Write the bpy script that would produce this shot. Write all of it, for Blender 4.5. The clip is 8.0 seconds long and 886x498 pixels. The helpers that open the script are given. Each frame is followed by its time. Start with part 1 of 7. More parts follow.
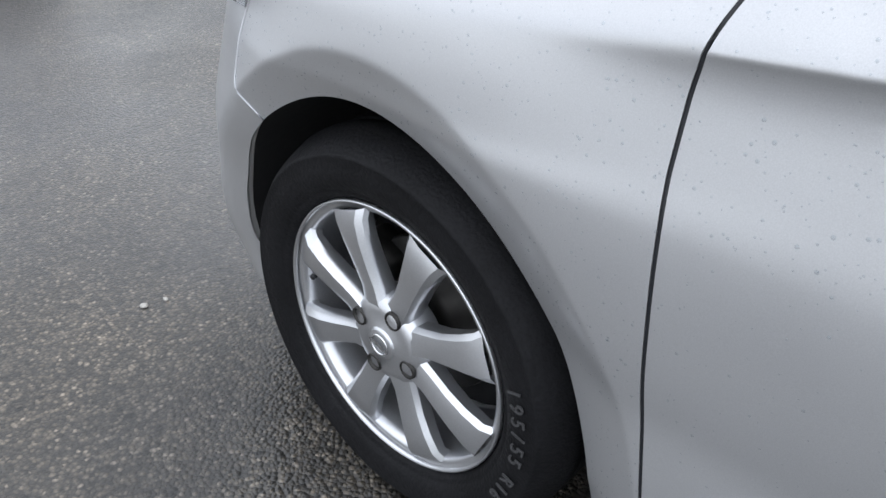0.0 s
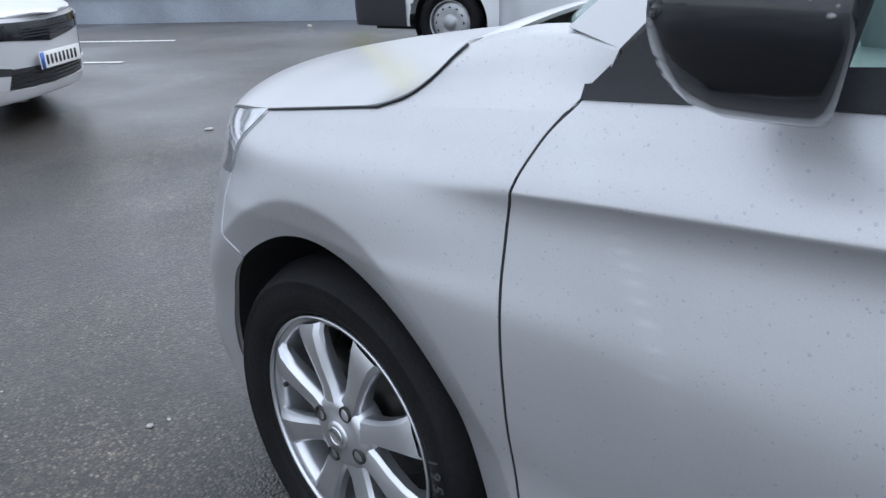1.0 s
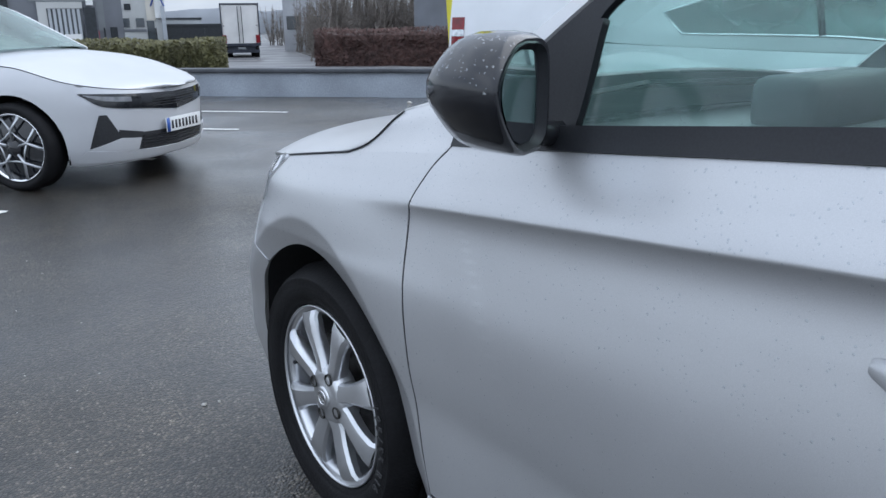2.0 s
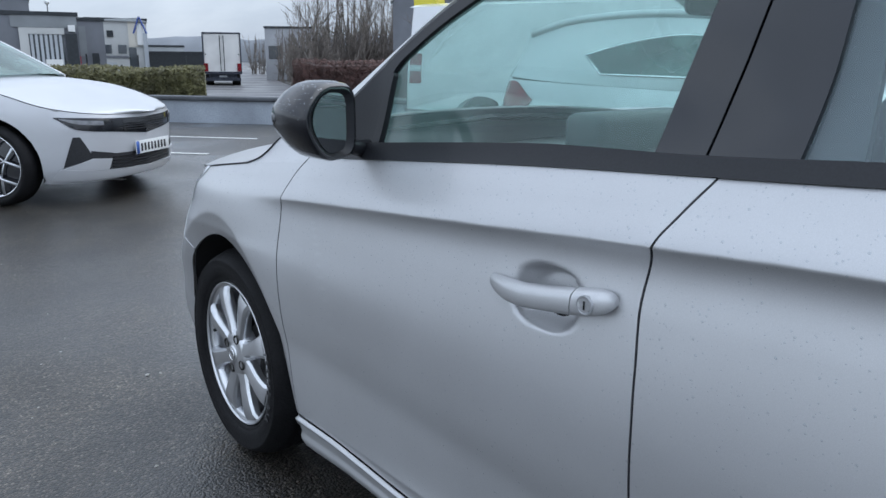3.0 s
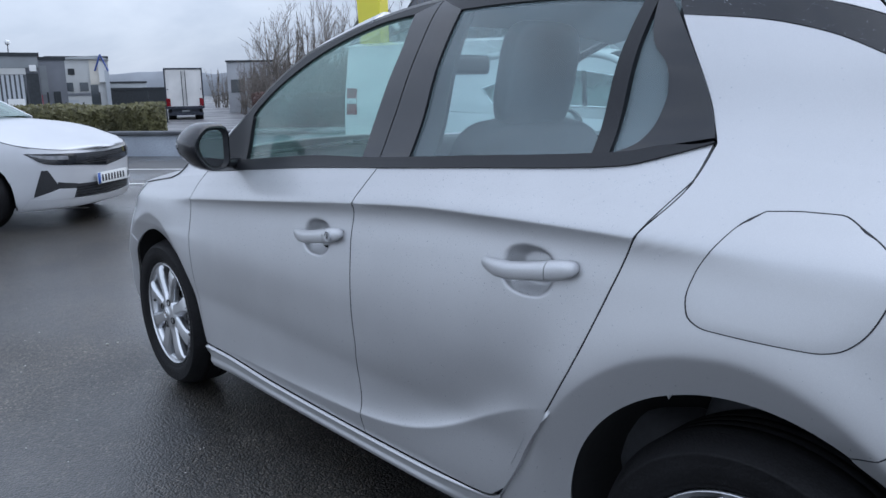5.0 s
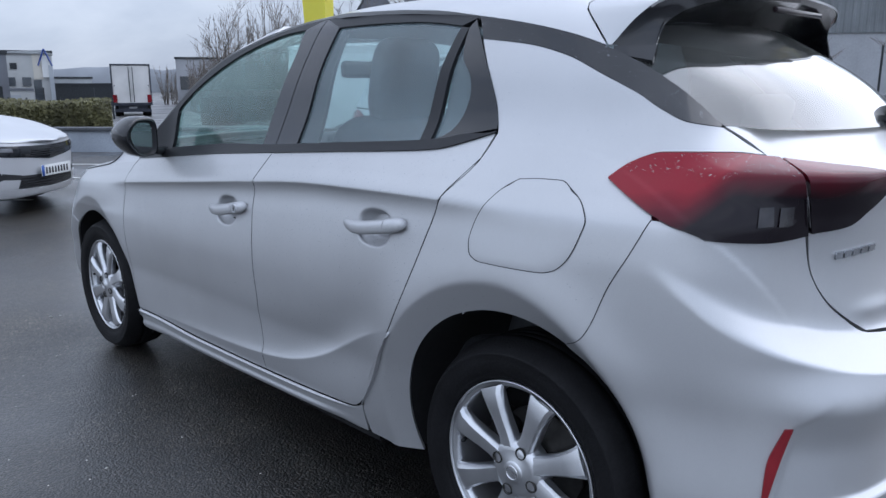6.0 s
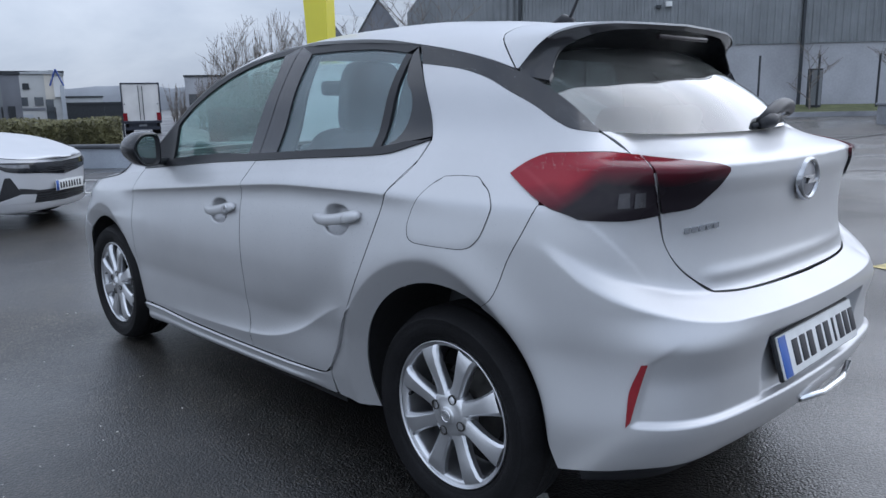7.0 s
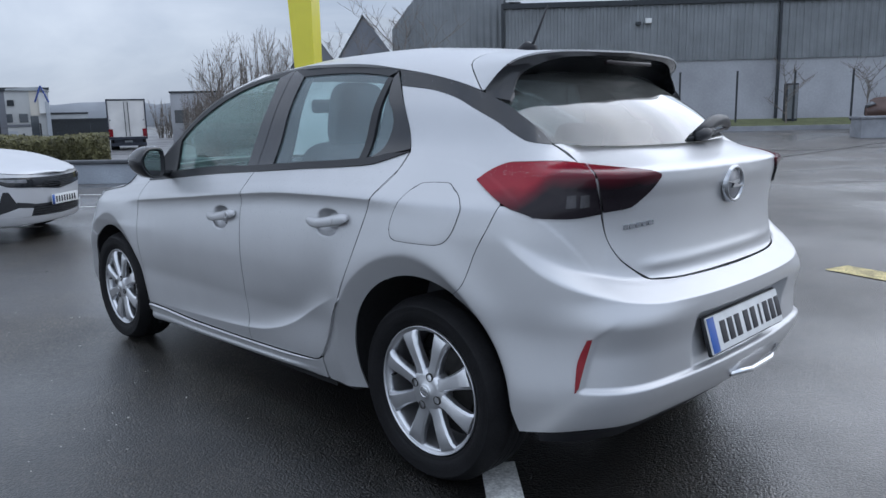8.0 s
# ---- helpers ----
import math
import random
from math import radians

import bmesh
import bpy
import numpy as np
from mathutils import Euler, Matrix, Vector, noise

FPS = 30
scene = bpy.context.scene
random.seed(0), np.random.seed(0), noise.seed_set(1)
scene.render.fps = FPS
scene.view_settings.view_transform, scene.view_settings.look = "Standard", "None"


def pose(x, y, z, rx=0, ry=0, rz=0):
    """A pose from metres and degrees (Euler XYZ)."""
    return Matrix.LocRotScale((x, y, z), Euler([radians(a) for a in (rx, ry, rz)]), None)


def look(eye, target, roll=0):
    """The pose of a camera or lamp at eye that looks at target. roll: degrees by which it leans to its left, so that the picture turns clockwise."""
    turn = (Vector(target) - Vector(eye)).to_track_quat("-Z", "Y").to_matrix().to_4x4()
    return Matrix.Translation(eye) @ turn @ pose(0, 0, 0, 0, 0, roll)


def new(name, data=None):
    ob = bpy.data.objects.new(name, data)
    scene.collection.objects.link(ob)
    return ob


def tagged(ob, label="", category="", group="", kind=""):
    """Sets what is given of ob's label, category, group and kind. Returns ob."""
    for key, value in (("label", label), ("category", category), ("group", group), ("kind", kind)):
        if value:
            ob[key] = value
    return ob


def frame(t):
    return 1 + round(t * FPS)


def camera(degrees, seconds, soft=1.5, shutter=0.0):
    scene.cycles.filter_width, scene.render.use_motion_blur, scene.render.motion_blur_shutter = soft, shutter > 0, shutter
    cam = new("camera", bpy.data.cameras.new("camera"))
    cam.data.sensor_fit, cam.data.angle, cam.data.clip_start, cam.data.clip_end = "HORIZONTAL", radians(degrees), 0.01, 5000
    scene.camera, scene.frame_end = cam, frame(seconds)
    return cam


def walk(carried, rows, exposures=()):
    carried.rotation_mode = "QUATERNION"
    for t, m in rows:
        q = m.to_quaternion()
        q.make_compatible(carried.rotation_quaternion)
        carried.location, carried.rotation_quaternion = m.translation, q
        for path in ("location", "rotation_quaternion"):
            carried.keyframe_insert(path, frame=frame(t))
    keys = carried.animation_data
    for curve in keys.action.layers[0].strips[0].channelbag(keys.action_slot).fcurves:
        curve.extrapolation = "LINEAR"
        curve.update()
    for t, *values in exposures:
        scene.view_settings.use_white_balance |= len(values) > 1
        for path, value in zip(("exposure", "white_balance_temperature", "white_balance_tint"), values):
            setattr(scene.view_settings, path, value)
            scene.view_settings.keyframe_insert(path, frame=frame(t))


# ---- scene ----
cam = camera(60.9, 8.0)
PATH = [
    (0, (-1.346, -0.626, 1.021), (-0.128, 0.515, -0.08), 1.4),
    (0.5, (-1.377, -0.734, 1.055), (-0.087, 0.476, 0.121), 0.6),
    (1, (-1.438, -0.901, 1.102), (-0.127, 0.405, 0.343), -1.3),
    (1.2, (-1.462, -0.984, 1.116), (-0.168, 0.377, 0.427), -2.1),
    (2.3, (-1.555, -1.603, 1.143), (-0.418, -0.055, 0.584), -0.2),
    (2.5, (-1.578, -1.718, 1.155), (-0.437, -0.172, 0.6), -0.3),
    (3, (-1.623, -2.024, 1.17), (-0.413, -0.509, 0.679), 0.5),
    (3.5, (-1.7, -2.306, 1.203), (-0.461, -0.804, 0.746), 0.8),
    (4, (-1.804, -2.573, 1.196), (-0.553, -1.067, 0.785), -0.6),
    (4.2, (-1.832, -2.669, 1.199), (-0.593, -1.147, 0.815), -0.6),
    (5.3, (-1.961, -3.244, 1.235), (-0.658, -1.788, 0.809), -0.6),
    (5.5, (-2.001, -3.365, 1.21), (-0.673, -1.923, 0.813), -0.2),
    (6, (-2.085, -3.617, 1.237), (-0.717, -2.221, 0.813), -0.2),
    (6.5, (-2.144, -3.877, 1.234), (-0.786, -2.465, 0.833), -0.6),
    (7, (-2.249, -4.055, 1.242), (-0.893, -2.637, 0.853), -1.0),
    (7.5, (-2.402, -4.209, 1.252), (-0.996, -2.836, 0.882), -0.9),
    (8, (-2.466, -4.323, 1.25), (-1.079, -2.926, 0.898), -1.2),
]
walk(cam, [(t, look(eye, target, roll)) for t, eye, target, roll in PATH],
     [(0.0, 1.62, 6850, 12), (0.6, 1.39, 6500, 12), (1.2, 1.20, 6250, 12), (2.5, 1.06, 6150, 10), (4.2, 0.98, 6050, 10), (5.5, 0.90, 5950, 14), (8.0, 0.74, 6050, 12)])

# ---- world and sun: a bright overcast sky ----
world = bpy.data.worlds.new("overcast_sky")
scene.world = world
world.use_nodes = True
wn, wl = world.node_tree.nodes, world.node_tree.links
wn.clear()
w_out, w_bg = wn.new("ShaderNodeOutputWorld"), wn.new("ShaderNodeBackground")
w_sky, w_mix, w_geo = wn.new("ShaderNodeTexSky"), wn.new("ShaderNodeMixRGB"), wn.new("ShaderNodeTexCoord")
w_map, w_noise, w_ramp = wn.new("ShaderNodeMapping"), wn.new("ShaderNodeTexNoise"), wn.new("ShaderNodeValToRGB")
w_sep, w_grad, w_mul = wn.new("ShaderNodeSeparateXYZ"), wn.new("ShaderNodeMapRange"), wn.new("ShaderNodeMixRGB")
w_sky.sky_type, w_sky.sun_disc = "NISHITA", False
w_sky.sun_elevation, w_sky.sun_rotation = radians(42), radians(100)
w_map.inputs["Scale"].default_value = (1.0, 1.0, 3.2)
w_noise.inputs["Scale"].default_value, w_noise.inputs["Detail"].default_value = 1.9, 7
w_noise.inputs["Roughness"].default_value, w_noise.inputs["Distortion"].default_value = 0.55, 0.6
w_ramp.color_ramp.elements[0].position, w_ramp.color_ramp.elements[0].color = 0.33, (3.9, 4.45, 5.3, 1)
w_ramp.color_ramp.elements[1].position, w_ramp.color_ramp.elements[1].color = 0.68, (6.6, 7.1, 7.7, 1)
w_grad.inputs["From Min"].default_value, w_grad.inputs["From Max"].default_value = -0.05, 0.6
w_grad.inputs["To Min"].default_value, w_grad.inputs["To Max"].default_value = 0.56, 0.80
w_mix.inputs[0].default_value = 0.88
w_mul.blend_type, w_mul.inputs[0].default_value = "MULTIPLY", 1.0
w_bg.inputs["Strength"].default_value = 0.118
wl.new(w_geo.outputs["Generated"], w_map.inputs["Vector"])
wl.new(w_map.outputs["Vector"], w_noise.inputs["Vector"])
wl.new(w_noise.outputs["Fac"], w_ramp.inputs["Fac"])
wl.new(w_sky.outputs["Color"], w_mix.inputs[1])
wl.new(w_ramp.outputs["Color"], w_mix.inputs[2])
wl.new(w_geo.outputs["Generated"], w_sep.inputs[0])
# the sky is made brighter opposite the sun, out of view, for the flank
w_dot, w_side, w_mul2 = wn.new("ShaderNodeVectorMath"), wn.new("ShaderNodeMapRange"), wn.new("ShaderNodeMixRGB")
w_dot.operation = "DOT_PRODUCT"
w_dot.inputs[1].default_value = (-.85, -.35, .25)
w_side.inputs["From Min"].default_value, w_side.inputs["From Max"].default_value = -1.0, 1.0
w_side.inputs["To Min"].default_value, w_side.inputs["To Max"].default_value = 0.82, 1.40
w_mul2.blend_type, w_mul2.inputs[0].default_value = "MULTIPLY", 1.0
wl.new(w_geo.outputs["Generated"], w_dot.inputs[0])
wl.new(w_dot.outputs["Value"], w_side.inputs["Value"])
wl.new(w_sep.outputs["Z"], w_grad.inputs["Value"])
wl.new(w_mix.outputs["Color"], w_mul.inputs[1])
wl.new(w_grad.outputs["Result"], w_mul.inputs[2])
wl.new(w_mul.outputs["Color"], w_mul2.inputs[1])
wl.new(w_side.outputs["Result"], w_mul2.inputs[2])
# and glows softly round the veiled sun
w_sun, w_glow, w_mul3 = wn.new("ShaderNodeVectorMath"), wn.new("ShaderNodeMapRange"), wn.new("ShaderNodeMixRGB")
w_sun.operation, w_glow.interpolation_type = "DOT_PRODUCT", "SMOOTHSTEP"
w_sun.inputs[1].default_value = (.739, -.132, .660)
w_glow.inputs["From Min"].default_value, w_glow.inputs["From Max"].default_value = 0.45, 1.0
w_glow.inputs["To Min"].default_value, w_glow.inputs["To Max"].default_value = 1.0, 1.55
w_mul3.blend_type, w_mul3.inputs[0].default_value = "MULTIPLY", 1.0
wl.new(w_geo.outputs["Generated"], w_sun.inputs[0])
wl.new(w_sun.outputs["Value"], w_glow.inputs["Value"])
wl.new(w_mul2.outputs["Color"], w_mul3.inputs[1])
wl.new(w_glow.outputs["Result"], w_mul3.inputs[2])
wl.new(w_mul3.outputs["Color"], w_bg.inputs["Color"])
wl.new(w_bg.outputs["Background"], w_out.inputs["Surface"])
sun = new("sun", bpy.data.lights.new("sun", "SUN"))
sun.data.energy, sun.data.angle, sun.data.color = 0.6, radians(75), (1.0, 0.97, 0.92)
sun.matrix_world = look((14.0, -2.5, 12.5), (0, 0, 0))


# ---- materials ----
def material(name, color, rough=0.5, metal=0.0, coat=0.0, grain=0.0, grain_scale=40.0, stain=0.0, stain_scale=3.0,
             bump=0.0, bump_scale=60.0, film=0.0, trans=0.0, spec=0.5, emit=0.0, ior=1.45, wet=0.0, wet_scale=0.6, coat_rough=0.04):
    """Procedural surface: colour varied at two scales, relief, and wet patches that lower the roughness."""
    mat = bpy.data.materials.new(name)
    mat.use_nodes = True
    n, l = mat.node_tree.nodes, mat.node_tree.links
    b = n["Principled BSDF"]
    b.inputs["Base Color"].default_value = (*color, 1)
    b.inputs["Roughness"].default_value, b.inputs["Metallic"].default_value = rough, metal
    b.inputs["Coat Weight"].default_value, b.inputs["Coat Roughness"].default_value = coat, coat_rough
    b.inputs["Transmission Weight"].default_value, b.inputs["IOR"].default_value = trans, ior
    b.inputs["Specular IOR Level"].default_value = spec
    if emit:
        b.inputs["Emission Color"].default_value, b.inputs["Emission Strength"].default_value = (*color, 1), emit
    tc = n.new("ShaderNodeTexCoord")

    def noise_at(scale, detail=4.0):
        t = n.new("ShaderNodeTexNoise")
        t.inputs["Scale"].default_value, t.inputs["Detail"].default_value = scale, detail
        l.new(tc.outputs["Object"], t.inputs["Vector"])
        return t.outputs["Fac"]

    if grain or stain:
        src = None
        for amount, scale in ((grain, grain_scale), (stain, stain_scale)):
            if not amount:
                continue
            mr = n.new("ShaderNodeMapRange")
            mr.inputs["From Min"].default_value, mr.inputs["From Max"].default_value = 0.3, 0.7
            mr.inputs["To Min"].default_value, mr.inputs["To Max"].default_value = 1 - amount, 1 + amount
            l.new(noise_at(scale), mr.inputs["Value"])
            mx = n.new("ShaderNodeMixRGB")
            mx.blend_type, mx.inputs[0].default_value = "MULTIPLY", 1.0
            if src is None:
                mx.inputs[1].default_value = (*color, 1)
            else:
                l.new(src, mx.inputs[1])
            l.new(mr.outputs["Result"], mx.inputs[2])
            src = mx.outputs["Color"]
        l.new(src, b.inputs["Base Color"])
    if bump:
        bp = n.new("ShaderNodeBump")
        bp.inputs["Strength"].default_value, bp.inputs["Distance"].default_value = bump, 0.01
        l.new(noise_at(bump_scale, 6.0), bp.inputs["Height"])
        l.new(bp.outputs["Normal"], b.inputs["Normal"])
    if wet:
        mr = n.new("ShaderNodeMapRange")
        mr.inputs["From Min"].default_value, mr.inputs["From Max"].default_value = 0.38, 0.62
        mr.inputs["To Min"].default_value, mr.inputs["To Max"].default_value = rough - wet, rough
        l.new(noise_at(wet_scale, 5.0), mr.inputs["Value"])
        l.new(mr.outputs["Result"], b.inputs["Roughness"])
        if film:
            # a film of water over the wetter patches
            fm = n.new("ShaderNodeMapRange")
            fm.inputs["From Min"].default_value, fm.inputs["From Max"].default_value = 0.36, 0.60
            fm.inputs["To Min"].default_value, fm.inputs["To Max"].default_value = film, film * .35
            l.new(noise_at(wet_scale, 5.0), fm.inputs["Value"])
            l.new(fm.outputs["Result"], b.inputs["Coat Weight"])
            b.inputs["Coat Roughness"].default_value = 0.24
    return mat


def glass_material(name, tint, rough=0.0, mist=0.0, veil_color=(.46, .66, .62), shine=.9):
    """Thin pane: tinted clear glass under a mirror-like skin, partly veiled by mist and fine drops."""
    mat = bpy.data.materials.new(name)
    mat.use_nodes = True
    n, l = mat.node_tree.nodes, mat.node_tree.links
    n.clear()
    out, clear, gloss, mix = n.new("ShaderNodeOutputMaterial"), n.new("ShaderNodeBsdfTransparent"), n.new("ShaderNodeBsdfGlossy"), n.new("ShaderNodeMixShader")
    facing, fres = n.new("ShaderNodeLayerWeight"), n.new("ShaderNodeMath")
    edge = n.new("ShaderNodeMath")
    edge.operation, edge.inputs[1].default_value = "POWER", 4.0
    fres.operation, fres.inputs[1].default_value, fres.inputs[2].default_value = "MULTIPLY_ADD", shine, .05 * shine
    l.new(facing.outputs["Facing"], edge.inputs[0])
    l.new(edge.outputs[0], fres.inputs[0])
    clear.inputs["Color"].default_value = (*tint, 1)
    gloss.inputs["Roughness"].default_value = rough
    l.new(fres.outputs[0], mix.inputs[0])
    l.new(clear.outputs[0], mix.inputs[1])
    l.new(gloss.outputs[0], mix.inputs[2])
    last = mix.outputs[0]
    if mist:
        dif, veil, tc, noi, mr = n.new("ShaderNodeBsdfDiffuse"), n.new("ShaderNodeMixShader"), n.new("ShaderNodeTexCoord"), n.new("ShaderNodeTexNoise"), n.new("ShaderNodeMapRange")
        dif.inputs["Color"].default_value = (*veil_color, 1)
        noi.inputs["Scale"].default_value, noi.inputs["Detail"].default_value = 2.2, 8
        mr.inputs["From Min"].default_value, mr.inputs["From Max"].default_value = 0.35, 0.7
        mr.inputs["To Min"].default_value, mr.inputs["To Max"].default_value = mist * .4, mist * 1.5
        l.new(tc.outputs["Object"], noi.inputs["Vector"])
        l.new(noi.outputs["Fac"], mr.inputs["Value"])
        l.new(mr.outputs[0], veil.inputs[0])
        l.new(last, veil.inputs[1])
        l.new(dif.outputs[0], veil.inputs[2])
        last = veil.outputs[0]
    l.new(last, out.inputs["Surface"])
    return mat


PAINT = material("silver_paint", (.515, .52, .53), .42, .62, coat=.55, grain=.06, grain_scale=900, stain=.035, stain_scale=4, coat_rough=.15)
WHITE = material("white_paint", (.74, .76, .78), .3, 0, coat=1.0, stain=.04, stain_scale=3)
BLACK_GLOSS = material("gloss_black", (.010, .011, .014), .14, 0, coat=.4, stain=.2, stain_scale=14, spec=.5)
BLACK_TRIM = material("black_trim", (.014, .015, .018), .42, 0, grain=.2, grain_scale=300, spec=.4)
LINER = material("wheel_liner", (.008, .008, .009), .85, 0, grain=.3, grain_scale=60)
RUBBER = material("tyre_rubber", (.008, .008, .009), .62, 0, grain=.25, grain_scale=120, stain=.3, stain_scale=8, bump=.25, bump_scale=180, spec=.2)
ALLOY = material("alloy", (.62, .63, .65), .3, .9, grain=.04, grain_scale=400, stain=.06, stain_scale=9)
ALLOY_DARK = material("alloy_shadowed_barrel", (.30, .30, .31), .5, .6, stain=.25, stain_scale=12)
IRON = material("brake_iron", (.05, .048, .046), .55, .8, stain=.3, stain_scale=25)
CHROME = material("chrome", (.8, .81, .83), .08, 1.0)
BADGE_CHROME = material("dull_badge_chrome", (.42, .43, .45), .16, 1.0, stain=.15, stain_scale=40)
RED_LENS = material("red_lens", (.19, .006, .012), .10, 0, coat=.35, stain=.3, stain_scale=12)
DARK_LENS = material("smoked_lens", (.010, .005, .007), .22, 0, coat=.1, spec=.25)
CLEAR_LENS = material("clear_lens", (.022, .020, .023), .2, .1, coat=.35, stain=.3, stain_scale=30)
HEAD_LENS = material("headlamp_lens", (.55, .57, .6), .12, .4, coat=1.0, stain=.35, stain_scale=22)
PLATE_WHITE = material("plate_white", (.72, .73, .72), .35, 0, stain=.06, stain_scale=20)
PLATE_BLUE = material("plate_blue", (.03, .10, .38), .35)
PLATE_INK = material("plate_ink", (.02, .02, .025), .5)
GLASS = glass_material("car_glass", (.77, .94, .905), 0.0, .16, (.42, .66, .61))
GLASS_BACK = glass_material("rear_door_glass", (.74, .84, .84), 0.0, .22, (.42, .54, .58))
GLASS_REAR = glass_material("rear_glass", (.13, .15, .15), .03, .07, (.76, .79, .74), 1.9)
MIRROR = material("mirror_glass", (.75, .78, .8), .02, 1.0)
SEAT = material("seat_cloth", (.05, .053, .058), .85, 0, grain=.12, grain_scale=60)
CABIN = material("cabin_plastic", (.05, .055, .06), .6, 0, grain=.15, grain_scale=200)
DASH = material("dashboard_grey", (.13, .135, .14), .5, 0, grain=.12, grain_scale=200)
HEADLINER = material("headliner", (.22, .23, .24), .9)


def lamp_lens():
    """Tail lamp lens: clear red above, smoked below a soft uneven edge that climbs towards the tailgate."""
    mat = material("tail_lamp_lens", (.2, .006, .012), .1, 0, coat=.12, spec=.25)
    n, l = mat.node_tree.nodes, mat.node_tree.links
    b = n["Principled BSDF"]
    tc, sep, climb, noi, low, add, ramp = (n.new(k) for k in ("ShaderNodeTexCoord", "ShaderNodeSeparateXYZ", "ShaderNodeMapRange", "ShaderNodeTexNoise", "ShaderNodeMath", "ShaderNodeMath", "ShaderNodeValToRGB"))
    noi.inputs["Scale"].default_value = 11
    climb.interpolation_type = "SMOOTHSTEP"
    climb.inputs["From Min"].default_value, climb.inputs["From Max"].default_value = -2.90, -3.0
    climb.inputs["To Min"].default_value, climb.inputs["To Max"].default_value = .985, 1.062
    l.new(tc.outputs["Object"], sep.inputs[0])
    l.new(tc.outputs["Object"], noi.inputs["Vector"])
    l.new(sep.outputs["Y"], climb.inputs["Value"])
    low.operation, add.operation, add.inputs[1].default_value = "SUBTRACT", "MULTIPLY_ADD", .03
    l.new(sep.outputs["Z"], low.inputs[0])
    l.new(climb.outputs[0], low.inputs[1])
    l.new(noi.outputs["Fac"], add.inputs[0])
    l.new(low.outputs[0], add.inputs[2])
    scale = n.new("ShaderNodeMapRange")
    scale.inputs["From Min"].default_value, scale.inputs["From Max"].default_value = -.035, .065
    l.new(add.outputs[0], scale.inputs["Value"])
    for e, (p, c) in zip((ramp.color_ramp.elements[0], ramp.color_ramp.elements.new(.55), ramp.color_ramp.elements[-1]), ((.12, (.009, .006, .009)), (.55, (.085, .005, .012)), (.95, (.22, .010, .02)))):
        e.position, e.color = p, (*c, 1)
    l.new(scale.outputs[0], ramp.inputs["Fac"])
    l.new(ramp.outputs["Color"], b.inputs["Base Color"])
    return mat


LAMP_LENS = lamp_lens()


# ---- building helpers ----
def obj(name, verts, faces, mat, parent=None, label="", smooth=True):
    me = bpy.data.meshes.new(name)
    me.from_pydata([tuple(v) for v in verts], [], [tuple(f) for f in faces])
    me.materials.append(mat)
    if smooth:
        me.polygons.foreach_set("use_smooth", [True] * len(me.polygons))
    me.update()
    ob = new(name, me)
    ob.parent = parent
    if label:
        ob["label"] = label
    return ob


def part(name, bm, mat, parent=None, label="", smooth=True):
    me = bpy.data.meshes.new(name)
    bm.normal_update()
    bm.to_mesh(me)
    bm.free()
    me.materials.append(mat)
    if smooth:
        me.polygons.foreach_set("use_smooth", [True] * len(me.polygons))
    ob = new(name, me)
    ob.parent = parent
    if label:
        ob["label"] = label
    return ob


def sharp(ob, degrees=35):
    """Keep edges steeper than the angle hard."""
    me = ob.data
    bm = bmesh.new()
    bm.from_mesh(me)
    for e in bm.edges:
        if len(e.link_faces) == 2 and e.calc_face_angle(0) > radians(degrees):
            e.smooth = False
    bm.to_mesh(me)
    bm.free()
    return ob


def thing(name, label, category, group="", kind="", at=(0, 0, 0), turn=0.0):
    ob = new(name)
    ob.empty_display_size = 0.1
    ob.matrix_world = pose(*at, 0, 0, turn)
    return tagged(ob, label, category, group, kind)


def box(bm, lo, hi, bevel=0.0, m=None):
    """A box between two corners, its edges rounded."""
    size = [hi[i] - lo[i] for i in range(3)]
    mid = [(hi[i] + lo[i]) / 2 for i in range(3)]
    made = bmesh.ops.create_cube(bm, size=1.0)["verts"]
    for v in made:
        v.co = Vector([v.co[i] * size[i] + mid[i] for i in range(3)])
    if bevel:
        edges = list({e for v in made for e in v.link_edges})
        made = bmesh.ops.bevel(bm, geom=edges, offset=bevel, segments=2, affect="EDGES", profile=0.5)["verts"]
    if m is not None:
        bmesh.ops.transform(bm, matrix=m, verts=[v for v in made if v.is_valid])
    return bm


def lathe(profile, steps=48, axis="x", close=False):
    """Verts and faces of a profile of (radius, along) turned about an axis."""
    verts, faces = [], []
    n = len(profile)
    for k in range(steps):
        a = 2 * math.pi * k / steps
        for r, h in profile:
            c, s = r * math.cos(a), r * math.sin(a)
            verts.append((h, c, s) if axis == "x" else (c, h, s) if axis == "y" else (c, s, h))
    for k in range(steps):
        k2 = (k + 1) % steps
        for i in range(n - 1 if not close else n):
            i2 = (i + 1) % n
            faces.append((k * n + i, k * n + i2, k2 * n + i2, k2 * n + i))
    return verts, faces


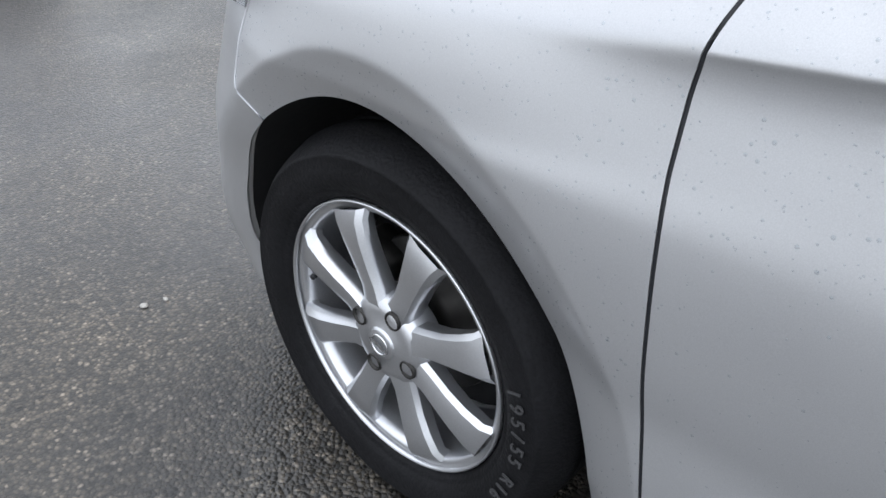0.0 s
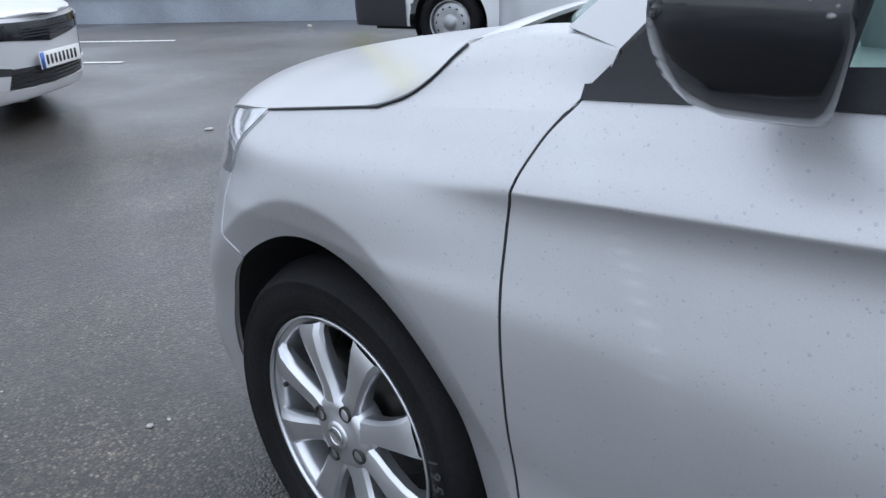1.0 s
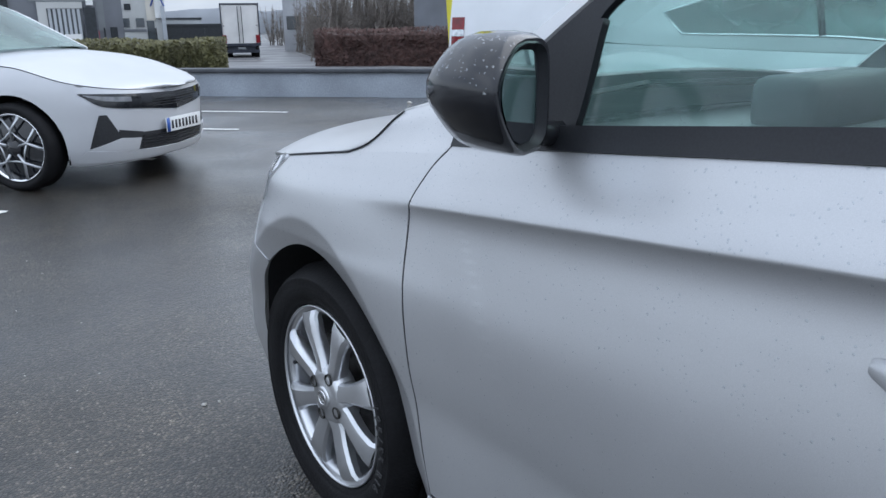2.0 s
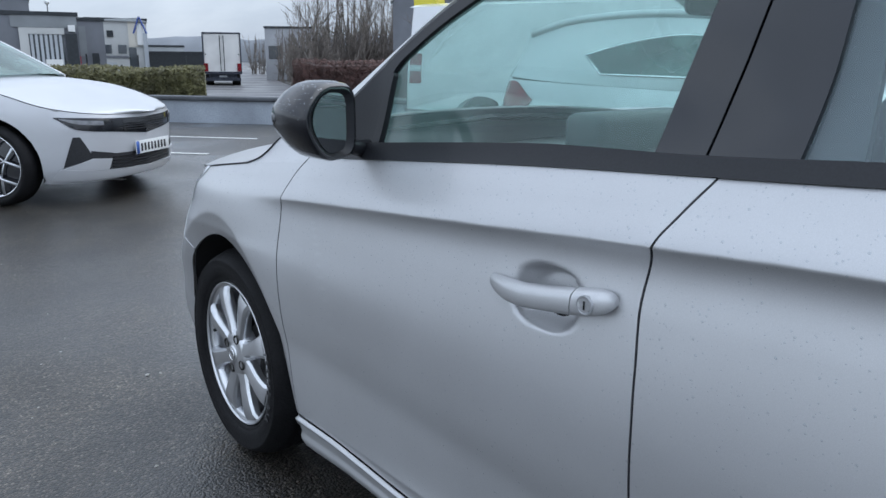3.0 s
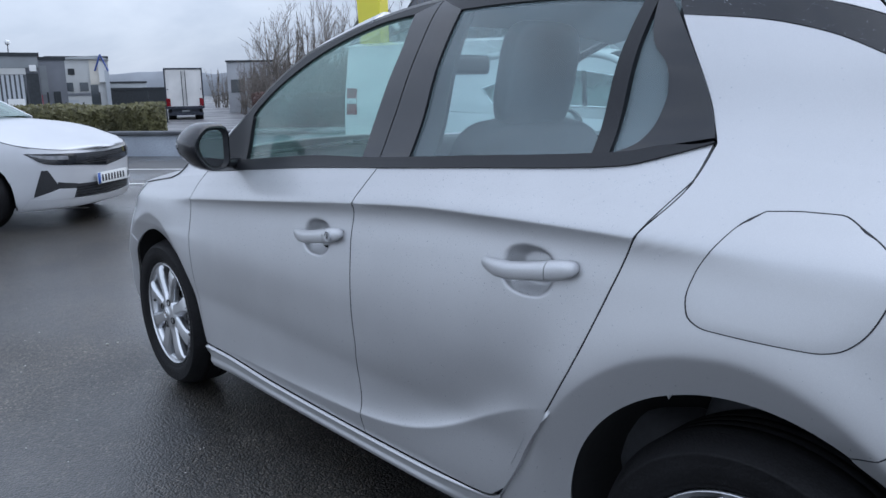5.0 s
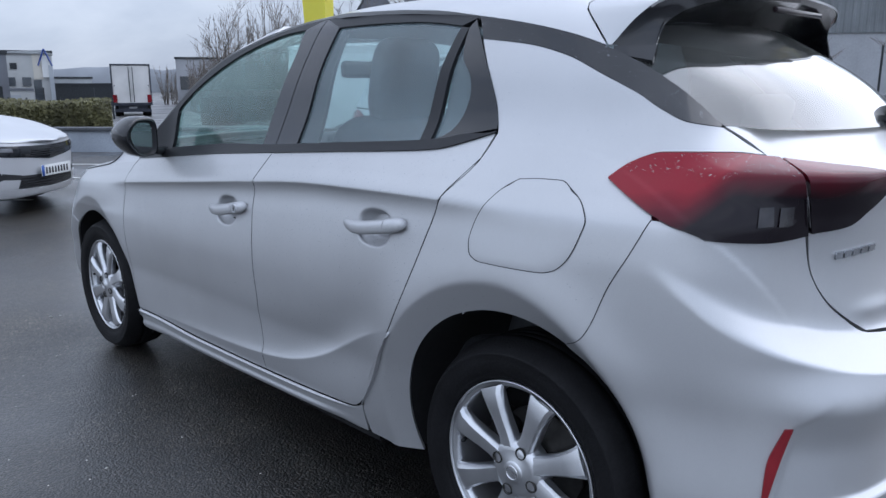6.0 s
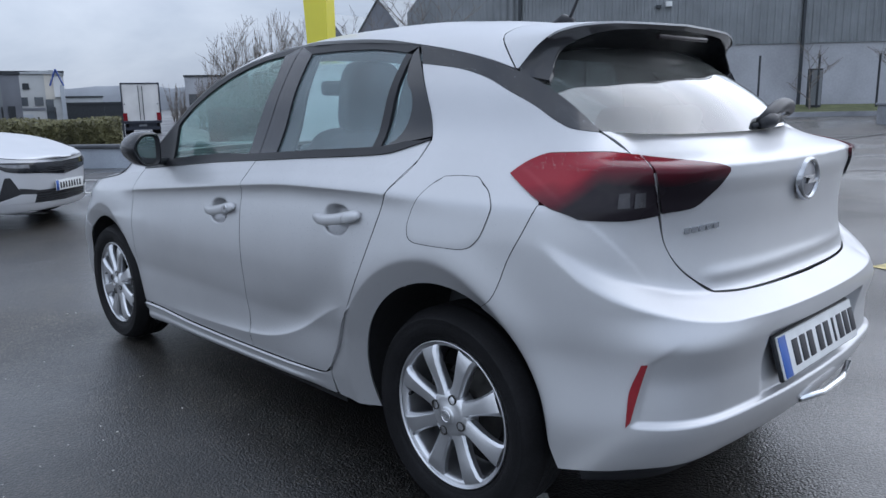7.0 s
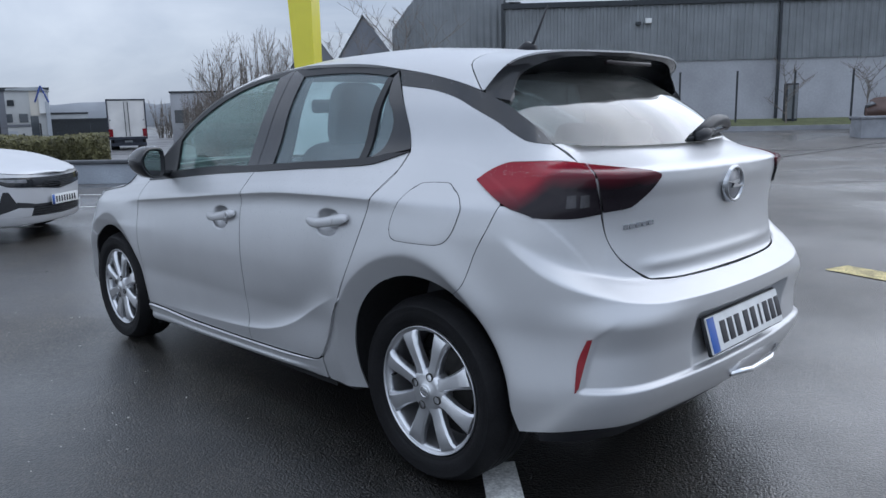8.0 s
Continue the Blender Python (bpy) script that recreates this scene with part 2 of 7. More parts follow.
def tube(points, radius, sides=8, caps=True):
    """Verts and faces of a tube along points; radius may vary along it."""
    pts = [Vector(p) for p in points]
    rad = radius if isinstance(radius, (list, tuple)) else [radius] * len(pts)
    verts, faces = [], []
    for i, p in enumerate(pts):
        d = (pts[min(i + 1, len(pts) - 1)] - pts[max(i - 1, 0)]).normalized()
        a = d.cross(Vector((0, 0, 1)) if abs(d.z) < 0.9 else Vector((1, 0, 0))).normalized()
        b = d.cross(a)
        for k in range(sides):
            t = 2 * math.pi * k / sides
            verts.append(p + (a * math.cos(t) + b * math.sin(t)) * rad[i])
    for i in range(len(pts) - 1):
        for k in range(sides):
            k2 = (k + 1) % sides
            faces.append((i * sides + k, i * sides + k2, (i + 1) * sides + k2, (i + 1) * sides + k))
    if caps:
        faces.append(tuple(range(sides - 1, -1, -1)))
        faces.append(tuple(range((len(pts) - 1) * sides, len(pts) * sides)))
    return verts, faces


def merge(*pieces):
    verts, faces = [], []
    for v, f in pieces:
        o = len(verts)
        verts += list(v)
        faces += [tuple(i + o for i in q) for q in f]
    return verts, faces


def moved(piece, m):
    return [m @ Vector(v) for v in piece[0]], piece[1]


def curve(*pts):
    """Smooth curve through points, by chord length, as a function of 0..1."""
    t = [0.0]
    for p, q in zip(pts, pts[1:]):
        t.append(t[-1] + max(math.dist(p, q), 1e-6))
    t = [v / t[-1] for v in t]
    axes = [pchip(t, [p[k] for p in pts]) for k in range(len(pts[0]))]
    return lambda u: tuple(f(u) for f in axes)


def coons(bottom, top, left, right, nu, nv):
    """Grid of points filling four boundary curves (bottom, top run left to right; left, right run upward)."""
    b0, b1, t0, t1 = bottom(0), bottom(1), top(0), top(1)
    grid = []
    bs, ts = [bottom(i / nu) for i in range(nu + 1)], [top(i / nu) for i in range(nu + 1)]
    ls, rs = [left(j / nv) for j in range(nv + 1)], [right(j / nv) for j in range(nv + 1)]
    for i in range(nu + 1):
        u = i / nu
        row = []
        for j in range(nv + 1):
            v = j / nv
            row.append(tuple((1 - v) * bs[i][k] + v * ts[i][k] + (1 - u) * ls[j][k] + u * rs[j][k]
                             - (1 - u) * (1 - v) * b0[k] - u * (1 - v) * b1[k] - (1 - u) * v * t0[k] - u * v * t1[k] for k in range(len(b0))))
        grid.append(row)
    return grid


def sheet(grids, depth=0.012, centre=(0, -1.3, .6)):
    """Verts and faces of one skin made of grids whose shared borders are welded, with a turned-in rim of that depth."""
    verts, faces, index = [], [], {}
    for grid in grids:
        ids = []
        for row in grid:
            r = []
            for p in row:
                key = tuple(round(c, 4) for c in p)
                if key not in index:
                    index[key] = len(verts)
                    verts.append(Vector(p))
                r.append(index[key])
            ids.append(r)
        for i in range(len(ids) - 1):
            for j in range(len(ids[0]) - 1):
                q = []
                for k in (ids[i][j], ids[i + 1][j], ids[i + 1][j + 1], ids[i][j + 1]):
                    if k not in q:
                        q.append(k)
                if len(q) > 2:
                    faces.append(q)
    c = Vector(centre)
    total = 0.0
    for q in faces[:: max(1, len(faces) // 60)]:
        nrm = (verts[q[1]] - verts[q[0]]).cross(verts[q[2]] - verts[q[0]])
        total += nrm.normalized().dot((verts[q[0]] - c).normalized()) if nrm.length else 0
    if total < 0:
        faces = [q[::-1] for q in faces]
    if depth:
        normals = [Vector((0, 0, 0)) for _ in verts]
        edges = {}
        for q in faces:
            nrm = (verts[q[1]] - verts[q[0]]).cross(verts[q[2]] - verts[q[0]])
            for a, b in zip(q, q[1:] + q[:1]):
                normals[a] += nrm
                edges[(a, b)] = edges.get((a, b), 0) + 1
        rim = [(a, b) for a, b in edges if (b, a) not in edges]
        twin = {}
        for a, b in rim:
            for k in (a, b):
                if k not in twin:
                    twin[k] = (len(verts), len(verts) + 1)
                    verts.append(verts[k].copy())
                    verts.append(verts[k] - normals[k].normalized() * depth)
        for a, b in rim:
            faces.append([twin[b][0], twin[a][0], twin[a][1], twin[b][1]])
    return verts, faces


def flipped(piece):
    """The piece mirrored to the other side of the car."""
    return [Vector((-v[0], v[1], v[2])) for v in piece[0]], [list(q)[::-1] for q in piece[1]]

# ---- shape of the hatchback's skin ----
def pchip(xs, ys):
    """Smooth curve without overshoot through the given knots."""
    x, y = [float(v) for v in xs], [float(v) for v in ys]
    n = len(x)
    h = [x[i + 1] - x[i] for i in range(n - 1)]
    d = [(y[i + 1] - y[i]) / h[i] for i in range(n - 1)]
    m = [0.0] * n
    m[0], m[-1] = d[0], d[-1]
    for i in range(1, n - 1):
        if d[i - 1] * d[i] > 0:
            a, b = 2 * h[i] + h[i - 1], h[i] + 2 * h[i - 1]
            m[i] = (a + b) / (a / d[i - 1] + b / d[i])

    def value(t):
        t = min(max(t, x[0]), x[-1])
        i = 0
        while i < n - 2 and t > x[i + 1]:
            i += 1
        u = (t - x[i]) / h[i]
        return (y[i] * (1 + 2 * u) * (1 - u) ** 2 + h[i] * m[i] * u * (1 - u) ** 2
                + y[i + 1] * u * u * (3 - 2 * u) + h[i] * m[i + 1] * u * u * (u - 1))
    return value


# The car's plan, from the middle of the tail round the side to the middle of the nose (half width, y)
PLAN = [(0, -3.30), (.15, -3.297), (.3, -3.285), (.45, -3.255), (.57, -3.21), (.665, -3.145), (.735, -3.06), (.785, -2.95),
        (.818, -2.80), (.838, -2.62), (.850, -2.4), (.852, -2.0), (.850, -1.5), (.845, -1.0), (.838, -.5), (.836, -.1),
        (.8255, .15), (.758, .35), (.662, .50), (.545, .63), (.42, .73), (.28, .80), (.14, .832), (0, .84)]
ARC = [0.0]
for (a0, b0), (a1, b1) in zip(PLAN, PLAN[1:]):
    ARC.append(ARC[-1] + math.hypot(a1 - a0, b1 - b0))


def eased(f, lo, hi, sigma, fold=None):
    """The curve f with its knots smoothed away; fold gives its value beyond the ends."""
    n, pad = 2400, 300
    h = (hi - lo) / n
    ts = [lo + h * (i - pad) for i in range(n + 2 * pad + 1)]
    v = np.array([(fold or f)(t) for t in ts])
    k = np.arange(-int(3 * sigma / h), int(3 * sigma / h) + 1) * h
    g = np.exp(-(k / sigma) ** 2 / 2)
    w = np.convolve(v, g / g.sum(), "same")[pad:-pad]
    grid = np.linspace(lo, hi, n + 1)
    return lambda t: float(np.interp(t, grid, w))


raw_x, raw_y, END = pchip(ARC, [p[0] for p in PLAN]), pchip(ARC, [p[1] for p in PLAN]), ARC[-1]
plan_x = eased(raw_x, 0, END, .055, lambda s: -raw_x(-s) if s < 0 else -raw_x(2 * END - s) if s > END else raw_x(s))
plan_y = eased(raw_y, 0, END, .055, lambda s: raw_y(-s) if s < 0 else raw_y(2 * END - s) if s > END else raw_y(s))
TABLE = [END * k / 3000 for k in range(3001)]
TABLE_Y = np.maximum.accumulate(np.array([plan_y(s) for s in TABLE]))
s_of_y = lambda y: float(np.interp(y, TABLE_Y, TABLE))
crease_z = eased(pchip([-3.1000, -2.6000, -2.2959, -1.9737, -1.7664, -1.4677, -1.0086, -0.6398, -0.4100, -0.2000, 0.3000], [0.9650, 0.9650, 0.9669, 0.9634, 0.9587, 0.9364, 0.8951, 0.8616, 0.8410, 0.8200, 0.7800]), -3.3, .6, .06)
blade_z = eased(pchip([-3.0000, -2.3376, -2.1081, -1.9708, -1.845, -1.66, -1.52, -1.32, -.89, -0.3500, 0.3000], [0.6600, 0.6540, 0.5891, 0.5258, 0.452, 0.384, 0.358, 0.340, 0.318, 0.3000, 0.2900]), -3.3, .6, .06)
crease_w = eased(pchip([-3, -2.6, -2.3, -1.9, -1.2, -.6, -.42, -.30, -.22, .5], [0, 0, .6, 1, 1, .85, .75, .2, 0, 0]), -3.3, .6, .06)
blade_w = eased(pchip([-3, -2.12, -2.04, -1.92, -1.6, -1.0, -.5, .3], [0, 0, .5, 1, .9, .5, .2, 0]), -3.3, .6, .06)
upper_in = eased(pchip([-3.2, -2.75, -2.35, -1.6, -.6, .3], [.09, .075, .05, 0, 0, .02]), -3.3, .6, .06)
AXLE_Z = .312
# wheel arches: middle y, middle z, half length, half height
ARCHES = ((.010, .235, .358, .438), (-2.534, .350, .370, .376))


def arch_q(k, y, z):
    cy, cz, ry, rz = ARCHES[k]
    return math.hypot((y - cy) / ry, (z - cz) / rz)


def flare(y, z):
    """Swollen rim of the wheel arches, turned in towards the tyre inside a soft crease."""
    o = 0.0
    for k in (0, 1):
        q = arch_q(k, y, z)
        if q > 2:
            continue
        band = 1.19 - .14 * soft((-2.5 - y) / .4) if k else 1.16 - .2 * y
        d = band - max(q, .9)
        h = .012 if k else .011
        f = (h * math.exp(-((q - band) / (.22 if k else .34)) ** 2) if q > band else h) - (.018 if k else .018) / (band - 1) * (d + math.sqrt(d * d + .0001) - .010)
        o += f * (soft((-2.04 - y) / .10) if k else 1.0)
    return o


CUPS = ((-1.2755, .823), (-2.077, .868))


def cup(y, z):
    """Finger hollows behind the door handles."""
    o = 0.0
    for cy, cz in CUPS:
        q = abs((y - cy) / .068) ** 2.6 + abs((z - cz) / .050) ** 2.6
        if q < 1:
            o -= .040 * soft((1 - q) / .75)
    return o


def side_off(y, z):
    """Offset of the flank from the plan's outline: base curve, shoulder crease, lower blade, arches and hollows."""
    c, bz, w, v, g = crease_z(y), blade_z(y), crease_w(y), blade_w(y), upper_in(y)
    k1 = max(c - .10, .72)
    o = pchip((.10, .17, .25, .33, .45, .58, .69, k1, max(c - .04, k1 + .02), c, c + .05, c + .12, 1.15, 1.28, 1.36, 1.43, 1.6),
              (-.13, -.10, -.078, -.058, -.027, -.007, 0, -.005, -.012, -.020, -.045 - .3 * g, -.082 - .8 * g, -.118 - g, -.162 - g, -.20 - g * 1.2, -.245 - g * 1.5, -.5))(z)
    t = c - z
    if t > 0:
        o -= .023 * w * (1 - math.exp(-t / .019)) * math.exp(-(t / .15) ** 2)
    t = z - bz
    o -= v * (.020 * (1 - math.exp(-t / .03)) * math.exp(-(t / .13) ** 2) if t > 0 else .010 * (1 - math.exp(t / .05)))
    return o + flare(y, z) + cup(y, z)


# height of the tail's crease along the skin
tail_crease = pchip([0, .23, .48, .58, .68, .78, .87, .93, 1.0, 1.1], [.688, .689, .692, .702, .722, .752, .794, .834, .876, .90])
tail_base = pchip([.10, .20, .26, .30, .36, .43, .45, .52, .62, .671, .678, .71, .735, .78, .88, .98, 1.04, 1.068, 1.078, 1.10, 1.155, 1.45],
                  [-.35, -.20, -.12, -.075, -.035, -.008, -.006, -.004, 0, -.001, -.010, -.056, -.088, -.098, -.106, -.098, -.086, -.087, -.110, -.20, -.355, -.95])


def soft(t):
    t = min(max(t, 0.0), 1.0)
    return t * t * (3 - 2 * t)


def tail_off(s, z):
    c = tail_crease(s)
    zz = z if z < .40 else .40 + (z - .40) * (.676 - .40) / (c - .40) if z < c else .676 + (z - c) * (1.0 - .676) / (1.0 - c) if z < 1.0 else z
    o = tail_base(zz)
    # ridge across the foot of the tailgate
    o += .006 * math.exp(-((z - .784) / .018) ** 2) * soft((.54 - s) / .12)
    # shallow pocket between the reflectors, and the plate's recess
    lim = .762 - (z - .435) * .24 - max(0, z - .60) * 1.1
    o -= .019 * soft((lim - s) / .022) * soft((z - .437) / .012) * soft((.665 - z) / .13)
    o += .030 * soft((.72 - z) / .10) * math.exp(-((s - .60) / .20) ** 2)
    o -= (.006 + .036 * soft((z - .44) / .15)) * soft((.335 - s) / .03) * soft((z - .440) / .012) * soft((.632 - z) / .02)
    return o


nose_off = pchip([.10, .2, .35, .5, .6, .7, .78, .84, .95], [-.2, -.08, 0, 0, -.02, -.05, -.10, -.2, -.5])
tail_w = pchip([0, .62, .80, 1.02, 6], [1, 1, .55, 0, 0])
nose_w = pchip([0, ARC[-1] - .80, ARC[-1] - .6, ARC[-1] - .4, ARC[-1]], [0, 0, .5, 1, 1])


def skin(s, z):
    """Point of the lower body's left skin at arc length s and height z."""
    if s < 0:
        x, y, z = skin(-s, z)
        return (-x, y, z)
    x, y = plan_x(s), plan_y(s)
    e = .008
    tx, ty = plan_x(min(s + e, ARC[-1])) - plan_x(max(s - e, 0)), plan_y(min(s + e, ARC[-1])) - plan_y(max(s - e, 0))
    n = math.hypot(tx, ty)
    nx, ny = ty / n, -tx / n
    wt, wn = tail_w(s), nose_w(s)
    d = 0.0
    if wt + wn < 1:
        d += (1 - wt - wn) * side_off(y, z)
    if wt > 0:
        d += wt * tail_off(s, z)
    if wn > 0:
        d += wn * nose_off(z)
    # the bumpers stand out below, in front of and behind the wheels
    d += soft(y / .25) * (.054 * soft((.74 - z) / .25) + .045 * soft((.53 - z) / .22)) * (1 - wn) + .035 * soft((.5 - z) / .2) * soft((y + 2.3) / .4) * soft((.1 - y) / .2) + .06 * soft((.62 - z) / .35) * soft((-2.68 - y) / .25) * soft((s - .42) / .5)
    return (-(x + nx * d), y + ny * d, z)


# ---- the silver hatchback ----
car = thing("hatchback_car", "silver five-door hatchback car wet with raindrops, parked on asphalt", "car")


def on_side(y, z, out=0.0):
    p = skin(s_of_y(y), z)
    return (p[0] - out, p[1], p[2])


def skin_out(s, z, out):
    """Point of the skin moved outward along the plan's normal."""
    sg = 1 if s >= 0 else -1
    a = abs(s)
    e = .004
    tx, ty = plan_x(min(a + e, ARC[-1])) - plan_x(max(a - e, 0)), plan_y(min(a + e, ARC[-1])) - plan_y(max(a - e, 0))
    n = math.hypot(tx, ty)
    p = skin(a, z)
    return ((p[0] - ty / n * out) * sg, p[1] - tx / n * out, p[2])


def side_grid(b, t, l, r, nu, nv, out=0.0):
    """Coons patch given in (y, z), laid on the flank."""
    return [[on_side(y, z, out) for y, z in row] for row in coons(b, t, l, r, nu, nv)]


def s_grid(b, t, l, r, nu, nv, out=0.0):
    """Coons patch given in (arc, z), laid on the skin."""
    return [[skin_out(s, z, out) for s, z in row] for row in coons(b, t, l, r, nu, nv)]


def both(name, piece, mat, parents, label=""):
    """One part on each side of the car."""
    a = obj(name, *piece, mat, parents[0], label)
    b = obj(name, *flipped(piece), mat, parents[1], label)
    return a, b


def line(p, q):
    return lambda u: tuple(p[k] + (q[k] - p[k]) * u for k in range(len(p)))


def back(f):
    return lambda u: f(1 - u)


G = .0022          # half of a shut line
CC = (car, car)
wing_gap = ((-.438, .30), (-.424, .40), (-.410, .50), (-.402, .60), (-.394, .69), (-.387, .75), (-.386, .80), (-.392, .845), (-.412, .90), (-.443, .942))
mid_gap = ((-1.452, .291), (-1.450, .372), (-1.4440, 0.4764), (-1.4620, 0.5714), (-1.4620, 0.6652), (-1.4559, 0.7689), (-1.4460, 0.8614), (-1.4573, 0.9354), (-1.4814, 0.9797), (-1.5152, 1.0300))
tail_gap = ((-1.977, .334), (-2.005, .360), (-2.042, .415), (-2.1346, 0.5684), (-2.2235, 0.7300), (-2.2863, 0.8789), (-2.3219, 0.9671), (-2.3823, 1.0638), (-2.3899, 1.1253))
shift = lambda pts, d: [(y + d, z) for y, z in pts]

# doors
f_door = sheet([side_grid(curve((-1.452 + G, .291), (-1.29, .287), (-.89, .282), (-.438 - G, .297)),
                          curve((-1.5152 + G, 1.0300), (-1.1700, 1.0056), (-0.7005, 0.9640), (-.443 - G, .942)),
                          curve(*shift(mid_gap, G)), curve(*shift(wing_gap, -G)), 110, 210)])
r_door = sheet([side_grid(curve((-1.977 + G, .334), (-1.95, .316), (-1.90, .308), (-1.80, .302), (-1.61, .295), (-1.452 - G, .291)),
                          curve((-2.3899 + G, 1.1253), (-2.3155, 1.1020), (-2.2346, 1.0806), (-2.1633, 1.0734), (-1.8550, 1.0535), (-1.5152 - G, 1.0300)),
                          curve(*shift(tail_gap, G)), curve(*shift(mid_gap, -G)), 100, 210)])
FD = both("front_door", f_door, PAINT, CC, "silver door panel with a shoulder crease")
RD = both("rear_door", r_door, PAINT, CC, "silver door panel with a hollow blade below")

# front wing: flank round the arch, and its shoulder up to the screen pillar


def arch(k, a0, a1):
    cy, cz, ry, rz = ARCHES[k]
    return lambda u: (cy + ry * math.cos(radians(a0 + (a1 - a0) * u)), cz + rz * math.sin(radians(a0 + (a1 - a0) * u)))


wing_top = curve((-.427, .927), (-.30, .915), (-.134, .8945), (.03, .8715), (.165, .852))
wing_low = side_grid(back(arch(0, 54, 183)), wing_top, curve(arch(0, 54, 183)(1), (-.42, .225), (-.436, .26), *shift(wing_gap[:9], G)[:], (-.427, .927)),
                     curve(arch(0, 54, 183)(0), (.248, .65), (.250, .72), (.225, .79), (.165, .853)), 110, 90)
w3 = lambda y, z: on_side(y, z)
crest = curve((-.752, -.478, .996), (-.715, -.40, 1.001), (-.703, -.33, .997), (-.704, -.275, .988), (-.712, -.232, .9775))
sh_right = curve(w3(*wing_top(57 / 110)), (-.762, -.168, .911), (-.750, -.198, .9325), (-.737, -.221, .957), (-.712, -.232, .9775))
shoulder = coons(lambda u: w3(*wing_top(u * 57 / 110)),
                 crest, curve(w3(-.427, .927), (-.757, -.461, .957), (-.752, -.478, .996)), sh_right, 57, 20)
lip_in = lambda u: (crest(u)[0] + .055 - .02 * u, crest(u)[1] + .03 - .03 * u, crest(u)[2] + .006 + .002 * u)
shoulder_lip = coons(crest, lip_in, line(crest(0), lip_in(0)), line(crest(1), lip_in(1)), 57, 6)
hood_gap = [w3(*wing_top(1 - 53 / 110 * k / 24)) for k in range(24)] + [sh_right(k / 16) for k in range(17)]
both("front_wing", sheet([wing_low, shoulder, shoulder_lip]), PAINT, CC, "silver front wing with a flared arch")
both("shut_line", tube([(x - .001, y, z + .0015) for x, y, z in hood_gap], .0020, 6), BLACK_TRIM, CC)
# highlight on the joint's edge, drawn as a thin bright alloy bead
nose_highlight = [arch(0, 54, 183)(0), (.248, .65), (.250, .72), (.225, .79), (.168, .850)]
both("shut_line", tube([on_side(*curve(*nose_highlight)(k / 30), .0010) for k in range(31)], .0014, 6), ALLOY, CC, "bright seam before the front wing")

# rear quarter: flank round the arch, and the sail up to the roof
q_line = curve((-2.3948, 1.1253), (-2.5321, 1.0944), (plan_y(1.137), 1.049))
bump_gap = ((-2.7251, 0.6437), (-2.748, .72), (-2.80, .84), (-2.838, .91), (plan_y(1.009), .978), (plan_y(1.036), 1.008), (plan_y(1.137), 1.049))
q_arch = arch(1, -18, 116)
quarter = coons(q_arch, q_line, curve(q_arch(0), (-2.08, .235), (-2.0, .239), (-1.990, .28), (-1.984 - G, .322), *shift(tail_gap[1:], -G)[:-1], (-2.3948, 1.1253)),
                curve(q_arch(1), *bump_gap[1:]), 96, 70)
quarter = [[on_side(y, z) for y, z in row] for row in quarter]
sl = lambda y: s_of_y(y)
sail = s_grid(curve((sl(-2.3943), 1.1253), (sl(-2.5317), 1.0944), (1.137, 1.049), (1.103, 1.079), (1.039, 1.101), (.868, 1.104), (.75, 1.099)),
              curve((sl(-2.2591), 1.3535), (1.456, 1.332), (1.339, 1.304), (1.232, 1.260), (1.134, 1.219), (1.065, 1.184), (.997, 1.160), (.90, 1.149)),
              curve((sl(-2.3943), 1.1253), (sl(-2.3780), 1.1576), (sl(-2.3658), 1.1868), (sl(-2.3260), 1.2584), (sl(-2.2591), 1.3535)),
              curve((.75, 1.099), (.82, 1.122), (.90, 1.149)), 90, 40)
QP = both("rear_quarter_panel", sheet([quarter, sail]), PAINT, CC, "silver rear quarter panel sweeping up to the roof")

# fuel flap, proud of the left quarter by a hair and ringed by its shut line
flap = [(-2.5280, 1.0290), (-2.5867, 1.0332), (-2.6346, 1.0334), (-2.6722, 1.0174), (-2.7174, 0.9885), (-2.7338, 0.9614), (-2.7252, 0.9312), (-2.7010, 0.8789), (-2.6689, 0.8516), (-2.6372, 0.8443),
        (-2.5528, 0.8427), (-2.4772, 0.8432), (-2.4427, 0.8580), (-2.4352, 0.8871), (-2.4439, 0.9236), (-2.4713, 0.9723), (-2.5001, 1.0108)]


def loop_patch(pts, out, steps=96, rings=8, dip=0.0):
    """A filled outline laid on the flank."""
    f = curve(*pts, pts[0])
    cy, cz = sum(p[0] for p in pts) / len(pts), sum(p[1] for p in pts) / len(pts)
    verts, faces = [on_side(cy, cz, out)], []
    for r in range(1, rings + 1):
        k = r / rings
        for i in range(steps):
            y, z = f(i / steps)
            verts.append(on_side(cy + (y - cy) * k, cz + (z - cz) * k, out - (dip if r == rings else 0)))
    for i in range(steps):
        faces.append((0, 1 + i, 1 + (i + 1) % steps))
        for r in range(rings - 1):
            a, b = 1 + r * steps, 1 + (r + 1) * steps
            faces.append((a + i, b + i, b + (i + 1) % steps, a + (i + 1) % steps))
    return verts, faces


ring = loop_patch([((y + 2.59) * 1.018 - 2.59, (z - .94) * 1.018 + .94) for y, z in flap], .0012, rings=4)
obj("flap_shut_line", *ring, BLACK_TRIM, QP[0])
obj("fuel_flap", *loop_patch(flap, .0022, rings=10, dip=.001), PAINT, QP[0], "rounded six-sided fuel flap")

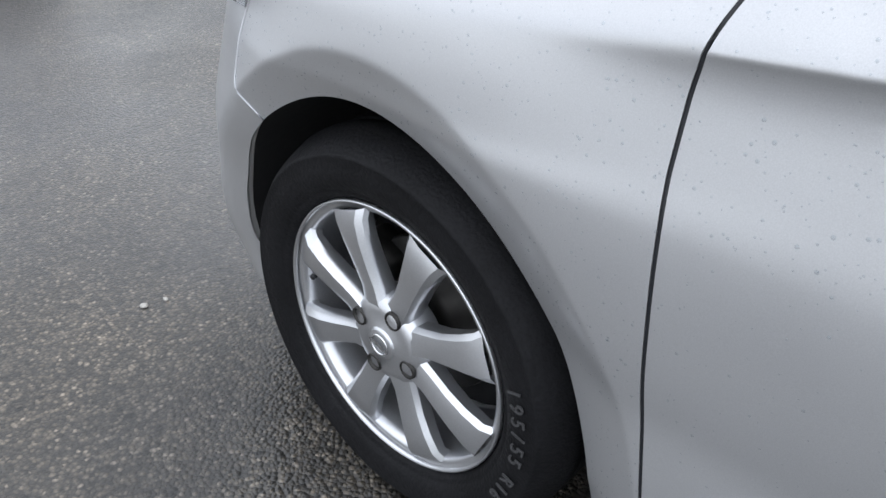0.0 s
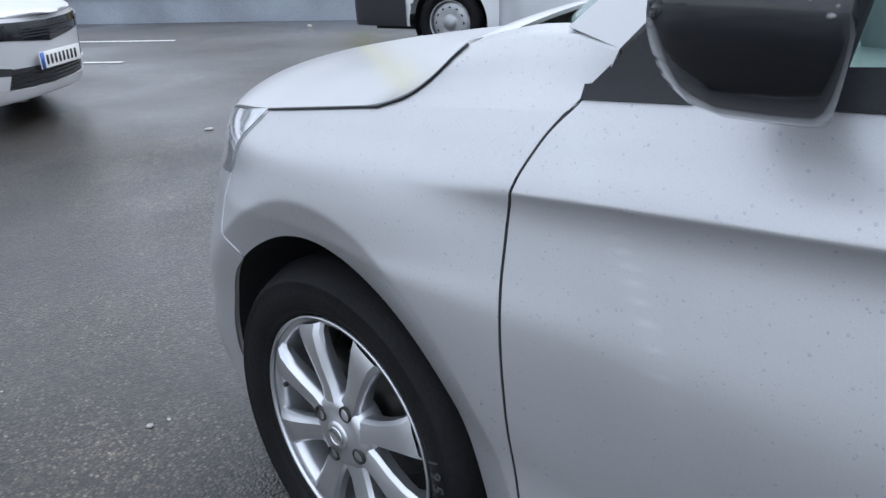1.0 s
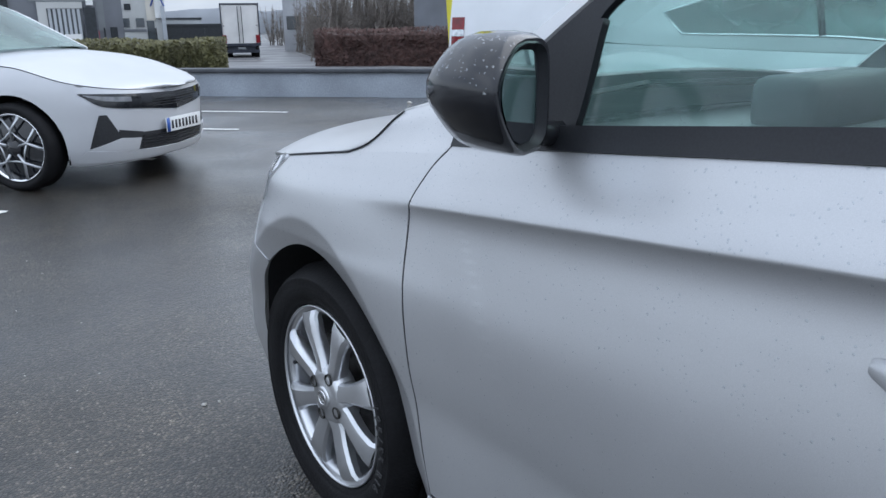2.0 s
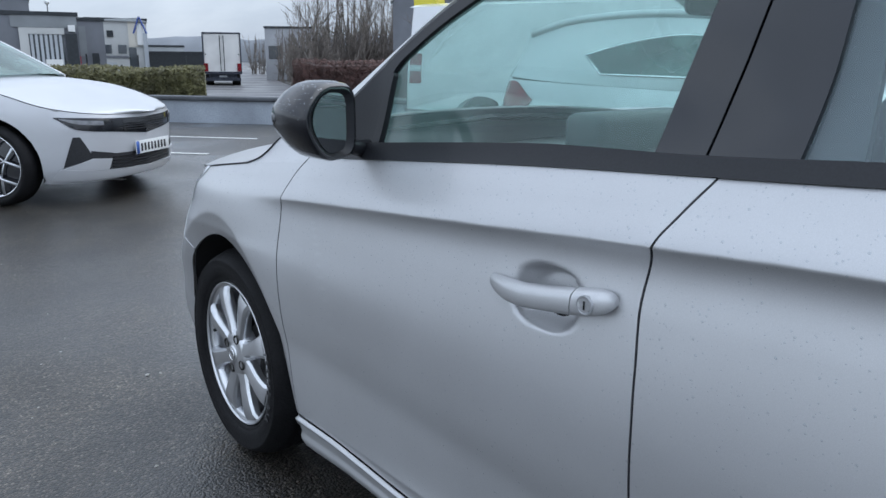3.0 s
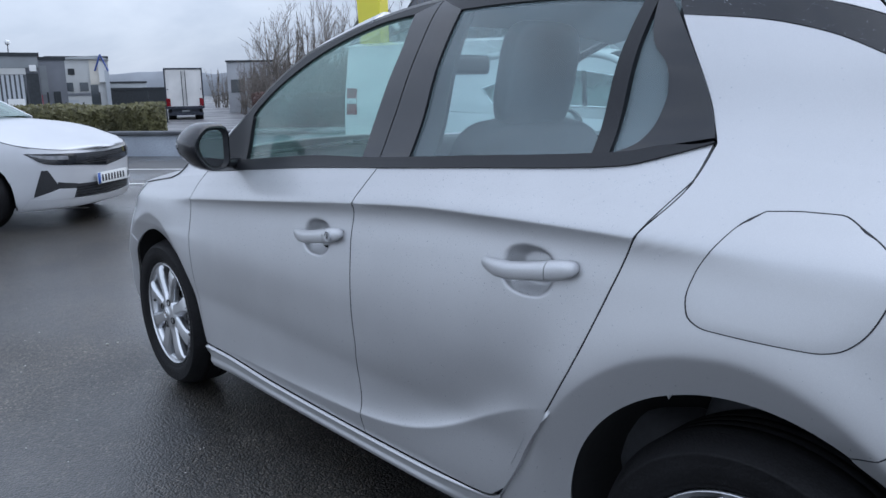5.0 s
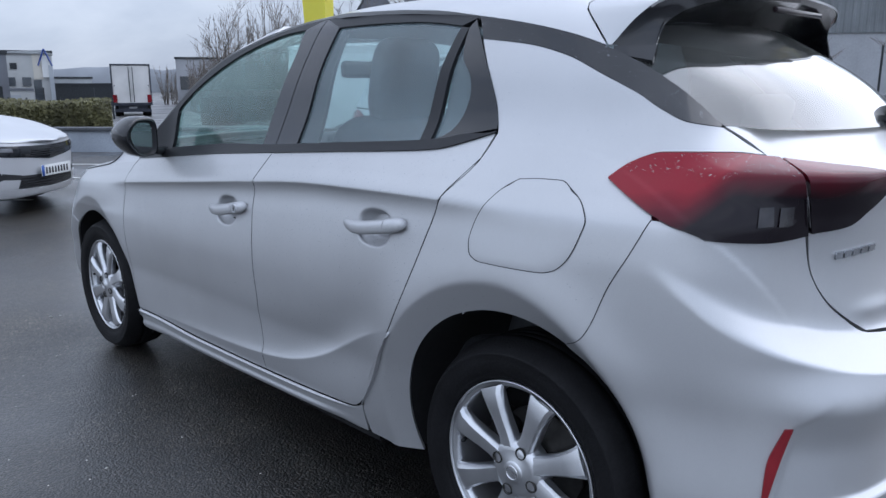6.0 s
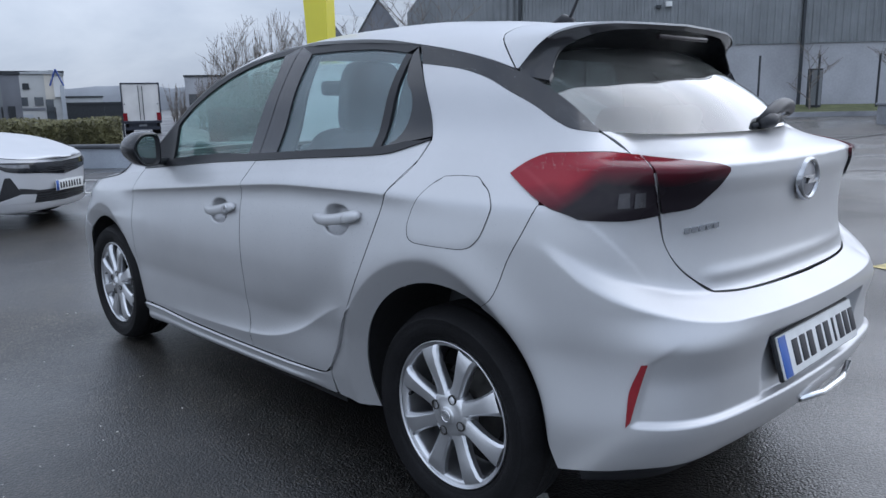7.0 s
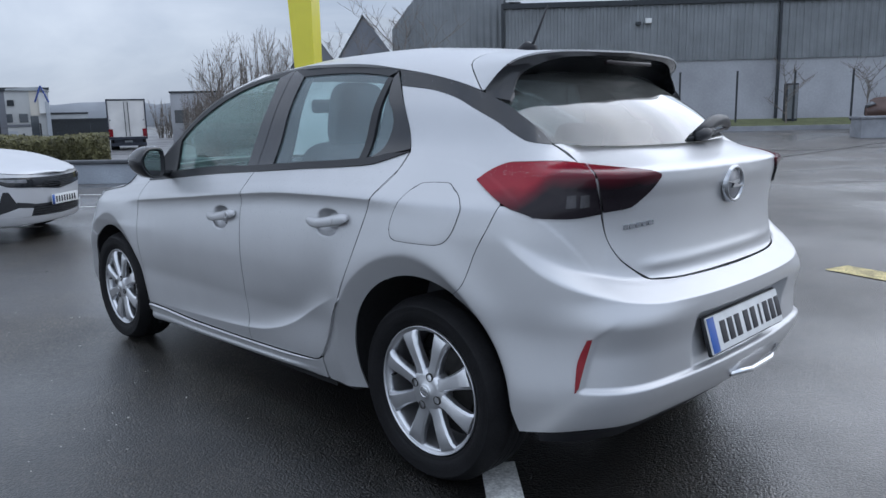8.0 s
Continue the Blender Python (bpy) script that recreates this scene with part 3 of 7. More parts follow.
# sill
sill_out = pchip((0, .12, .30, .55, .80, .90, .97, 1.0), (-.006, .010, .013, .006, .006, .012, .012, .001))
sill_yz = coons(curve((-1.982, .238), (-1.45, .222), (-.8, .203), (-.40, .195)), curve((-1.982, .327), (-1.95, .310), (-1.90, .302), (-1.80, .296), (-1.45, .285), (-.89, .276), (-.438, .291), (-.40, .256)),
                line((-1.982, .238), (-1.982, .327)), line((-.40, .195), (-.40, .256)), 70, 24)
both("sill", sheet([[[on_side(y, z, sill_out(k / 24) * soft((y + 1.985) / .3)) for k, (y, z) in enumerate(row)] for row in sill_yz]], .03), PAINT, CC)

# rear bumper
arch_s = lambda a: (s_of_y(arch(1, a, a)(0)[0]), arch(1, a, a)(0)[1])
b_mid_o = curve(arch_s(150), (.93, .60), (.80, .615), (.677, .615), (.62, .615))
b_mid_i = curve((.62, .615), (.482, .612), (.227, .61), (0, .61))
b_cut = curve((.62, .615), (.645, .72), (.665, .84), (.668, .953))
low_corner = (arch_s(187)[0] - .045, .296)
b_low_o = curve(low_corner, (.837, .300), (.698, .316), (.60, .320))
b_low_i = curve((.60, .320), (.4, .322), (.2, .325), (0, .325))
bump_parts = [s_grid(b_low_o, b_mid_o, curve(low_corner, (arch_s(176)[0] - .016, arch_s(176)[1]), *[arch_s(a) for a in (168, 159, 150)]), line((.60, .320), (.62, .615)), 70, 70),
              s_grid(b_low_i, b_mid_i, line((.60, .320), (.62, .615)), line((0, .325), (0, .61)), 70, 70),
              s_grid(b_mid_o, curve((1.009, .978), (.944, .974), (.874, .951), (.783, .948), (.668, .953)),
                     curve(arch_s(150), arch_s(138), arch_s(126), arch_s(116), (s_of_y(-2.748), .72), (s_of_y(-2.80), .84), (s_of_y(-2.838), .91), (1.009, .978)), b_cut, 70, 80),
              s_grid(b_mid_i, curve((.668, .953), (.640, .879), (.590, .815), (.532, .775), (.462, .740), (.323, .732), (0, .728)), b_cut, line((0, .61), (0, .728)), 70, 80)]
bl = sheet(bump_parts, .014)
rear_bumper = obj("rear_bumper", *merge(bl, flipped(bl)), PAINT, car, "silver rear bumper with a sculpted shelf")

# shut lines between the wings, quarters and bumpers
gap_line = lambda pts: tube([on_side(*curve(*pts)(k / 30), .0005) for k in range(31)], .0011, 6)
seam = lambda pts: tube([on_side(*curve(*pts)(k / 60), -.0035) for k in range(61)], .0034, 6)
# dark tubes added in the door gaps, standing in for their shade
for pts, owner in ((wing_gap, FD), (mid_gap, RD), (tail_gap[:-1], RD)):
    both("door_seal", seam(pts), BLACK_TRIM, owner)
both("shut_line", gap_line((q_arch(1), *bump_gap[1:5])), BLACK_TRIM, (rear_bumper, rear_bumper))

# tailgate
h_left = curve((.460, .7435), (.529, .7795), (.586, .8175), (.636, .8795), (.659, .956), (.70, 1.04), (.747, 1.099), (.893, 1.152))
h_low = coons(curve((.458, .746), (.323, .738), (0, .734)), curve((.893, 1.152), (.62, 1.142), (.391, 1.136), (0, 1.132)), h_left, line((0, .734), (0, 1.132)), 50, 60)
h_low = [[skin(s, z) for s, z in row] for row in h_low]
hs = sheet([h_low], .014)
tailgate = obj("tailgate", *merge(hs, flipped(hs)), PAINT, car, "silver tailgate with a ridge under the window")

# tail lamps: an outer half on the body and an inner half on the tailgate
l_top = curve((1.137, 1.050), (1.103, 1.079), (1.039, 1.100), (.868, 1.103), (.73, 1.097), (.708, 1.096))
l_bot = curve((1.137, 1.047), (1.036, 1.000), (.944, .964), (.874, .944), (.783, .941), (.664, .950))


def lens_grid(bottom, top, u0, u1, v1, nu, nv, out, ridge):
    """Lens between two (arc, z) edges up to the share v1(u) of its height, with a fold at three quarters of it."""
    rows = []
    for i in range(nu + 1):
        u = u0 + (u1 - u0) * i / nu
        (s0, z0), (s1, z1) = bottom(u), top(u)
        rows.append([])
        for j in range(nv + 1):
            v = v1(u) * j / nv
            rows[-1].append(skin_out(s0 + (s1 - s0) * v, z0 + (z1 - z0) * v, out + .010 * ridge(u) * max(0, 1 - abs(v - .74) / .26)))
    return rows


fold_o = lambda u: soft((u - .42) / .25)
whole = lambda u: 1.0
lamp_o = sheet([lens_grid(l_bot, l_top, 0, 1, whole, 60, 24, .008, fold_o)], .02)
i_bot = curve((.656, .954), (.554, .964), (.487, 1.0), (.430, 1.052))
i_top = curve((.700, 1.095), (.569, 1.085), (.47, 1.074), (.430, 1.062))
fold_i = lambda u: soft((1 - u) / .5)
lamp_i = sheet([lens_grid(i_bot, i_top, 0, 1, whole, 30, 24, .010, fold_i)], .02)
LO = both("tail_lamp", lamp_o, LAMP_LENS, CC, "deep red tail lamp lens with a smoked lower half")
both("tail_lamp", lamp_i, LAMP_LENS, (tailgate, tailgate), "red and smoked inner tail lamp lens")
both("lamp_divider", tube([skin_out(.668, .968, .013), skin_out(.690, 1.03, .015)], .0016, 6), CLEAR_LENS, LO)
for s_a in (.800, .752):
    both("reversing_lens", sheet([s_grid(line((s_a, .972), (s_a - .036, .974)), line((s_a - .004, 1.008), (s_a - .036, 1.010)), line((s_a, .972), (s_a - .004, 1.008)), line((s_a - .036, .974), (s_a - .036, 1.010)), 6, 4, .0118)], .002), CLEAR_LENS, LO)

# bumper details: reflectors in slanted pockets, lower valance, plate recess, exhaust trim
both("reflector", sheet([s_grid(curve((.768, .437), (.757, .452)), curve((.735, .598), (.720, .600)), curve((.768, .437), (.762, .52), (.735, .598)), curve((.757, .452), (.741, .52), (.720, .600)), 6, 20, .004)], .006),
     RED_LENS, (rear_bumper, rear_bumper), "narrow upright red reflector")

# ---- glazing and its black frames ----

def pane_in(y, z):
    """How far the glazing and its pillars lie inside the sweep of the doors."""
    return soft((-.48 - y) / .18) * soft((y + 2.32) / .5) * (.030 + .018 * soft((z - 1.1) / .35))


def pane_grid(b, t, l, r, nu, nv, out=0.0):
    """Coons patch given in (y, z), laid on the glazing's surface."""
    return [[on_side(y, z, out - pane_in(y, z)) for y, z in row] for row in coons(b, t, l, r, nu, nv)]


frame_out = curve((-0.444, 0.952), (-0.48, 0.992), (-0.517, 1.034), (-0.59, 1.098), (-0.645, 1.145), (-0.75, 1.224), (-0.875, 1.302), (-0.955, 1.341), (-1.045, 1.368), (-1.165, 1.401), (-1.31, 1.431), (-1.42, 1.4455), (-1.5, 1.4515))
frame_in = curve((-.664, .990), (-.675, 1.060), (-.688, 1.135), (-.760, 1.200), (-.875, 1.270), (-.975, 1.318), (-1.060, 1.352), (-1.17, 1.385), (-1.30, 1.412), (-1.412, 1.422))
belt_f = curve((-1.5152, 1.0300), (-1.1700, 1.0056), (-0.7005, 0.9640), (-.443, .942))
belt_r = curve((-2.3899, 1.1253), (-2.3155, 1.1020), (-2.2346, 1.0806), (-2.1633, 1.0734), (-1.8550, 1.0535), (-1.5152, 1.0300))
lift = lambda f, d: (lambda u: (f(u)[0], f(u)[1] + d))
trim_f = lambda u: (belt_f(u)[0], belt_f(u)[1] + .007 + .009 * soft(u * 3) + .019 * soft((1 - u) * 9))
both("window_sill_trim", sheet([side_grid(lift(belt_f, .001), trim_f, line((-1.5152, 1.0310), (-1.5152, 1.0560)), line(lift(belt_f, .001)(1), trim_f(1)), 50, 4, .004)], .05), BLACK_TRIM, FD)
trim_top = lambda u: (belt_r(u)[0], belt_r(u)[1] + .004 + .022 * soft(u * 7))
both("window_sill_trim", sheet([side_grid(lift(belt_r, .001), trim_top, line(lift(belt_r, .001)(0), trim_top(0)), line(lift(belt_r, .001)(1), trim_top(1)), 60, 4, .006)], .05), BLACK_TRIM, RD)
both("window_frame", sheet([pane_grid(back(frame_in), back(frame_out), line((-1.412, 1.422), (-1.500, 1.4515)), line((-.664, .990), (-.444, .952)), 70, 8, .002)], .014), BLACK_TRIM, FD)
pil = curve((-1.470, 1.042), (-1.490, 1.200), (-1.500, 1.352), (-1.500, 1.4515))
front_edge = curve((-1.388, 1.0419), (-1.412, 1.220), (-1.425, 1.330), (-1.412, 1.422))
rear_edge = curve((-1.594, 1.0474), (-1.601, 1.160), (-1.599, 1.244), (-1.602, 1.419))
both("door_pillar", sheet([pane_grid(line((-1.470 + G, 1.042), (-1.388, 1.0419)), line((-1.500 + G, 1.4515), (-1.412, 1.422)), lambda u: (pil(u)[0] + G, pil(u)[1]), front_edge, 6, 30, .003)], .014), BLACK_GLOSS, FD, "gloss black door pillar")
both("door_pillar", sheet([pane_grid(line((-1.594, 1.0474), (-1.470 - G, 1.042)), line((-1.602, 1.419), (-1.500 - G, 1.4515)), rear_edge, lambda u: (pil(u)[0] - G, pil(u)[1]), 6, 30, .003)], .014), BLACK_GLOSS, RD, "gloss black door pillar")
top_in = curve((-2.157, 1.394), (-2.04, 1.409), (-1.94, 1.417), (-1.74, 1.421), (-1.602, 1.419))
top_out = curve((-2.1988, 1.4120), (-2.017, 1.440), (-1.80, 1.4530), (-1.61, 1.4560), (-1.500 - G, 1.4515))
both("window_frame", sheet([pane_grid(top_in, top_out, line((-2.157, 1.394), (-2.1988, 1.4120)), line((-1.602, 1.419), (-1.500 - G, 1.4515)), 40, 5, .002)], .014), BLACK_TRIM, RD)
both("quarter_bar", sheet([pane_grid(line((-2.1887, 1.0901), (-2.1489, 1.0857)), line((-2.1882, 1.3867), (-2.1567, 1.3912)), curve((-2.1887, 1.0901), (-2.1837, 1.1845), (-2.1882, 1.3867)), curve((-2.1489, 1.0857), (-2.1447, 1.1997), (-2.1567, 1.3912)), 4, 24, .004)], .014), BLACK_TRIM, RD)
q_glass_r = curve((-2.1897, 1.0982), (-2.2400, 1.1209), (-2.2646, 1.1594), (-2.2744, 1.2151), (-2.2591, 1.2625), (-2.2236, 1.2980), (-2.2060, 1.3270), (-2.1882, 1.3867))
black_edge = curve((-2.3875, 1.1344), (-2.3780, 1.1576), (-2.3656, 1.1868), (-2.3260, 1.2584), (-2.2586, 1.3465), (-2.1989, 1.4079))
both("quarter_trim", sheet([pane_grid(line((-2.3875, 1.1344), (-2.1897, 1.0982)), line((-2.1989, 1.4079), (-2.1882, 1.3867)), black_edge, q_glass_r, 12, 30, .003)], .014), BLACK_GLOSS, RD, "gloss black trim behind the rear window")
both("quarter_bar", sheet([pane_grid(line((-.684, .994), (-.656, .990)), line((-.700, 1.140), (-.680, 1.138)), curve((-.684, .994), (-.692, 1.060), (-.700, 1.140)), curve((-.656, .990), (-.667, 1.060), (-.680, 1.138)), 3, 16, .006)], .014), BLACK_TRIM, FD)
# panes
pane_f = sheet([pane_grid(curve((-1.388, 1.0367), (-1.10, 1.0203), (-.664, .990)), back(curve((-.688, 1.135), (-.760, 1.200), (-.875, 1.270), (-.975, 1.318), (-1.060, 1.352), (-1.17, 1.385), (-1.30, 1.412), (-1.412, 1.422))),
                          curve((-1.388, 1.0367), (-1.412, 1.220), (-1.425, 1.330), (-1.412, 1.422)), curve((-.664, .990), (-.675, 1.060), (-.688, 1.135)), 44, 24, -.006)], 0)
pane_r = sheet([pane_grid(curve((-2.1489, 1.0826), (-1.8155, 1.0639), (-1.594, 1.0474)), top_in, curve((-2.1489, 1.0826), (-2.1447, 1.1997), (-2.157, 1.394)), rear_edge, 30, 24, -.006)], 0)
pane_q = sheet([pane_grid(line((-2.2852, 1.0989), (-2.1832, 1.0900)), line((-2.2374, 1.3862), (-2.1882, 1.3887)), line((-2.2852, 1.0989), (-2.2374, 1.3862)), line((-2.1832, 1.0900), (-2.1882, 1.3887)), 8, 16, -.008)], 0)
PF = both("window_pane", pane_f, GLASS, FD, "wet greenish side window glass")
PR = both("window_pane", pane_r, GLASS_BACK, RD, "wet grey-tinted side window glass")
PQ = both("window_pane", pane_q, GLASS_BACK, RD)
for p in (*PF, *PR, *PQ):
    p.visible_shadow = False

# ---- roof, pillars, screen, bonnet ----
rail = curve((-0.7520, -0.4780, 0.9960), (-0.7366, -0.5170, 1.0410), (-0.7109, -0.5900, 1.1050), (-0.6917, -0.6450, 1.1520), (-0.6640, -0.7500, 1.2310), (-0.6299, -0.8750, 1.3090), (-0.6096, -0.9550, 1.3480), (-0.5947, -1.0450, 1.3750),
             (-0.5753, -1.1650, 1.4080), (-0.5538, -1.3100, 1.4380), (-0.5405, -1.4200, 1.4525), (-0.5343, -1.5000, 1.4585), (-0.5459, -1.6100, 1.4630), (-0.5359, -1.8000, 1.4590), (-0.5458, -2.0166, 1.4445), (-0.5574, -2.1952, 1.4190), (-0.5654, -2.3692, 1.3894), (-0.5750, -2.5300, 1.3530), (-0.5650, -2.6200, 1.3220))


def rail_at(y):
    lo, hi = 0.0, 1.0
    for _ in range(30):
        mid = (lo + hi) / 2
        if rail(mid)[1] > y:
            lo = mid
        else:
            hi = mid
    return rail(lo)


# roof: crowned sections from rail to rail, behind the screen's header
crown = pchip((-2.7, -2.5, -2.1, -1.6, -1.2), (.125, .115, .086, .062, .050))
boxy = pchip((-2.7, -2.5, -2.1, -1.6, -1.2), (5.5, 5.0, 3.4, 2.6, 2.4))
roof_rows = []
for k in range(45):
    row = []
    for j in range(33):
        a = -1 + 2 * j / 32
        a = math.copysign(1 - (1 - abs(a)) ** 1.5, a)
        y = -1.22 - (2.487 + .118 * max(0, (abs(a) - .84) / .16) ** 1.3 - 1.22) * k / 44
        rx, _, rz = rail_at(y)
        bow = .10 * (1 - a * a) * max(0, (y + 1.5) / .28)
        row.append((-rx * a, y + bow, rz + crown(y) * (1 - abs(a) ** boxy(y))))
    roof_rows.append(row)
obj("roof", *sheet([roof_rows], .012, (0, -1.8, 1.0)), PAINT, car, "silver roof beaded with rain")
pillar_in = lambda u: (rail(u * .38)[0] + .05 + .02 * u, rail(u * .38)[1] + .045 - .02 * u + .055 * (1 - u) ** 3, rail(u * .38)[2] + .012 + .02 * u)
both("windscreen_pillar", sheet([coons(lambda u: rail(u * .38), pillar_in, line(rail(0), pillar_in(0)), line(rail(.38), pillar_in(1)), 40, 4)], .01, (0, -1.3, .8)), PAINT, CC)
ws_top = curve((pillar_in(1)[0], pillar_in(1)[1], pillar_in(1)[2] + .0), (-.3, -1.10, 1.452), (0, -1.08, 1.462), (.3, -1.10, 1.452), (-pillar_in(1)[0], pillar_in(1)[1], pillar_in(1)[2]))
ws_bot = curve((pillar_in(0)[0], pillar_in(0)[1], pillar_in(0)[2]), (-.4, -.20, 1.0), (0, -.13, 1.005), (.4, -.20, 1.0), (-pillar_in(0)[0], pillar_in(0)[1], pillar_in(0)[2]))
ws = obj("windscreen", *sheet([coons(ws_bot, ws_top, pillar_in, lambda u: (-pillar_in(u)[0], pillar_in(u)[1], pillar_in(u)[2]), 40, 24)], 0), GLASS, car, "wet windscreen")
ws.visible_shadow = False
obj("header_panel", *sheet([coons(lambda u: ws_top(u), lambda u: roof_rows[0][min(32, int(round(u * 32)))], line(ws_top(0), roof_rows[0][0]), line(ws_top(1), roof_rows[0][32]), 32, 4)], .01, (0, -1.3, .8)), PAINT, car)
raised = lambda p, d: (p[0], p[1], p[2] + d)
bon_l = curve((-.66, .46, .795), (-.728, .32, .834), *[raised(hood_gap[k], .004) for k in (0, 6, 12, 18)], raised(w3(*wing_top(.53)), .005), (-.757, -.164, .916), (-.745, -.193, .937), (-.731, -.215, .961), (-.705, -.227, .982), (-.637, -.238, .987))
bon_grid = []
for i in range(61):
    u = i / 60
    x, y, z = bon_l(u)
    row = []
    for j in range(41):
        a = -1 + 2 * j / 40
        c = (1 - abs(a) ** 2.4)
        row.append((-x * a, y + c * (.36 * (1 - u) ** 1.2 + .05 * u), z + c * (.055 - .022 * u) - (1 - u) ** 4 * c * .05))
    bon_grid.append(row)
obj("bonnet", *sheet([bon_grid], .006, (0, -.2, .4)), PAINT, car, "smooth silver bonnet")
both("scuttle", sheet([coons(line((-.68, -.235, .965), (0, -.17, .985)), line((-.69, -.40, .985), (0, -.22, 1.0)), line((-.68, -.235, .965), (-.69, -.40, .985)), line((0, -.17, .985), (0, -.22, 1.0)), 12, 4)], .01), BLACK_TRIM, CC)
# nose: headlamps and front bumper
E4 = ARC[-1]
hl = s_grid(curve((s_of_y(.255), .735), (4.30, .715), (4.50, .71), (4.70, .72)), curve((s_of_y(.168), .855), (4.14, .848), (4.30, .822), (4.50, .792), (4.70, .765)), curve((s_of_y(.255), .735), (s_of_y(.235), .79), (s_of_y(.168), .855)), line((4.70, .72), (4.70, .765)), 30, 10, .003)
both("headlamp", sheet([hl], .02), HEAD_LENS, CC, "clear swept-back headlamp")
fa = lambda a: (s_of_y(arch(0, a, a)(0)[0]), arch(0, a, a)(0)[1])
f_mid = curve(fa(54), (4.25, .575), (4.5, .57), (E4, .57))
fb_arch = s_grid(curve(fa(-6), (4.4, .19), (E4, .19)), f_mid, curve(*[fa(a) for a in (-6, 8, 20, 32, 44, 54)]), line((E4, .19), (E4, .57)), 50, 44)
fb_low = s_grid(f_mid, curve((s_of_y(.257), .733), (4.30, .713), (4.50, .707), (4.70, .717), (4.74, .765), (E4, .78)),
                curve(fa(54), (s_of_y(.25), .65), (s_of_y(.257), .733)), line((E4, .57), (E4, .78)), 50, 20)
fbp = sheet([fb_arch, fb_low], .004)
obj("front_bumper", *merge(fbp, flipped(fbp)), PAINT, car)

# ---- tail: black side strips, rear window, spoiler ----
strip_top = curve((-.580, -2.225, 1.413), (-.577, -2.39, 1.386), (-.575, -2.53, 1.351), (-.560, -2.68, 1.292), (-.552, -2.80, 1.222), (-.548, -2.885, 1.156))
s_bot = curve((sl(-2.2591), 1.3545), (1.456, 1.334), (1.339, 1.306), (1.232, 1.262), (1.134, 1.221), (1.065, 1.186), (.997, 1.162), (.905, 1.151))
strip = coons(lambda u: skin_out(*s_bot(u), .001), strip_top, line(skin_out(*s_bot(0), .001), strip_top(0)), line(skin_out(*s_bot(1), .001), strip_top(1)), 50, 8)
both("pillar_strip", sheet([strip], .012), BLACK_GLOSS, CC, "gloss black strip dotted with raindrops")
rg_l = curve((-.546, -2.889, 1.153), (-.550, -2.80, 1.220), (-.556, -2.69, 1.285), (-.545, -2.60, 1.345))
mirrored = lambda pts: [*pts, *[(-x, y, z) for x, y, z in pts[-2::-1]]]
rg_bot = curve(*mirrored([(-.546, -2.889, 1.153), (-.44, -2.955, 1.142), (-.25, -3.005, 1.136), (0, -3.028, 1.134)]))
rg_top = curve(*mirrored([(-.545, -2.60, 1.345), (-.40, -2.63, 1.375), (-.2, -2.65, 1.39), (0, -2.655, 1.395)]))
pane = coons(rg_bot, rg_top, rg_l, lambda u: (-rg_l(u)[0], rg_l(u)[1], rg_l(u)[2]), 60, 30)
for i, row in enumerate(pane):
    for j, (x, y, z) in enumerate(row):
        bulge = math.sin(math.pi * j / 30) * math.sin(math.pi * i / 60)
        row[j] = (x, y - .012 * bulge, z + .022 * bulge)
rgl = sheet([pane], 0)
rear_window = obj("rear_window", *rgl, GLASS_REAR, tailgate, "sloping rear window wet with rain")
rear_window.visible_shadow = False
# spoiler: a thin blade that carries on the roof, with a black underside and side fins
sp_front = lambda u: (roof_rows[-1][0][0] * 0 + last(u)[0], last(u)[1] - .006, last(u)[2])
last = curve(*[roof_rows[-1][j] for j in range(17)])
sp_rear = curve((last(0)[0] + .004, last(0)[1] - .012, last(0)[2]), (-.538, -2.665, 1.388), (-.505, -2.705, 1.425), (-.42, -2.745, 1.447), (-.3, -2.775, 1.457), (0, -2.81, 1.462))
spg = coons(sp_front, sp_rear, line(sp_front(0), sp_rear(0)), line(sp_front(1), sp_rear(1)), 40, 10)
sp = sheet([spg], .006, (0, -2.5, 1.2))
spoiler = obj("roof_spoiler", *merge(sp, flipped(sp)), PAINT, tailgate, "roof spoiler with a gloss black underside")
low_front = curve((-.535, -2.645, 1.318), (-.52, -2.60, 1.345), (-.45, -2.61, 1.365), (-.25, -2.63, 1.383), (0, -2.64, 1.388))
low_rear = curve((-.515, -2.70, 1.312), (-.485, -2.70, 1.365), (-.44, -2.715, 1.398), (-.38, -2.742, 1.420), (-.28, -2.767, 1.436), (0, -2.80, 1.444))
un = sheet([coons(low_front, low_rear, line(low_front(0), low_rear(0)), line(low_front(1), low_rear(1)), 40, 8)], .006, (0, -2.6, 1.7))
obj("spoiler_underside", *merge(un, flipped(un)), BLACK_GLOSS, spoiler, "gloss black underside")
edge = sheet([coons(low_rear, sp_rear, line(low_rear(0), sp_rear(0)), line(low_rear(1), sp_rear(1)), 40, 3)], 0, (0, -2.3, 1.4))
obj("spoiler_edge", *merge(edge, flipped(edge)), BLACK_GLOSS, spoiler)
both("spoiler_fin", sheet([coons(line((-.566, -2.625, 1.308), (-.545, -2.712, 1.290)), line((-.560, -2.62, 1.325), (-.515, -2.705, 1.325)), line((-.566, -2.625, 1.308), (-.560, -2.62, 1.325)), line((-.545, -2.712, 1.290), (-.515, -2.705, 1.325)), 8, 10)], .022), BLACK_GLOSS, (spoiler, spoiler), "black side fin")
bm = bmesh.new()
box(bm, (-.14, -2.806, 1.412), (.14, -2.792, 1.426), .003)
part("brake_light", bm, DARK_LENS, spoiler, "dark high-level brake light")
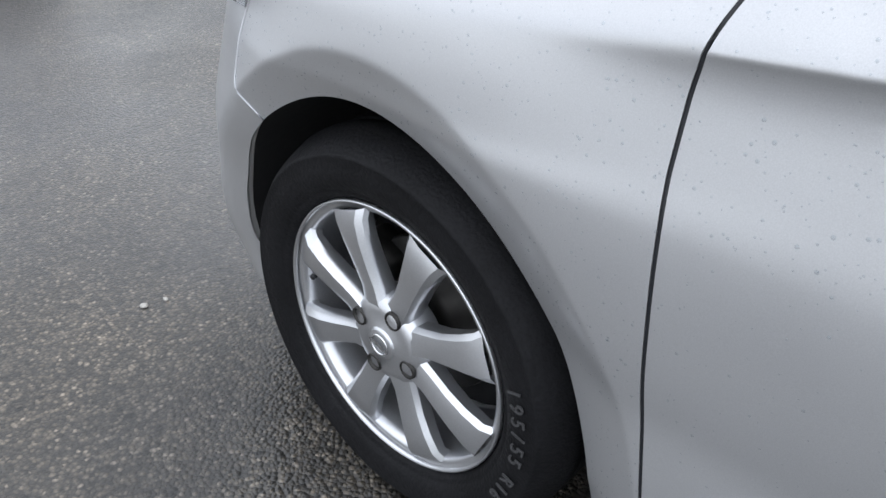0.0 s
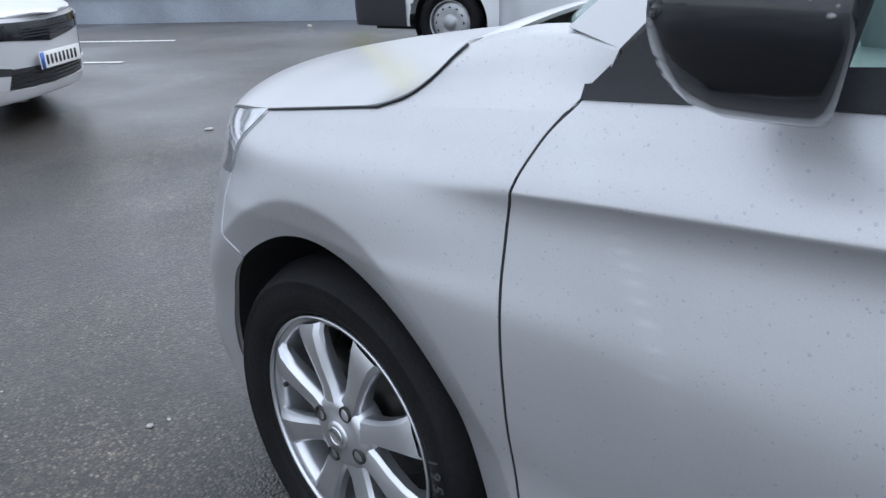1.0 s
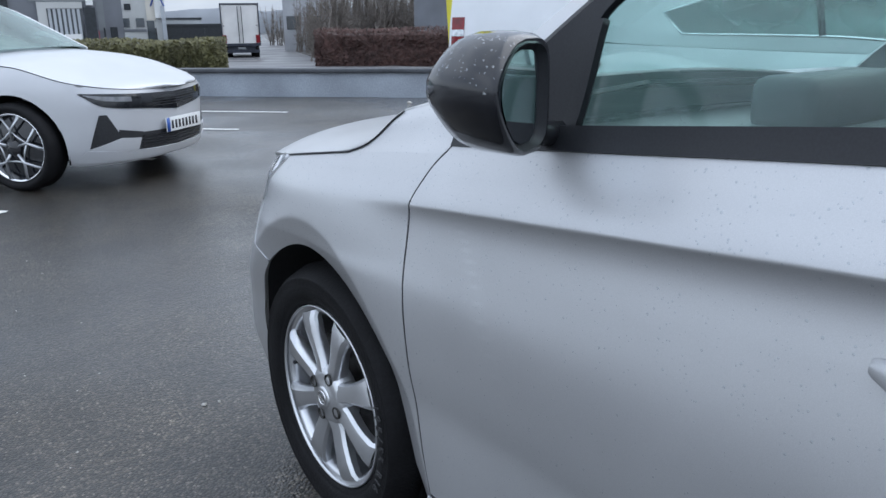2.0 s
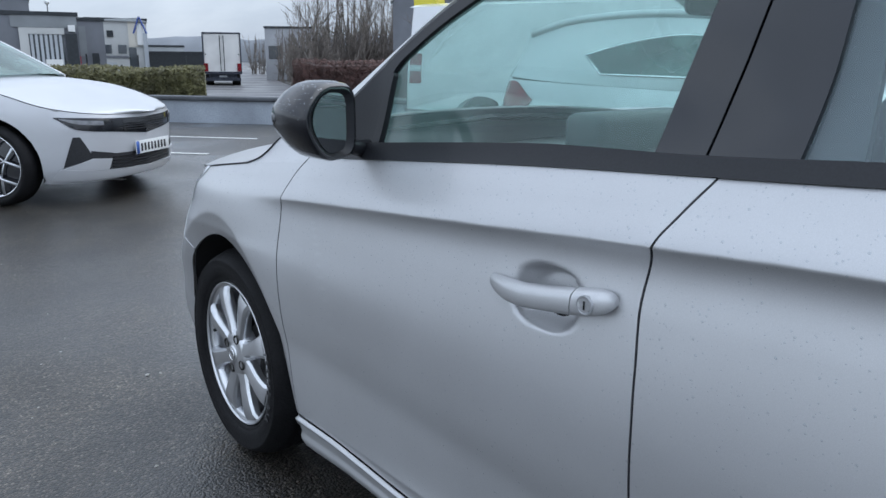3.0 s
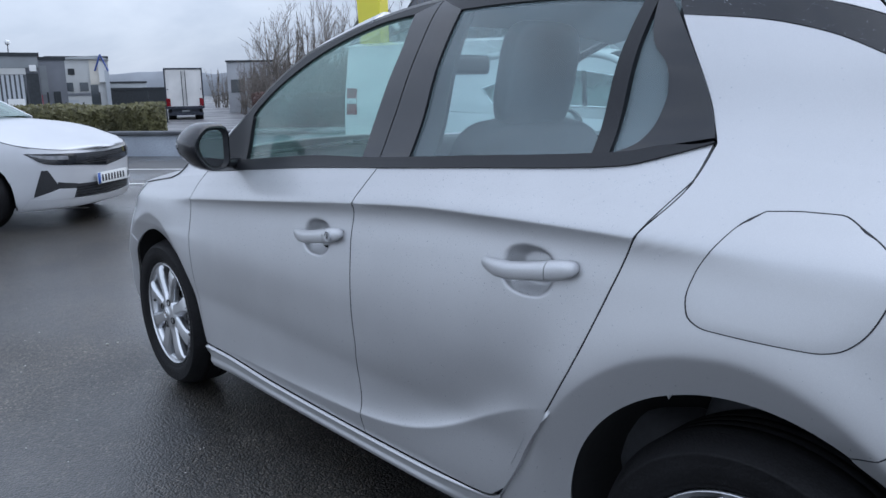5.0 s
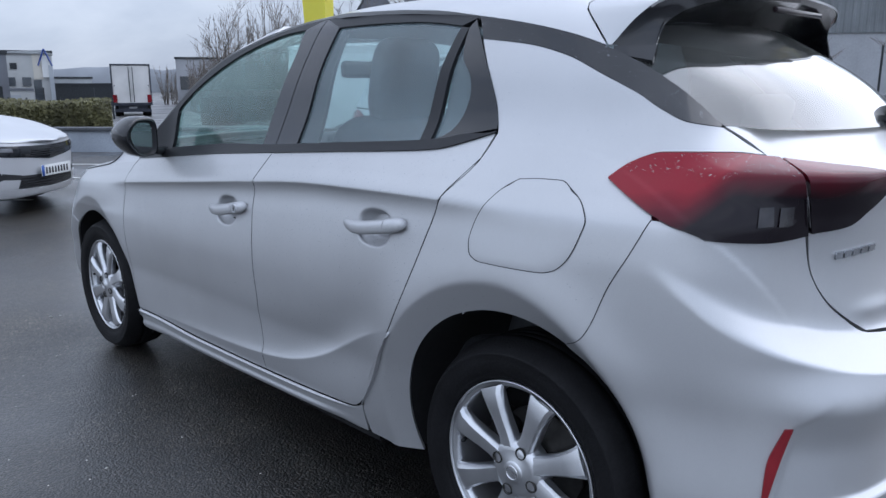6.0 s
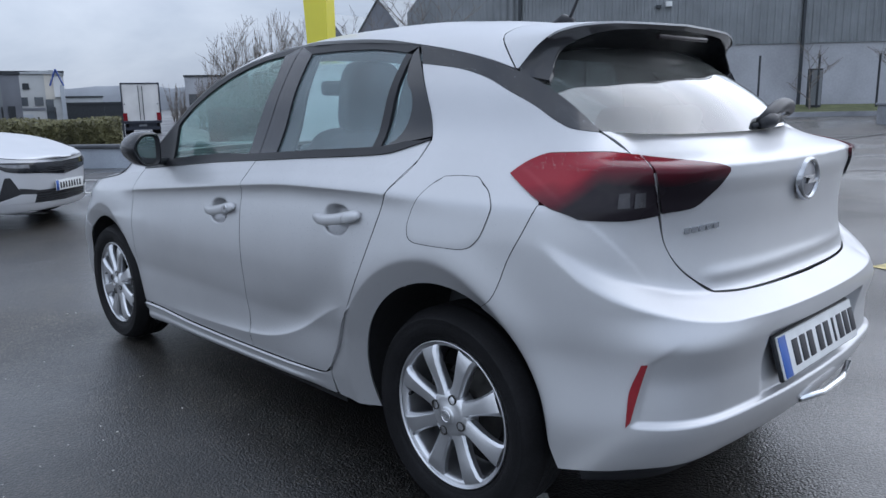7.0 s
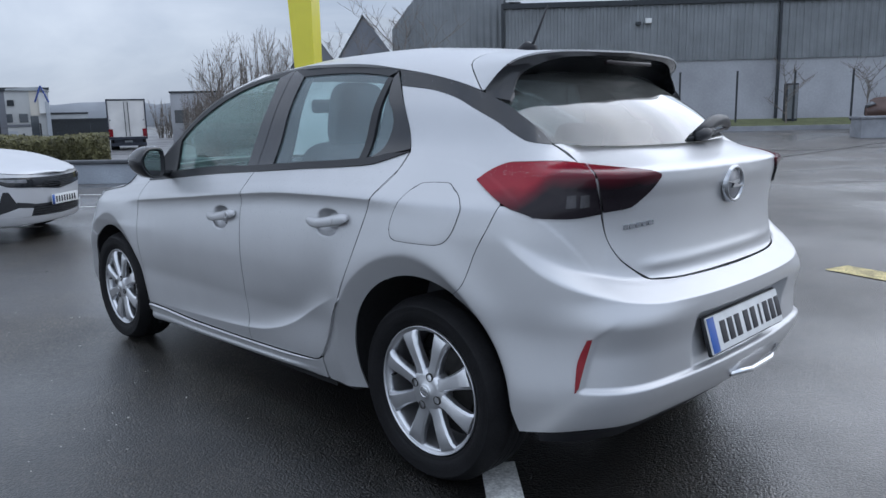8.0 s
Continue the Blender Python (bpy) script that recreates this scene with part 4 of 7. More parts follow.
obj("aerial", *merge(tube([(0, -2.335, 1.497), (0, -2.36, 1.53), (0, -2.43, 1.665)], [.011, .006, .003], 8), tube([(0, -2.27, 1.496), (0, -2.33, 1.512), (0, -2.37, 1.505)], [.012, .026, .012], 10)), BLACK_TRIM, car, "black whip aerial")

# wiper with its cover
wip = merge(tube([(.10, -3.016, 1.158), (.15, -3.022, 1.176), (.22, -3.012, 1.198), (.32, -2.99, 1.206), (.42, -2.965, 1.202), (.52, -2.93, 1.186), (.575, -2.905, 1.166)], [.014, .022, .024, .024, .022, .018, .007], 12),
            tube([(.08, -3.028, 1.150), (.13, -3.034, 1.158), (.19, -3.024, 1.172)], [.012, .024, .018], 12))
obj("rear_wiper", *wip, BLACK_TRIM, tailgate, "black rear wiper arm with its cover")
obj("wiper_blade", *tube([(.04, -3.022, 1.146), (.28, -2.992, 1.160), (.54, -2.925, 1.172)], [.007, .008, .005], 6), BLACK_TRIM, tailgate)

# round badge: a ring with a bar of lightning shape across it
BC = Vector((0, -3.206, 1.0))
obj("badge_ring", *moved(lathe([(.048, 0), (.050, -.010), (.056, -.014), (.062, -.010), (.064, .004)], 40, "y"), Matrix.Translation(BC + Vector((0, -.004, 0)))), BADGE_CHROME, tailgate, "round chrome badge")
obj("badge_disc", *moved(lathe([(0, -.006), (.046, -.006), (.050, 0)], 32, "y"), Matrix.Translation(BC + Vector((0, -.003, 0)))), ALLOY_DARK, tailgate)
bolt = [(-.076, .012), (.026, .012), (.010, -.002), (.076, -.012), (-.026, -.012), (-.010, .002)]
v = [(BC.x + a, BC.y - .018, BC.z + b) for a, b in bolt] + [(BC.x + a, BC.y - .006, BC.z + b) for a, b in bolt]
f = [(5, 4, 3, 2, 1, 0)] + [(i, (i + 1) % 6, (i + 1) % 6 + 6, i + 6) for i in range(6)]
obj("badge_bolt", v, f, BADGE_CHROME, tailgate, smooth=False)
# name badge as plain chrome bars
for k in range(5):
    s0 = .566 - .0275 * k
    bar = sheet([s_grid(line((s0, .897 + .002 * k), (s0 - .021, .8985 + .002 * k)), line((s0, .911 + .002 * k), (s0 - .021, .9125 + .002 * k)), line((s0, .897 + .002 * k), (s0, .911 + .002 * k)), line((s0 - .021, .8985 + .002 * k), (s0 - .021, .9125 + .002 * k)), 3, 2, .005)], .006)
    obj("name_badge_bar", *bar, BADGE_CHROME, tailgate)

# number plate in its recess
plate_m = pose(0.004, -3.274, .534, -17, 0, 0)
bm = bmesh.new()
box(bm, (-.264, -.002, -.066), (.264, .012, .066), .006)
bmesh.ops.transform(bm, matrix=plate_m, verts=bm.verts)
plate = part("plate_surround", bm, BLACK_TRIM, rear_bumper)
bm = bmesh.new()
box(bm, (-.26, -.009, -.060), (.26, -.001, .060), .003)
bmesh.ops.transform(bm, matrix=plate_m, verts=bm.verts)
number_plate = part("number_plate", bm, PLATE_WHITE, rear_bumper, "white number plate with a blue band")
bm = bmesh.new()
box(bm, (-.258, -.011, -.057), (-.215, -.008, .057), .001)
bmesh.ops.transform(bm, matrix=plate_m, verts=bm.verts)
part("blue_band", bm, PLATE_BLUE, number_plate)
for k, x0 in enumerate((-.185, -.135, -.085, -.022, .030, .090, .127, .175, .222)):
    bm = bmesh.new()
    w = .012 if k == 5 else .034
    box(bm, (x0, -.0115, -.038), (x0 + w, -.008, .034), .001)
    bmesh.ops.transform(bm, matrix=plate_m, verts=bm.verts)
    part("plate_bar", bm, PLATE_INK, number_plate)
obj("exhaust_trim", *tube([(-.06, -3.262, .356), (.05, -3.285, .349), (.20, -3.285, .349), (.32, -3.262, .362)], .011, 8), CHROME, rear_bumper, "chrome exhaust finisher")
val = s_grid(curve((.88, .255), (.698, .25), (.5, .24), (0, .235)), curve((.88, .285), (.698, .30), (.5, .318), (0, .322)), line((.88, .255), (.88, .285)), line((0, .235), (0, .322)), 30, 5, -.012)
vl = sheet([val], .01)
obj("lower_valance", *merge(vl, flipped(vl)), BLACK_TRIM, rear_bumper)


# ---- door handles, mirrors ----
def handle(dy, dz, door, lock):
    """Pull handle: a grip tapering to its front tip and a separate end cap, with a key lock in the front doors."""
    stations = [(-1.160, .8270, .0015, .005), (-1.165, .8260, .004, .0085), (-1.182, .8235, .010, .0130), (-1.21, .8210, .017, .0165), (-1.25, .8225, .022, .0175), (-1.30, .8300, .025, .0182), (-1.3545, .8395, .025, .0192)]
    ends = [(-1.3565, .8400, .025, .0193), (-1.378, .8440, .024, .0195), (-1.396, .8475, .021, .0178), (-1.408, .8495, .016, .0145), (-1.4145, .8505, .010, .0098), (-1.417, .8508, .004, .0045)]
    n = 24
    for name, rows, label in (("door_handle", stations, "silver pull handle over a finger hollow"), ("handle_end", ends, "")):
        verts, faces = [], []
        for y, z, o, h in rows:
            y, z = y + dy, z + dz
            bx = -(plan_x(s_of_y(y)) + side_off(y, z) - cup(y, z))
            for k in range(n):
                a = 2 * math.pi * k / n
                ca, sa = math.cos(a), math.sin(a)
                reach = (o * .5 + .006) * abs(ca) ** .75 if ca > 0 else -o * .38 * abs(ca) ** .75
                verts.append((bx - o * .5 - reach, y, z + h * math.copysign(abs(sa) ** .62, sa) - .005 * (ca if ca > 0 else 0)))
        for i in range(len(rows) - 1):
            for k in range(n):
                faces.append((i * n + k, i * n + (k + 1) % n, (i + 1) * n + (k + 1) % n, (i + 1) * n + k))
        faces += [tuple(range(n)), tuple(range(len(verts) - 1, len(verts) - n - 1, -1))]
        for ob in both(name, (verts, faces), PAINT, door, label):
            sharp(ob, 60)
    if lock:
        y, z = -1.3815 + dy, .8420 + dz
        bx = -(plan_x(s_of_y(y)) + side_off(y, z) - cup(y, z)) - .0295
        for ob in both("lock_cylinder", moved(lathe([(.0, .0), (.0105, .0), (.0110, .0015), (.0118, .0015), (.0122, -.001), (.0138, -.001), (.0145, .006)], 32, "x"), Matrix.Translation((bx, y, z))), ALLOY, door, "round key lock"):
            sharp(ob, 30)
        slot = merge(tube([(bx - .0008, y, z - .006), (bx - .0008, y, z + .006)], .0012, 6))
        both("key_slot", slot, BLACK_TRIM, door)


handle(.006, 0, FD, True)
handle(-.790, .043, RD, False)

# wing mirrors: housing, glass and foot
mv, mf = [], []
NU = 32
RINGS = ((-.752, -.862, 1.043, .067, .067), (-.751, -.863, 1.044, .074, .073), (-.738, -.866, 1.046, .080, .077), (-.700, -.872, 1.048, .082, .078), (-.662, -.878, 1.048, .077, .077),
         (-.634, -.876, 1.047, .074, .072), (-.612, -.873, 1.046, .065, .060), (-.600, -.870, 1.046, .046, .040), (-.594, -.868, 1.046, .022, .018), (-.593, -.867, 1.046, .001, .001))
NV = len(RINGS) - 1
for i in range(NU):
    a = 2 * math.pi * i / NU
    ca, sa = math.cos(a), math.sin(a)
    for y, cx, cz, rx, rz in RINGS:
        k = .45 if ca > 0 else .72
        ex, ez = math.copysign(abs(ca) ** k, ca) * rx, math.copysign(abs(sa) ** k, sa) * rz
        if ca < 0:
            ez = ez * (1 - .52 * abs(ca) ** 1.2) + rz * .12 * abs(ca)
        # the open face turns towards the driver
        face = max(0.0, min(1.0, (-.615 - y) / .11))
        mv.append((cx + ex, y + .42 * (cx + ex + .935) * face, cz + ez))
for i in range(NU):
    i2 = (i + 1) % NU
    for j in range(NV):
        mf.append((i * (NV + 1) + j, i * (NV + 1) + j + 1, i2 * (NV + 1) + j + 1, i2 * (NV + 1) + j))
MH = both("mirror_housing", (mv, mf), BLACK_GLOSS, CC, "gloss black door mirror beaded with rain")
rim_ids = [mv[i * (NV + 1)] for i in range(NU)]
cxm = (-.878, -.723, 1.047)
gv = [(cxm[0] + (p[0] - cxm[0]) * .74 + .004, -.742 + .42 * (cxm[0] + (p[0] - cxm[0]) * .74 + .939), cxm[2] + (p[2] - cxm[2]) * .88) for p in rim_ids]
MG = both("mirror_glass", (gv, [tuple(range(NU - 1, -1, -1))]), MIRROR, MH, "mirror glass streaked with rain")
lv = rim_ids + [(p[0], p[1] + .004, p[2]) for p in gv]
both("mirror_lip", (lv, [(i, NU + i, NU + (i + 1) % NU, (i + 1) % NU) for i in range(NU)]), BLACK_TRIM, MH)
both("mirror_foot", tube([(-.745, -.665, .982), (-.785, -.668, .988), (-.83, -.668, 1.0)], [.020, .017, .020], 10), BLACK_TRIM, MH)


# ---- wheels ----
def wheel(wy, side, turn_deg, size=1.0, name="wheel"):
    """Eight-spoke alloy wheel with a tyre; its axle lies along x."""
    hub = new(name)
    hub.parent = car
    hub.empty_display_size = .05
    hub.matrix_world = pose(side * .80, wy, AXLE_Z * size, 0, 0, 0 if side < 0 else 180) @ pose(0, 0, 0, turn_deg, 0, 0) @ Matrix.Scale(size, 4)
    hub["label"] = "eight-spoke silver alloy wheel with a black tyre"
    # x grows towards the car's middle
    tyre = [(.214, .022), (.219, .010), (.228, .001), (.231, .0015), (.233, -.001), (.245, -.006), (.265, -.010), (.280, -.008), (.283, -.0095), (.286, -.006), (.294, .004), (.300, .016), (.305, .028), (.308, .037)]
    for k in range(4):
        x0 = .044 + k * .026
        tyre += [(.311, x0), (.311, x0 + .022), (.3095, x0 + .023), (.3095, x0 + .025)]
    tyre += [(.3085, .165), (.296, .19), (.27, .20), (.235, .185), (.214, .17)]
    obj("tyre", *lathe(tyre, 96), RUBBER, hub, "black tyre with moulded sidewall")
    rim = [(.2115, .010), (.2135, .004), (.2165, .006), (.2165, .016), (.205, .014), (.199, .018), (.196, .034), (.190, .060), (.186, .13), (.200, .165), (.214, .17)]
    obj("rim", *lathe(rim, 96), ALLOY, hub, "bright alloy rim")
    obj("brake_disc", *lathe([(.0, .085), (.07, .080), (.072, .095), (.125, .096), (.128, .104), (.07, .12)], 64), IRON, hub, "worn steel brake disc")
    bm = bmesh.new()
    box(bm, (.068, .075, -.055), (.125, .15, .055), .012)
    part("brake_caliper", bm, IRON, hub)
    # dark disc added in the wheel, standing in for the shade behind the spokes
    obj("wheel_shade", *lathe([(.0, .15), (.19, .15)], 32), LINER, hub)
    # spokes
    for k in range(8):
        a = radians(45 * k)
        c, s = math.cos(a), math.sin(a)
        stations = [(.052, .030, .022, .004, .030), (.085, .024, .0215, .006, .032), (.120, .0245, .024, .003, .030), (.155, .029, .028, .001, .028), (.185, .035, .0335, .002, .026), (.201, .042, .040, .008, .030)]
        verts, faces = [], []
        for r, wl, wr, x, d in stations:
            prof = [(-wl * .98, x + d), (-wl, x + .012), (-wl * .80, x + .004), (-wl * .30, x), (wr * .62, x - .001), (wr * .9, x + .006), (wr, x + .014), (wr * .92, x + d)]
            for t, h in prof:
                verts.append((h, r * c - t * s, r * s + t * c))
        n = 8
        for i in range(len(stations) - 1):
            for j in range(n):
                faces.append((i * n + j, i * n + (j + 1) % n, (i + 1) * n + (j + 1) % n, (i + 1) * n + j))
        faces += [tuple(range(n - 1, -1, -1))]
        sharp(obj("spoke", verts, faces, ALLOY, hub), 28)
    obj("hub_plate", *lathe([(.0, -.001), (.028, -.001), (.032, .002), (.050, .001), (.066, .006), (.074, .018), (.076, .05)], 64), ALLOY, hub)
    obj("centre_cap", *lathe([(.0, -.006), (.022, -.005), (.026, -.003), (.0275, .001), (.0275, .004)], 40), ALLOY, hub, "centre cap with a small round emblem")
    obj("cap_ring", *lathe([(.015, -.0062), (.0165, -.0085), (.018, -.0062)], 32), CHROME, hub)
    obj("cap_bolt", [(-.0082, -.022, .004), (-.0082, .006, .004), (-.0082, .022, -.004), (-.0082, -.006, -.004)], [(0, 1, 2, 3)], CHROME, hub, smooth=False)
    for k in range(4):
        a = radians(90 * k)
        m = Matrix.Translation((.0005, .054 * math.cos(a), .054 * math.sin(a)))
        obj("bolt_recess", *moved(lathe([(.0, .012), (.009, .012), (.0105, .004), (.0125, -.002), (.0142, -.001), (.015, .004)], 24), m), IRON, hub)
    a = radians(-16)
    obj("valve", *tube([(.045, .185 * math.cos(a), .185 * math.sin(a)), (.020, .178 * math.cos(a), .178 * math.sin(a)), (.012, .176 * math.cos(a), .176 * math.sin(a))], .005, 8), BLACK_TRIM, hub)
    return hub


wheel(0, -1, 22.5)
wheel(-2.546, -1, 20, 1.04)
for hub in (wheel(0, 1, 20), wheel(-2.546, 1, 50, 1.04)):
    hub.location.x += .05


def tyre_text(text, wy, start, step, r):
    """Raised size marking round the left tyre's sidewall."""
    for i, ch in enumerate(text):
        if ch == " ":
            continue
        cu = bpy.data.curves.new("marking", "FONT")
        cu.body, cu.size, cu.extrude, cu.align_x = ch, .029, .0012, "CENTER"
        tmp = bpy.data.objects.new("marking", cu)
        me = bpy.data.meshes.new_from_object(tmp)
        a = radians(start + i * step)
        # text runs clockwise as seen from outside the car, feet towards the hub
        up = Vector((0, math.cos(a), math.sin(a)))
        right = Vector((0, -math.sin(a), math.cos(a))) * -1
        right = up.cross(Vector((-1, 0, 0)))
        m = Matrix.Translation(Vector((-.8135, wy, AXLE_Z)) + up * r) @ Matrix((right, up, right.cross(up))).transposed().to_4x4()
        obj("tyre_mark", [m @ v.co for v in me.vertices], [tuple(p.vertices) for p in me.polygons], MARK, car, "raised size marking on the tyre", smooth=False)
        bpy.data.objects.remove(tmp)
        bpy.data.curves.remove(cu)
        bpy.data.meshes.remove(me)


RUNNING_GEAR = ("tyre_mark",)
MARK = material("moulded_marking", (.05, .05, .052), .6)
tyre_text("195/55 R16", 0, 162, 4.9, .250)

# ---- wheel-house liners and the dark inner shell behind the shut lines ----
for k, (cy, cz, ry, rz) in enumerate(ARCHES):
    n, verts, faces = 40, [], []
    for i in range(n + 1):
        a = radians(-16 + 208 * i / n)
        y, z = cy + (ry + .006) * math.cos(a), cz + (rz + .006) * math.sin(a)
        edge_x = on_side(y, max(z, .2))[0] + .012
        verts += [(edge_x, y, z), (-.58, y, z), (-.50, cy + ry * .85 * math.cos(a), cz + rz * .85 * math.sin(a)), (-.50, cy, cz)]
    for i in range(n):
        for j in range(3):
            faces.append((i * 4 + j, i * 4 + j + 1, (i + 1) * 4 + j + 1, (i + 1) * 4 + j))
    both("wheel_arch_liner", (verts, faces), LINER, CC)
inner = []
for k in range(60):
    y = -2.0 + (2.0 - .45) * k / 59
    inner.append([on_side(y, .20 + (.92 - .20 + (.10 if y < -1.5 else .05 if y < -1 else 0)) * j / 11, -.020) for j in range(12)])
both("inner_shell", sheet([inner], 0), LINER, CC)
bm = bmesh.new()
box(bm, (-.56, -2.95, .19), (.56, .40, .26), .01)
part("underbody", bm, LINER, car)
# extra slab added under the floor to block light passing below the car
bm = bmesh.new()
box(bm, (-.70, -2.04, .17), (.70, -.48, .235), .01)
part("floor_tray", bm, LINER, car)
bm = bmesh.new()
box(bm, (-.56, -2.88, .30), (.56, -2.82, .95), .02)
part("load_panel", bm, LINER, car)

# ---- cabin ----
def pad(size, m, k=.45, nu=28, nv=16):
    """Padded block with full rounded faces."""
    p = lambda v: math.copysign(abs(v) ** k, v)
    verts, faces = [], []
    for i in range(nv + 1):
        a = -math.pi / 2 + math.pi * i / nv
        for j in range(nu):
            b = 2 * math.pi * j / nu
            verts.append(m @ Vector((size[0] * p(math.cos(a)) * p(math.cos(b)), size[1] * p(math.cos(a)) * p(math.sin(b)), size[2] * p(math.sin(a)))))
    faces = [(i * nu + j, i * nu + (j + 1) % nu, (i + 1) * nu + (j + 1) % nu, (i + 1) * nu + j) for i in range(nv) for j in range(nu)]
    return verts, faces


def seat(x, y, w=.52):
    tilt = pose(x, y - .02, .50, 12, 0, 0)
    obj("seat_cushion", *pad((w / 2, .27, .10), pose(x, y + .24, .43)), SEAT, car)
    obj("seat_back", *pad((w / 2, .075, .33), tilt @ Matrix.Translation((0, 0, .32)), .38), SEAT, car, "dark cloth seat back")
    obj("headrest", *pad((.13, .042, .145), tilt @ Matrix.Translation((0, .01, .765)), .5), SEAT, car, "dark padded headrest")


seat(-.36, -1.50)
seat(.36, -1.50)
bm = bmesh.new()
box(bm, (-.62, -2.36, .36), (.62, -1.95, .54), .06)
part("rear_bench", bm, SEAT, car)
bm = bmesh.new()
box(bm, (-.62, -.08, 0), (.62, .07, .58), .06, pose(0, -2.38, .50, 18, 0, 0))
part("bench_back", bm, SEAT, car)
for x in (-.36, 0, .36):
    bm = bmesh.new()
    box(bm, (x - .12, -.04, .58), (x + .12, .05, .74), .04, pose(0, -2.38, .50, 18, 0, 0))
    part("headrest", bm, SEAT, car)
bm = bmesh.new()
box(bm, (-.68, -.62, .62), (.68, -.16, .905), .05)
part("dashboard", bm, DASH, car, "dark grey dashboard")
bm = bmesh.new()
box(bm, (.07, -.60, .89), (.56, -.44, 1.015), .03)
part("instrument_hood", bm, CABIN, car)
obj("steering_wheel", *moved(merge(lathe([(.172 + .015 * math.cos(t * math.pi / 4), .015 * math.sin(t * math.pi / 4)) for t in range(8)], 40, "y", True), lathe([(0, -.03), (.05, -.025), (.06, 0), (0, .02)], 20, "y"),
                                 tube([(-.17, 0, 0), (.17, 0, 0)], .014, 8), tube([(0, 0, 0), (0, 0, -.17)], .014, 8)), pose(.36, -.86, .93, -24, 0, 0)), CABIN, car, "black steering wheel")
bm = bmesh.new()
box(bm, (-.11, -.99, 1.27), (.11, -.96, 1.34), .02)
part("interior_mirror", bm, CABIN, car)
inner_trim = lambda b, t, l, r: sheet([pane_grid(b, t, l, r, 4, 16, -.035)], .012)
both("pillar_trim", inner_trim(line((-1.66, 1.00), (-1.36, 1.00)), line((-1.60, 1.43), (-1.42, 1.43)), line((-1.66, 1.00), (-1.60, 1.43)), line((-1.36, 1.00), (-1.42, 1.43))), CABIN, CC, "dark inner pillar trim")
both("pillar_trim", inner_trim(line((-2.62, 1.06), (-2.17, 1.06)), line((-2.30, 1.37), (-2.16, 1.39)), line((-2.62, 1.06), (-2.30, 1.37)), line((-2.17, 1.06), (-2.16, 1.39))), CABIN, (car, car))
both("door_lining", sheet([[[on_side(-2.0 + 1.5 * k / 20, .35 + .62 * j / 8, -.07) for j in range(9)] for k in range(21)]], .01), CABIN, CC)
obj("headliner", *sheet([[[(p[0] * .93, p[1], p[2] - .045) for p in row] for row in roof_rows]], 0, (0, -1.8, 3)), HEADLINER, car)
bm = bmesh.new()
box(bm, (-.66, -2.75, .22), (.66, -.3, .30), .02)
part("cabin_floor", bm, LINER, car)


# ---- the yard, in a frame whose x runs along the low wall and y away over it ----
SITE = -48.7
site_m = pose(0, 0, 0, 0, 0, SITE)


def site(u, v, z=0.0):
    return site_m @ Vector((u, v, z))


def height(x, y):
    """The yard is level, falls a little towards the road behind the low wall and rises gently to the warehouse."""
    u, v = .66 * x - .7513 * y, .7513 * x + .66 * y
    right = soft((u + 6) / 12)
    return -.95 * soft((v - 11) / 40) * (1 - right) + .30 * soft((v - 12) / 16) * right




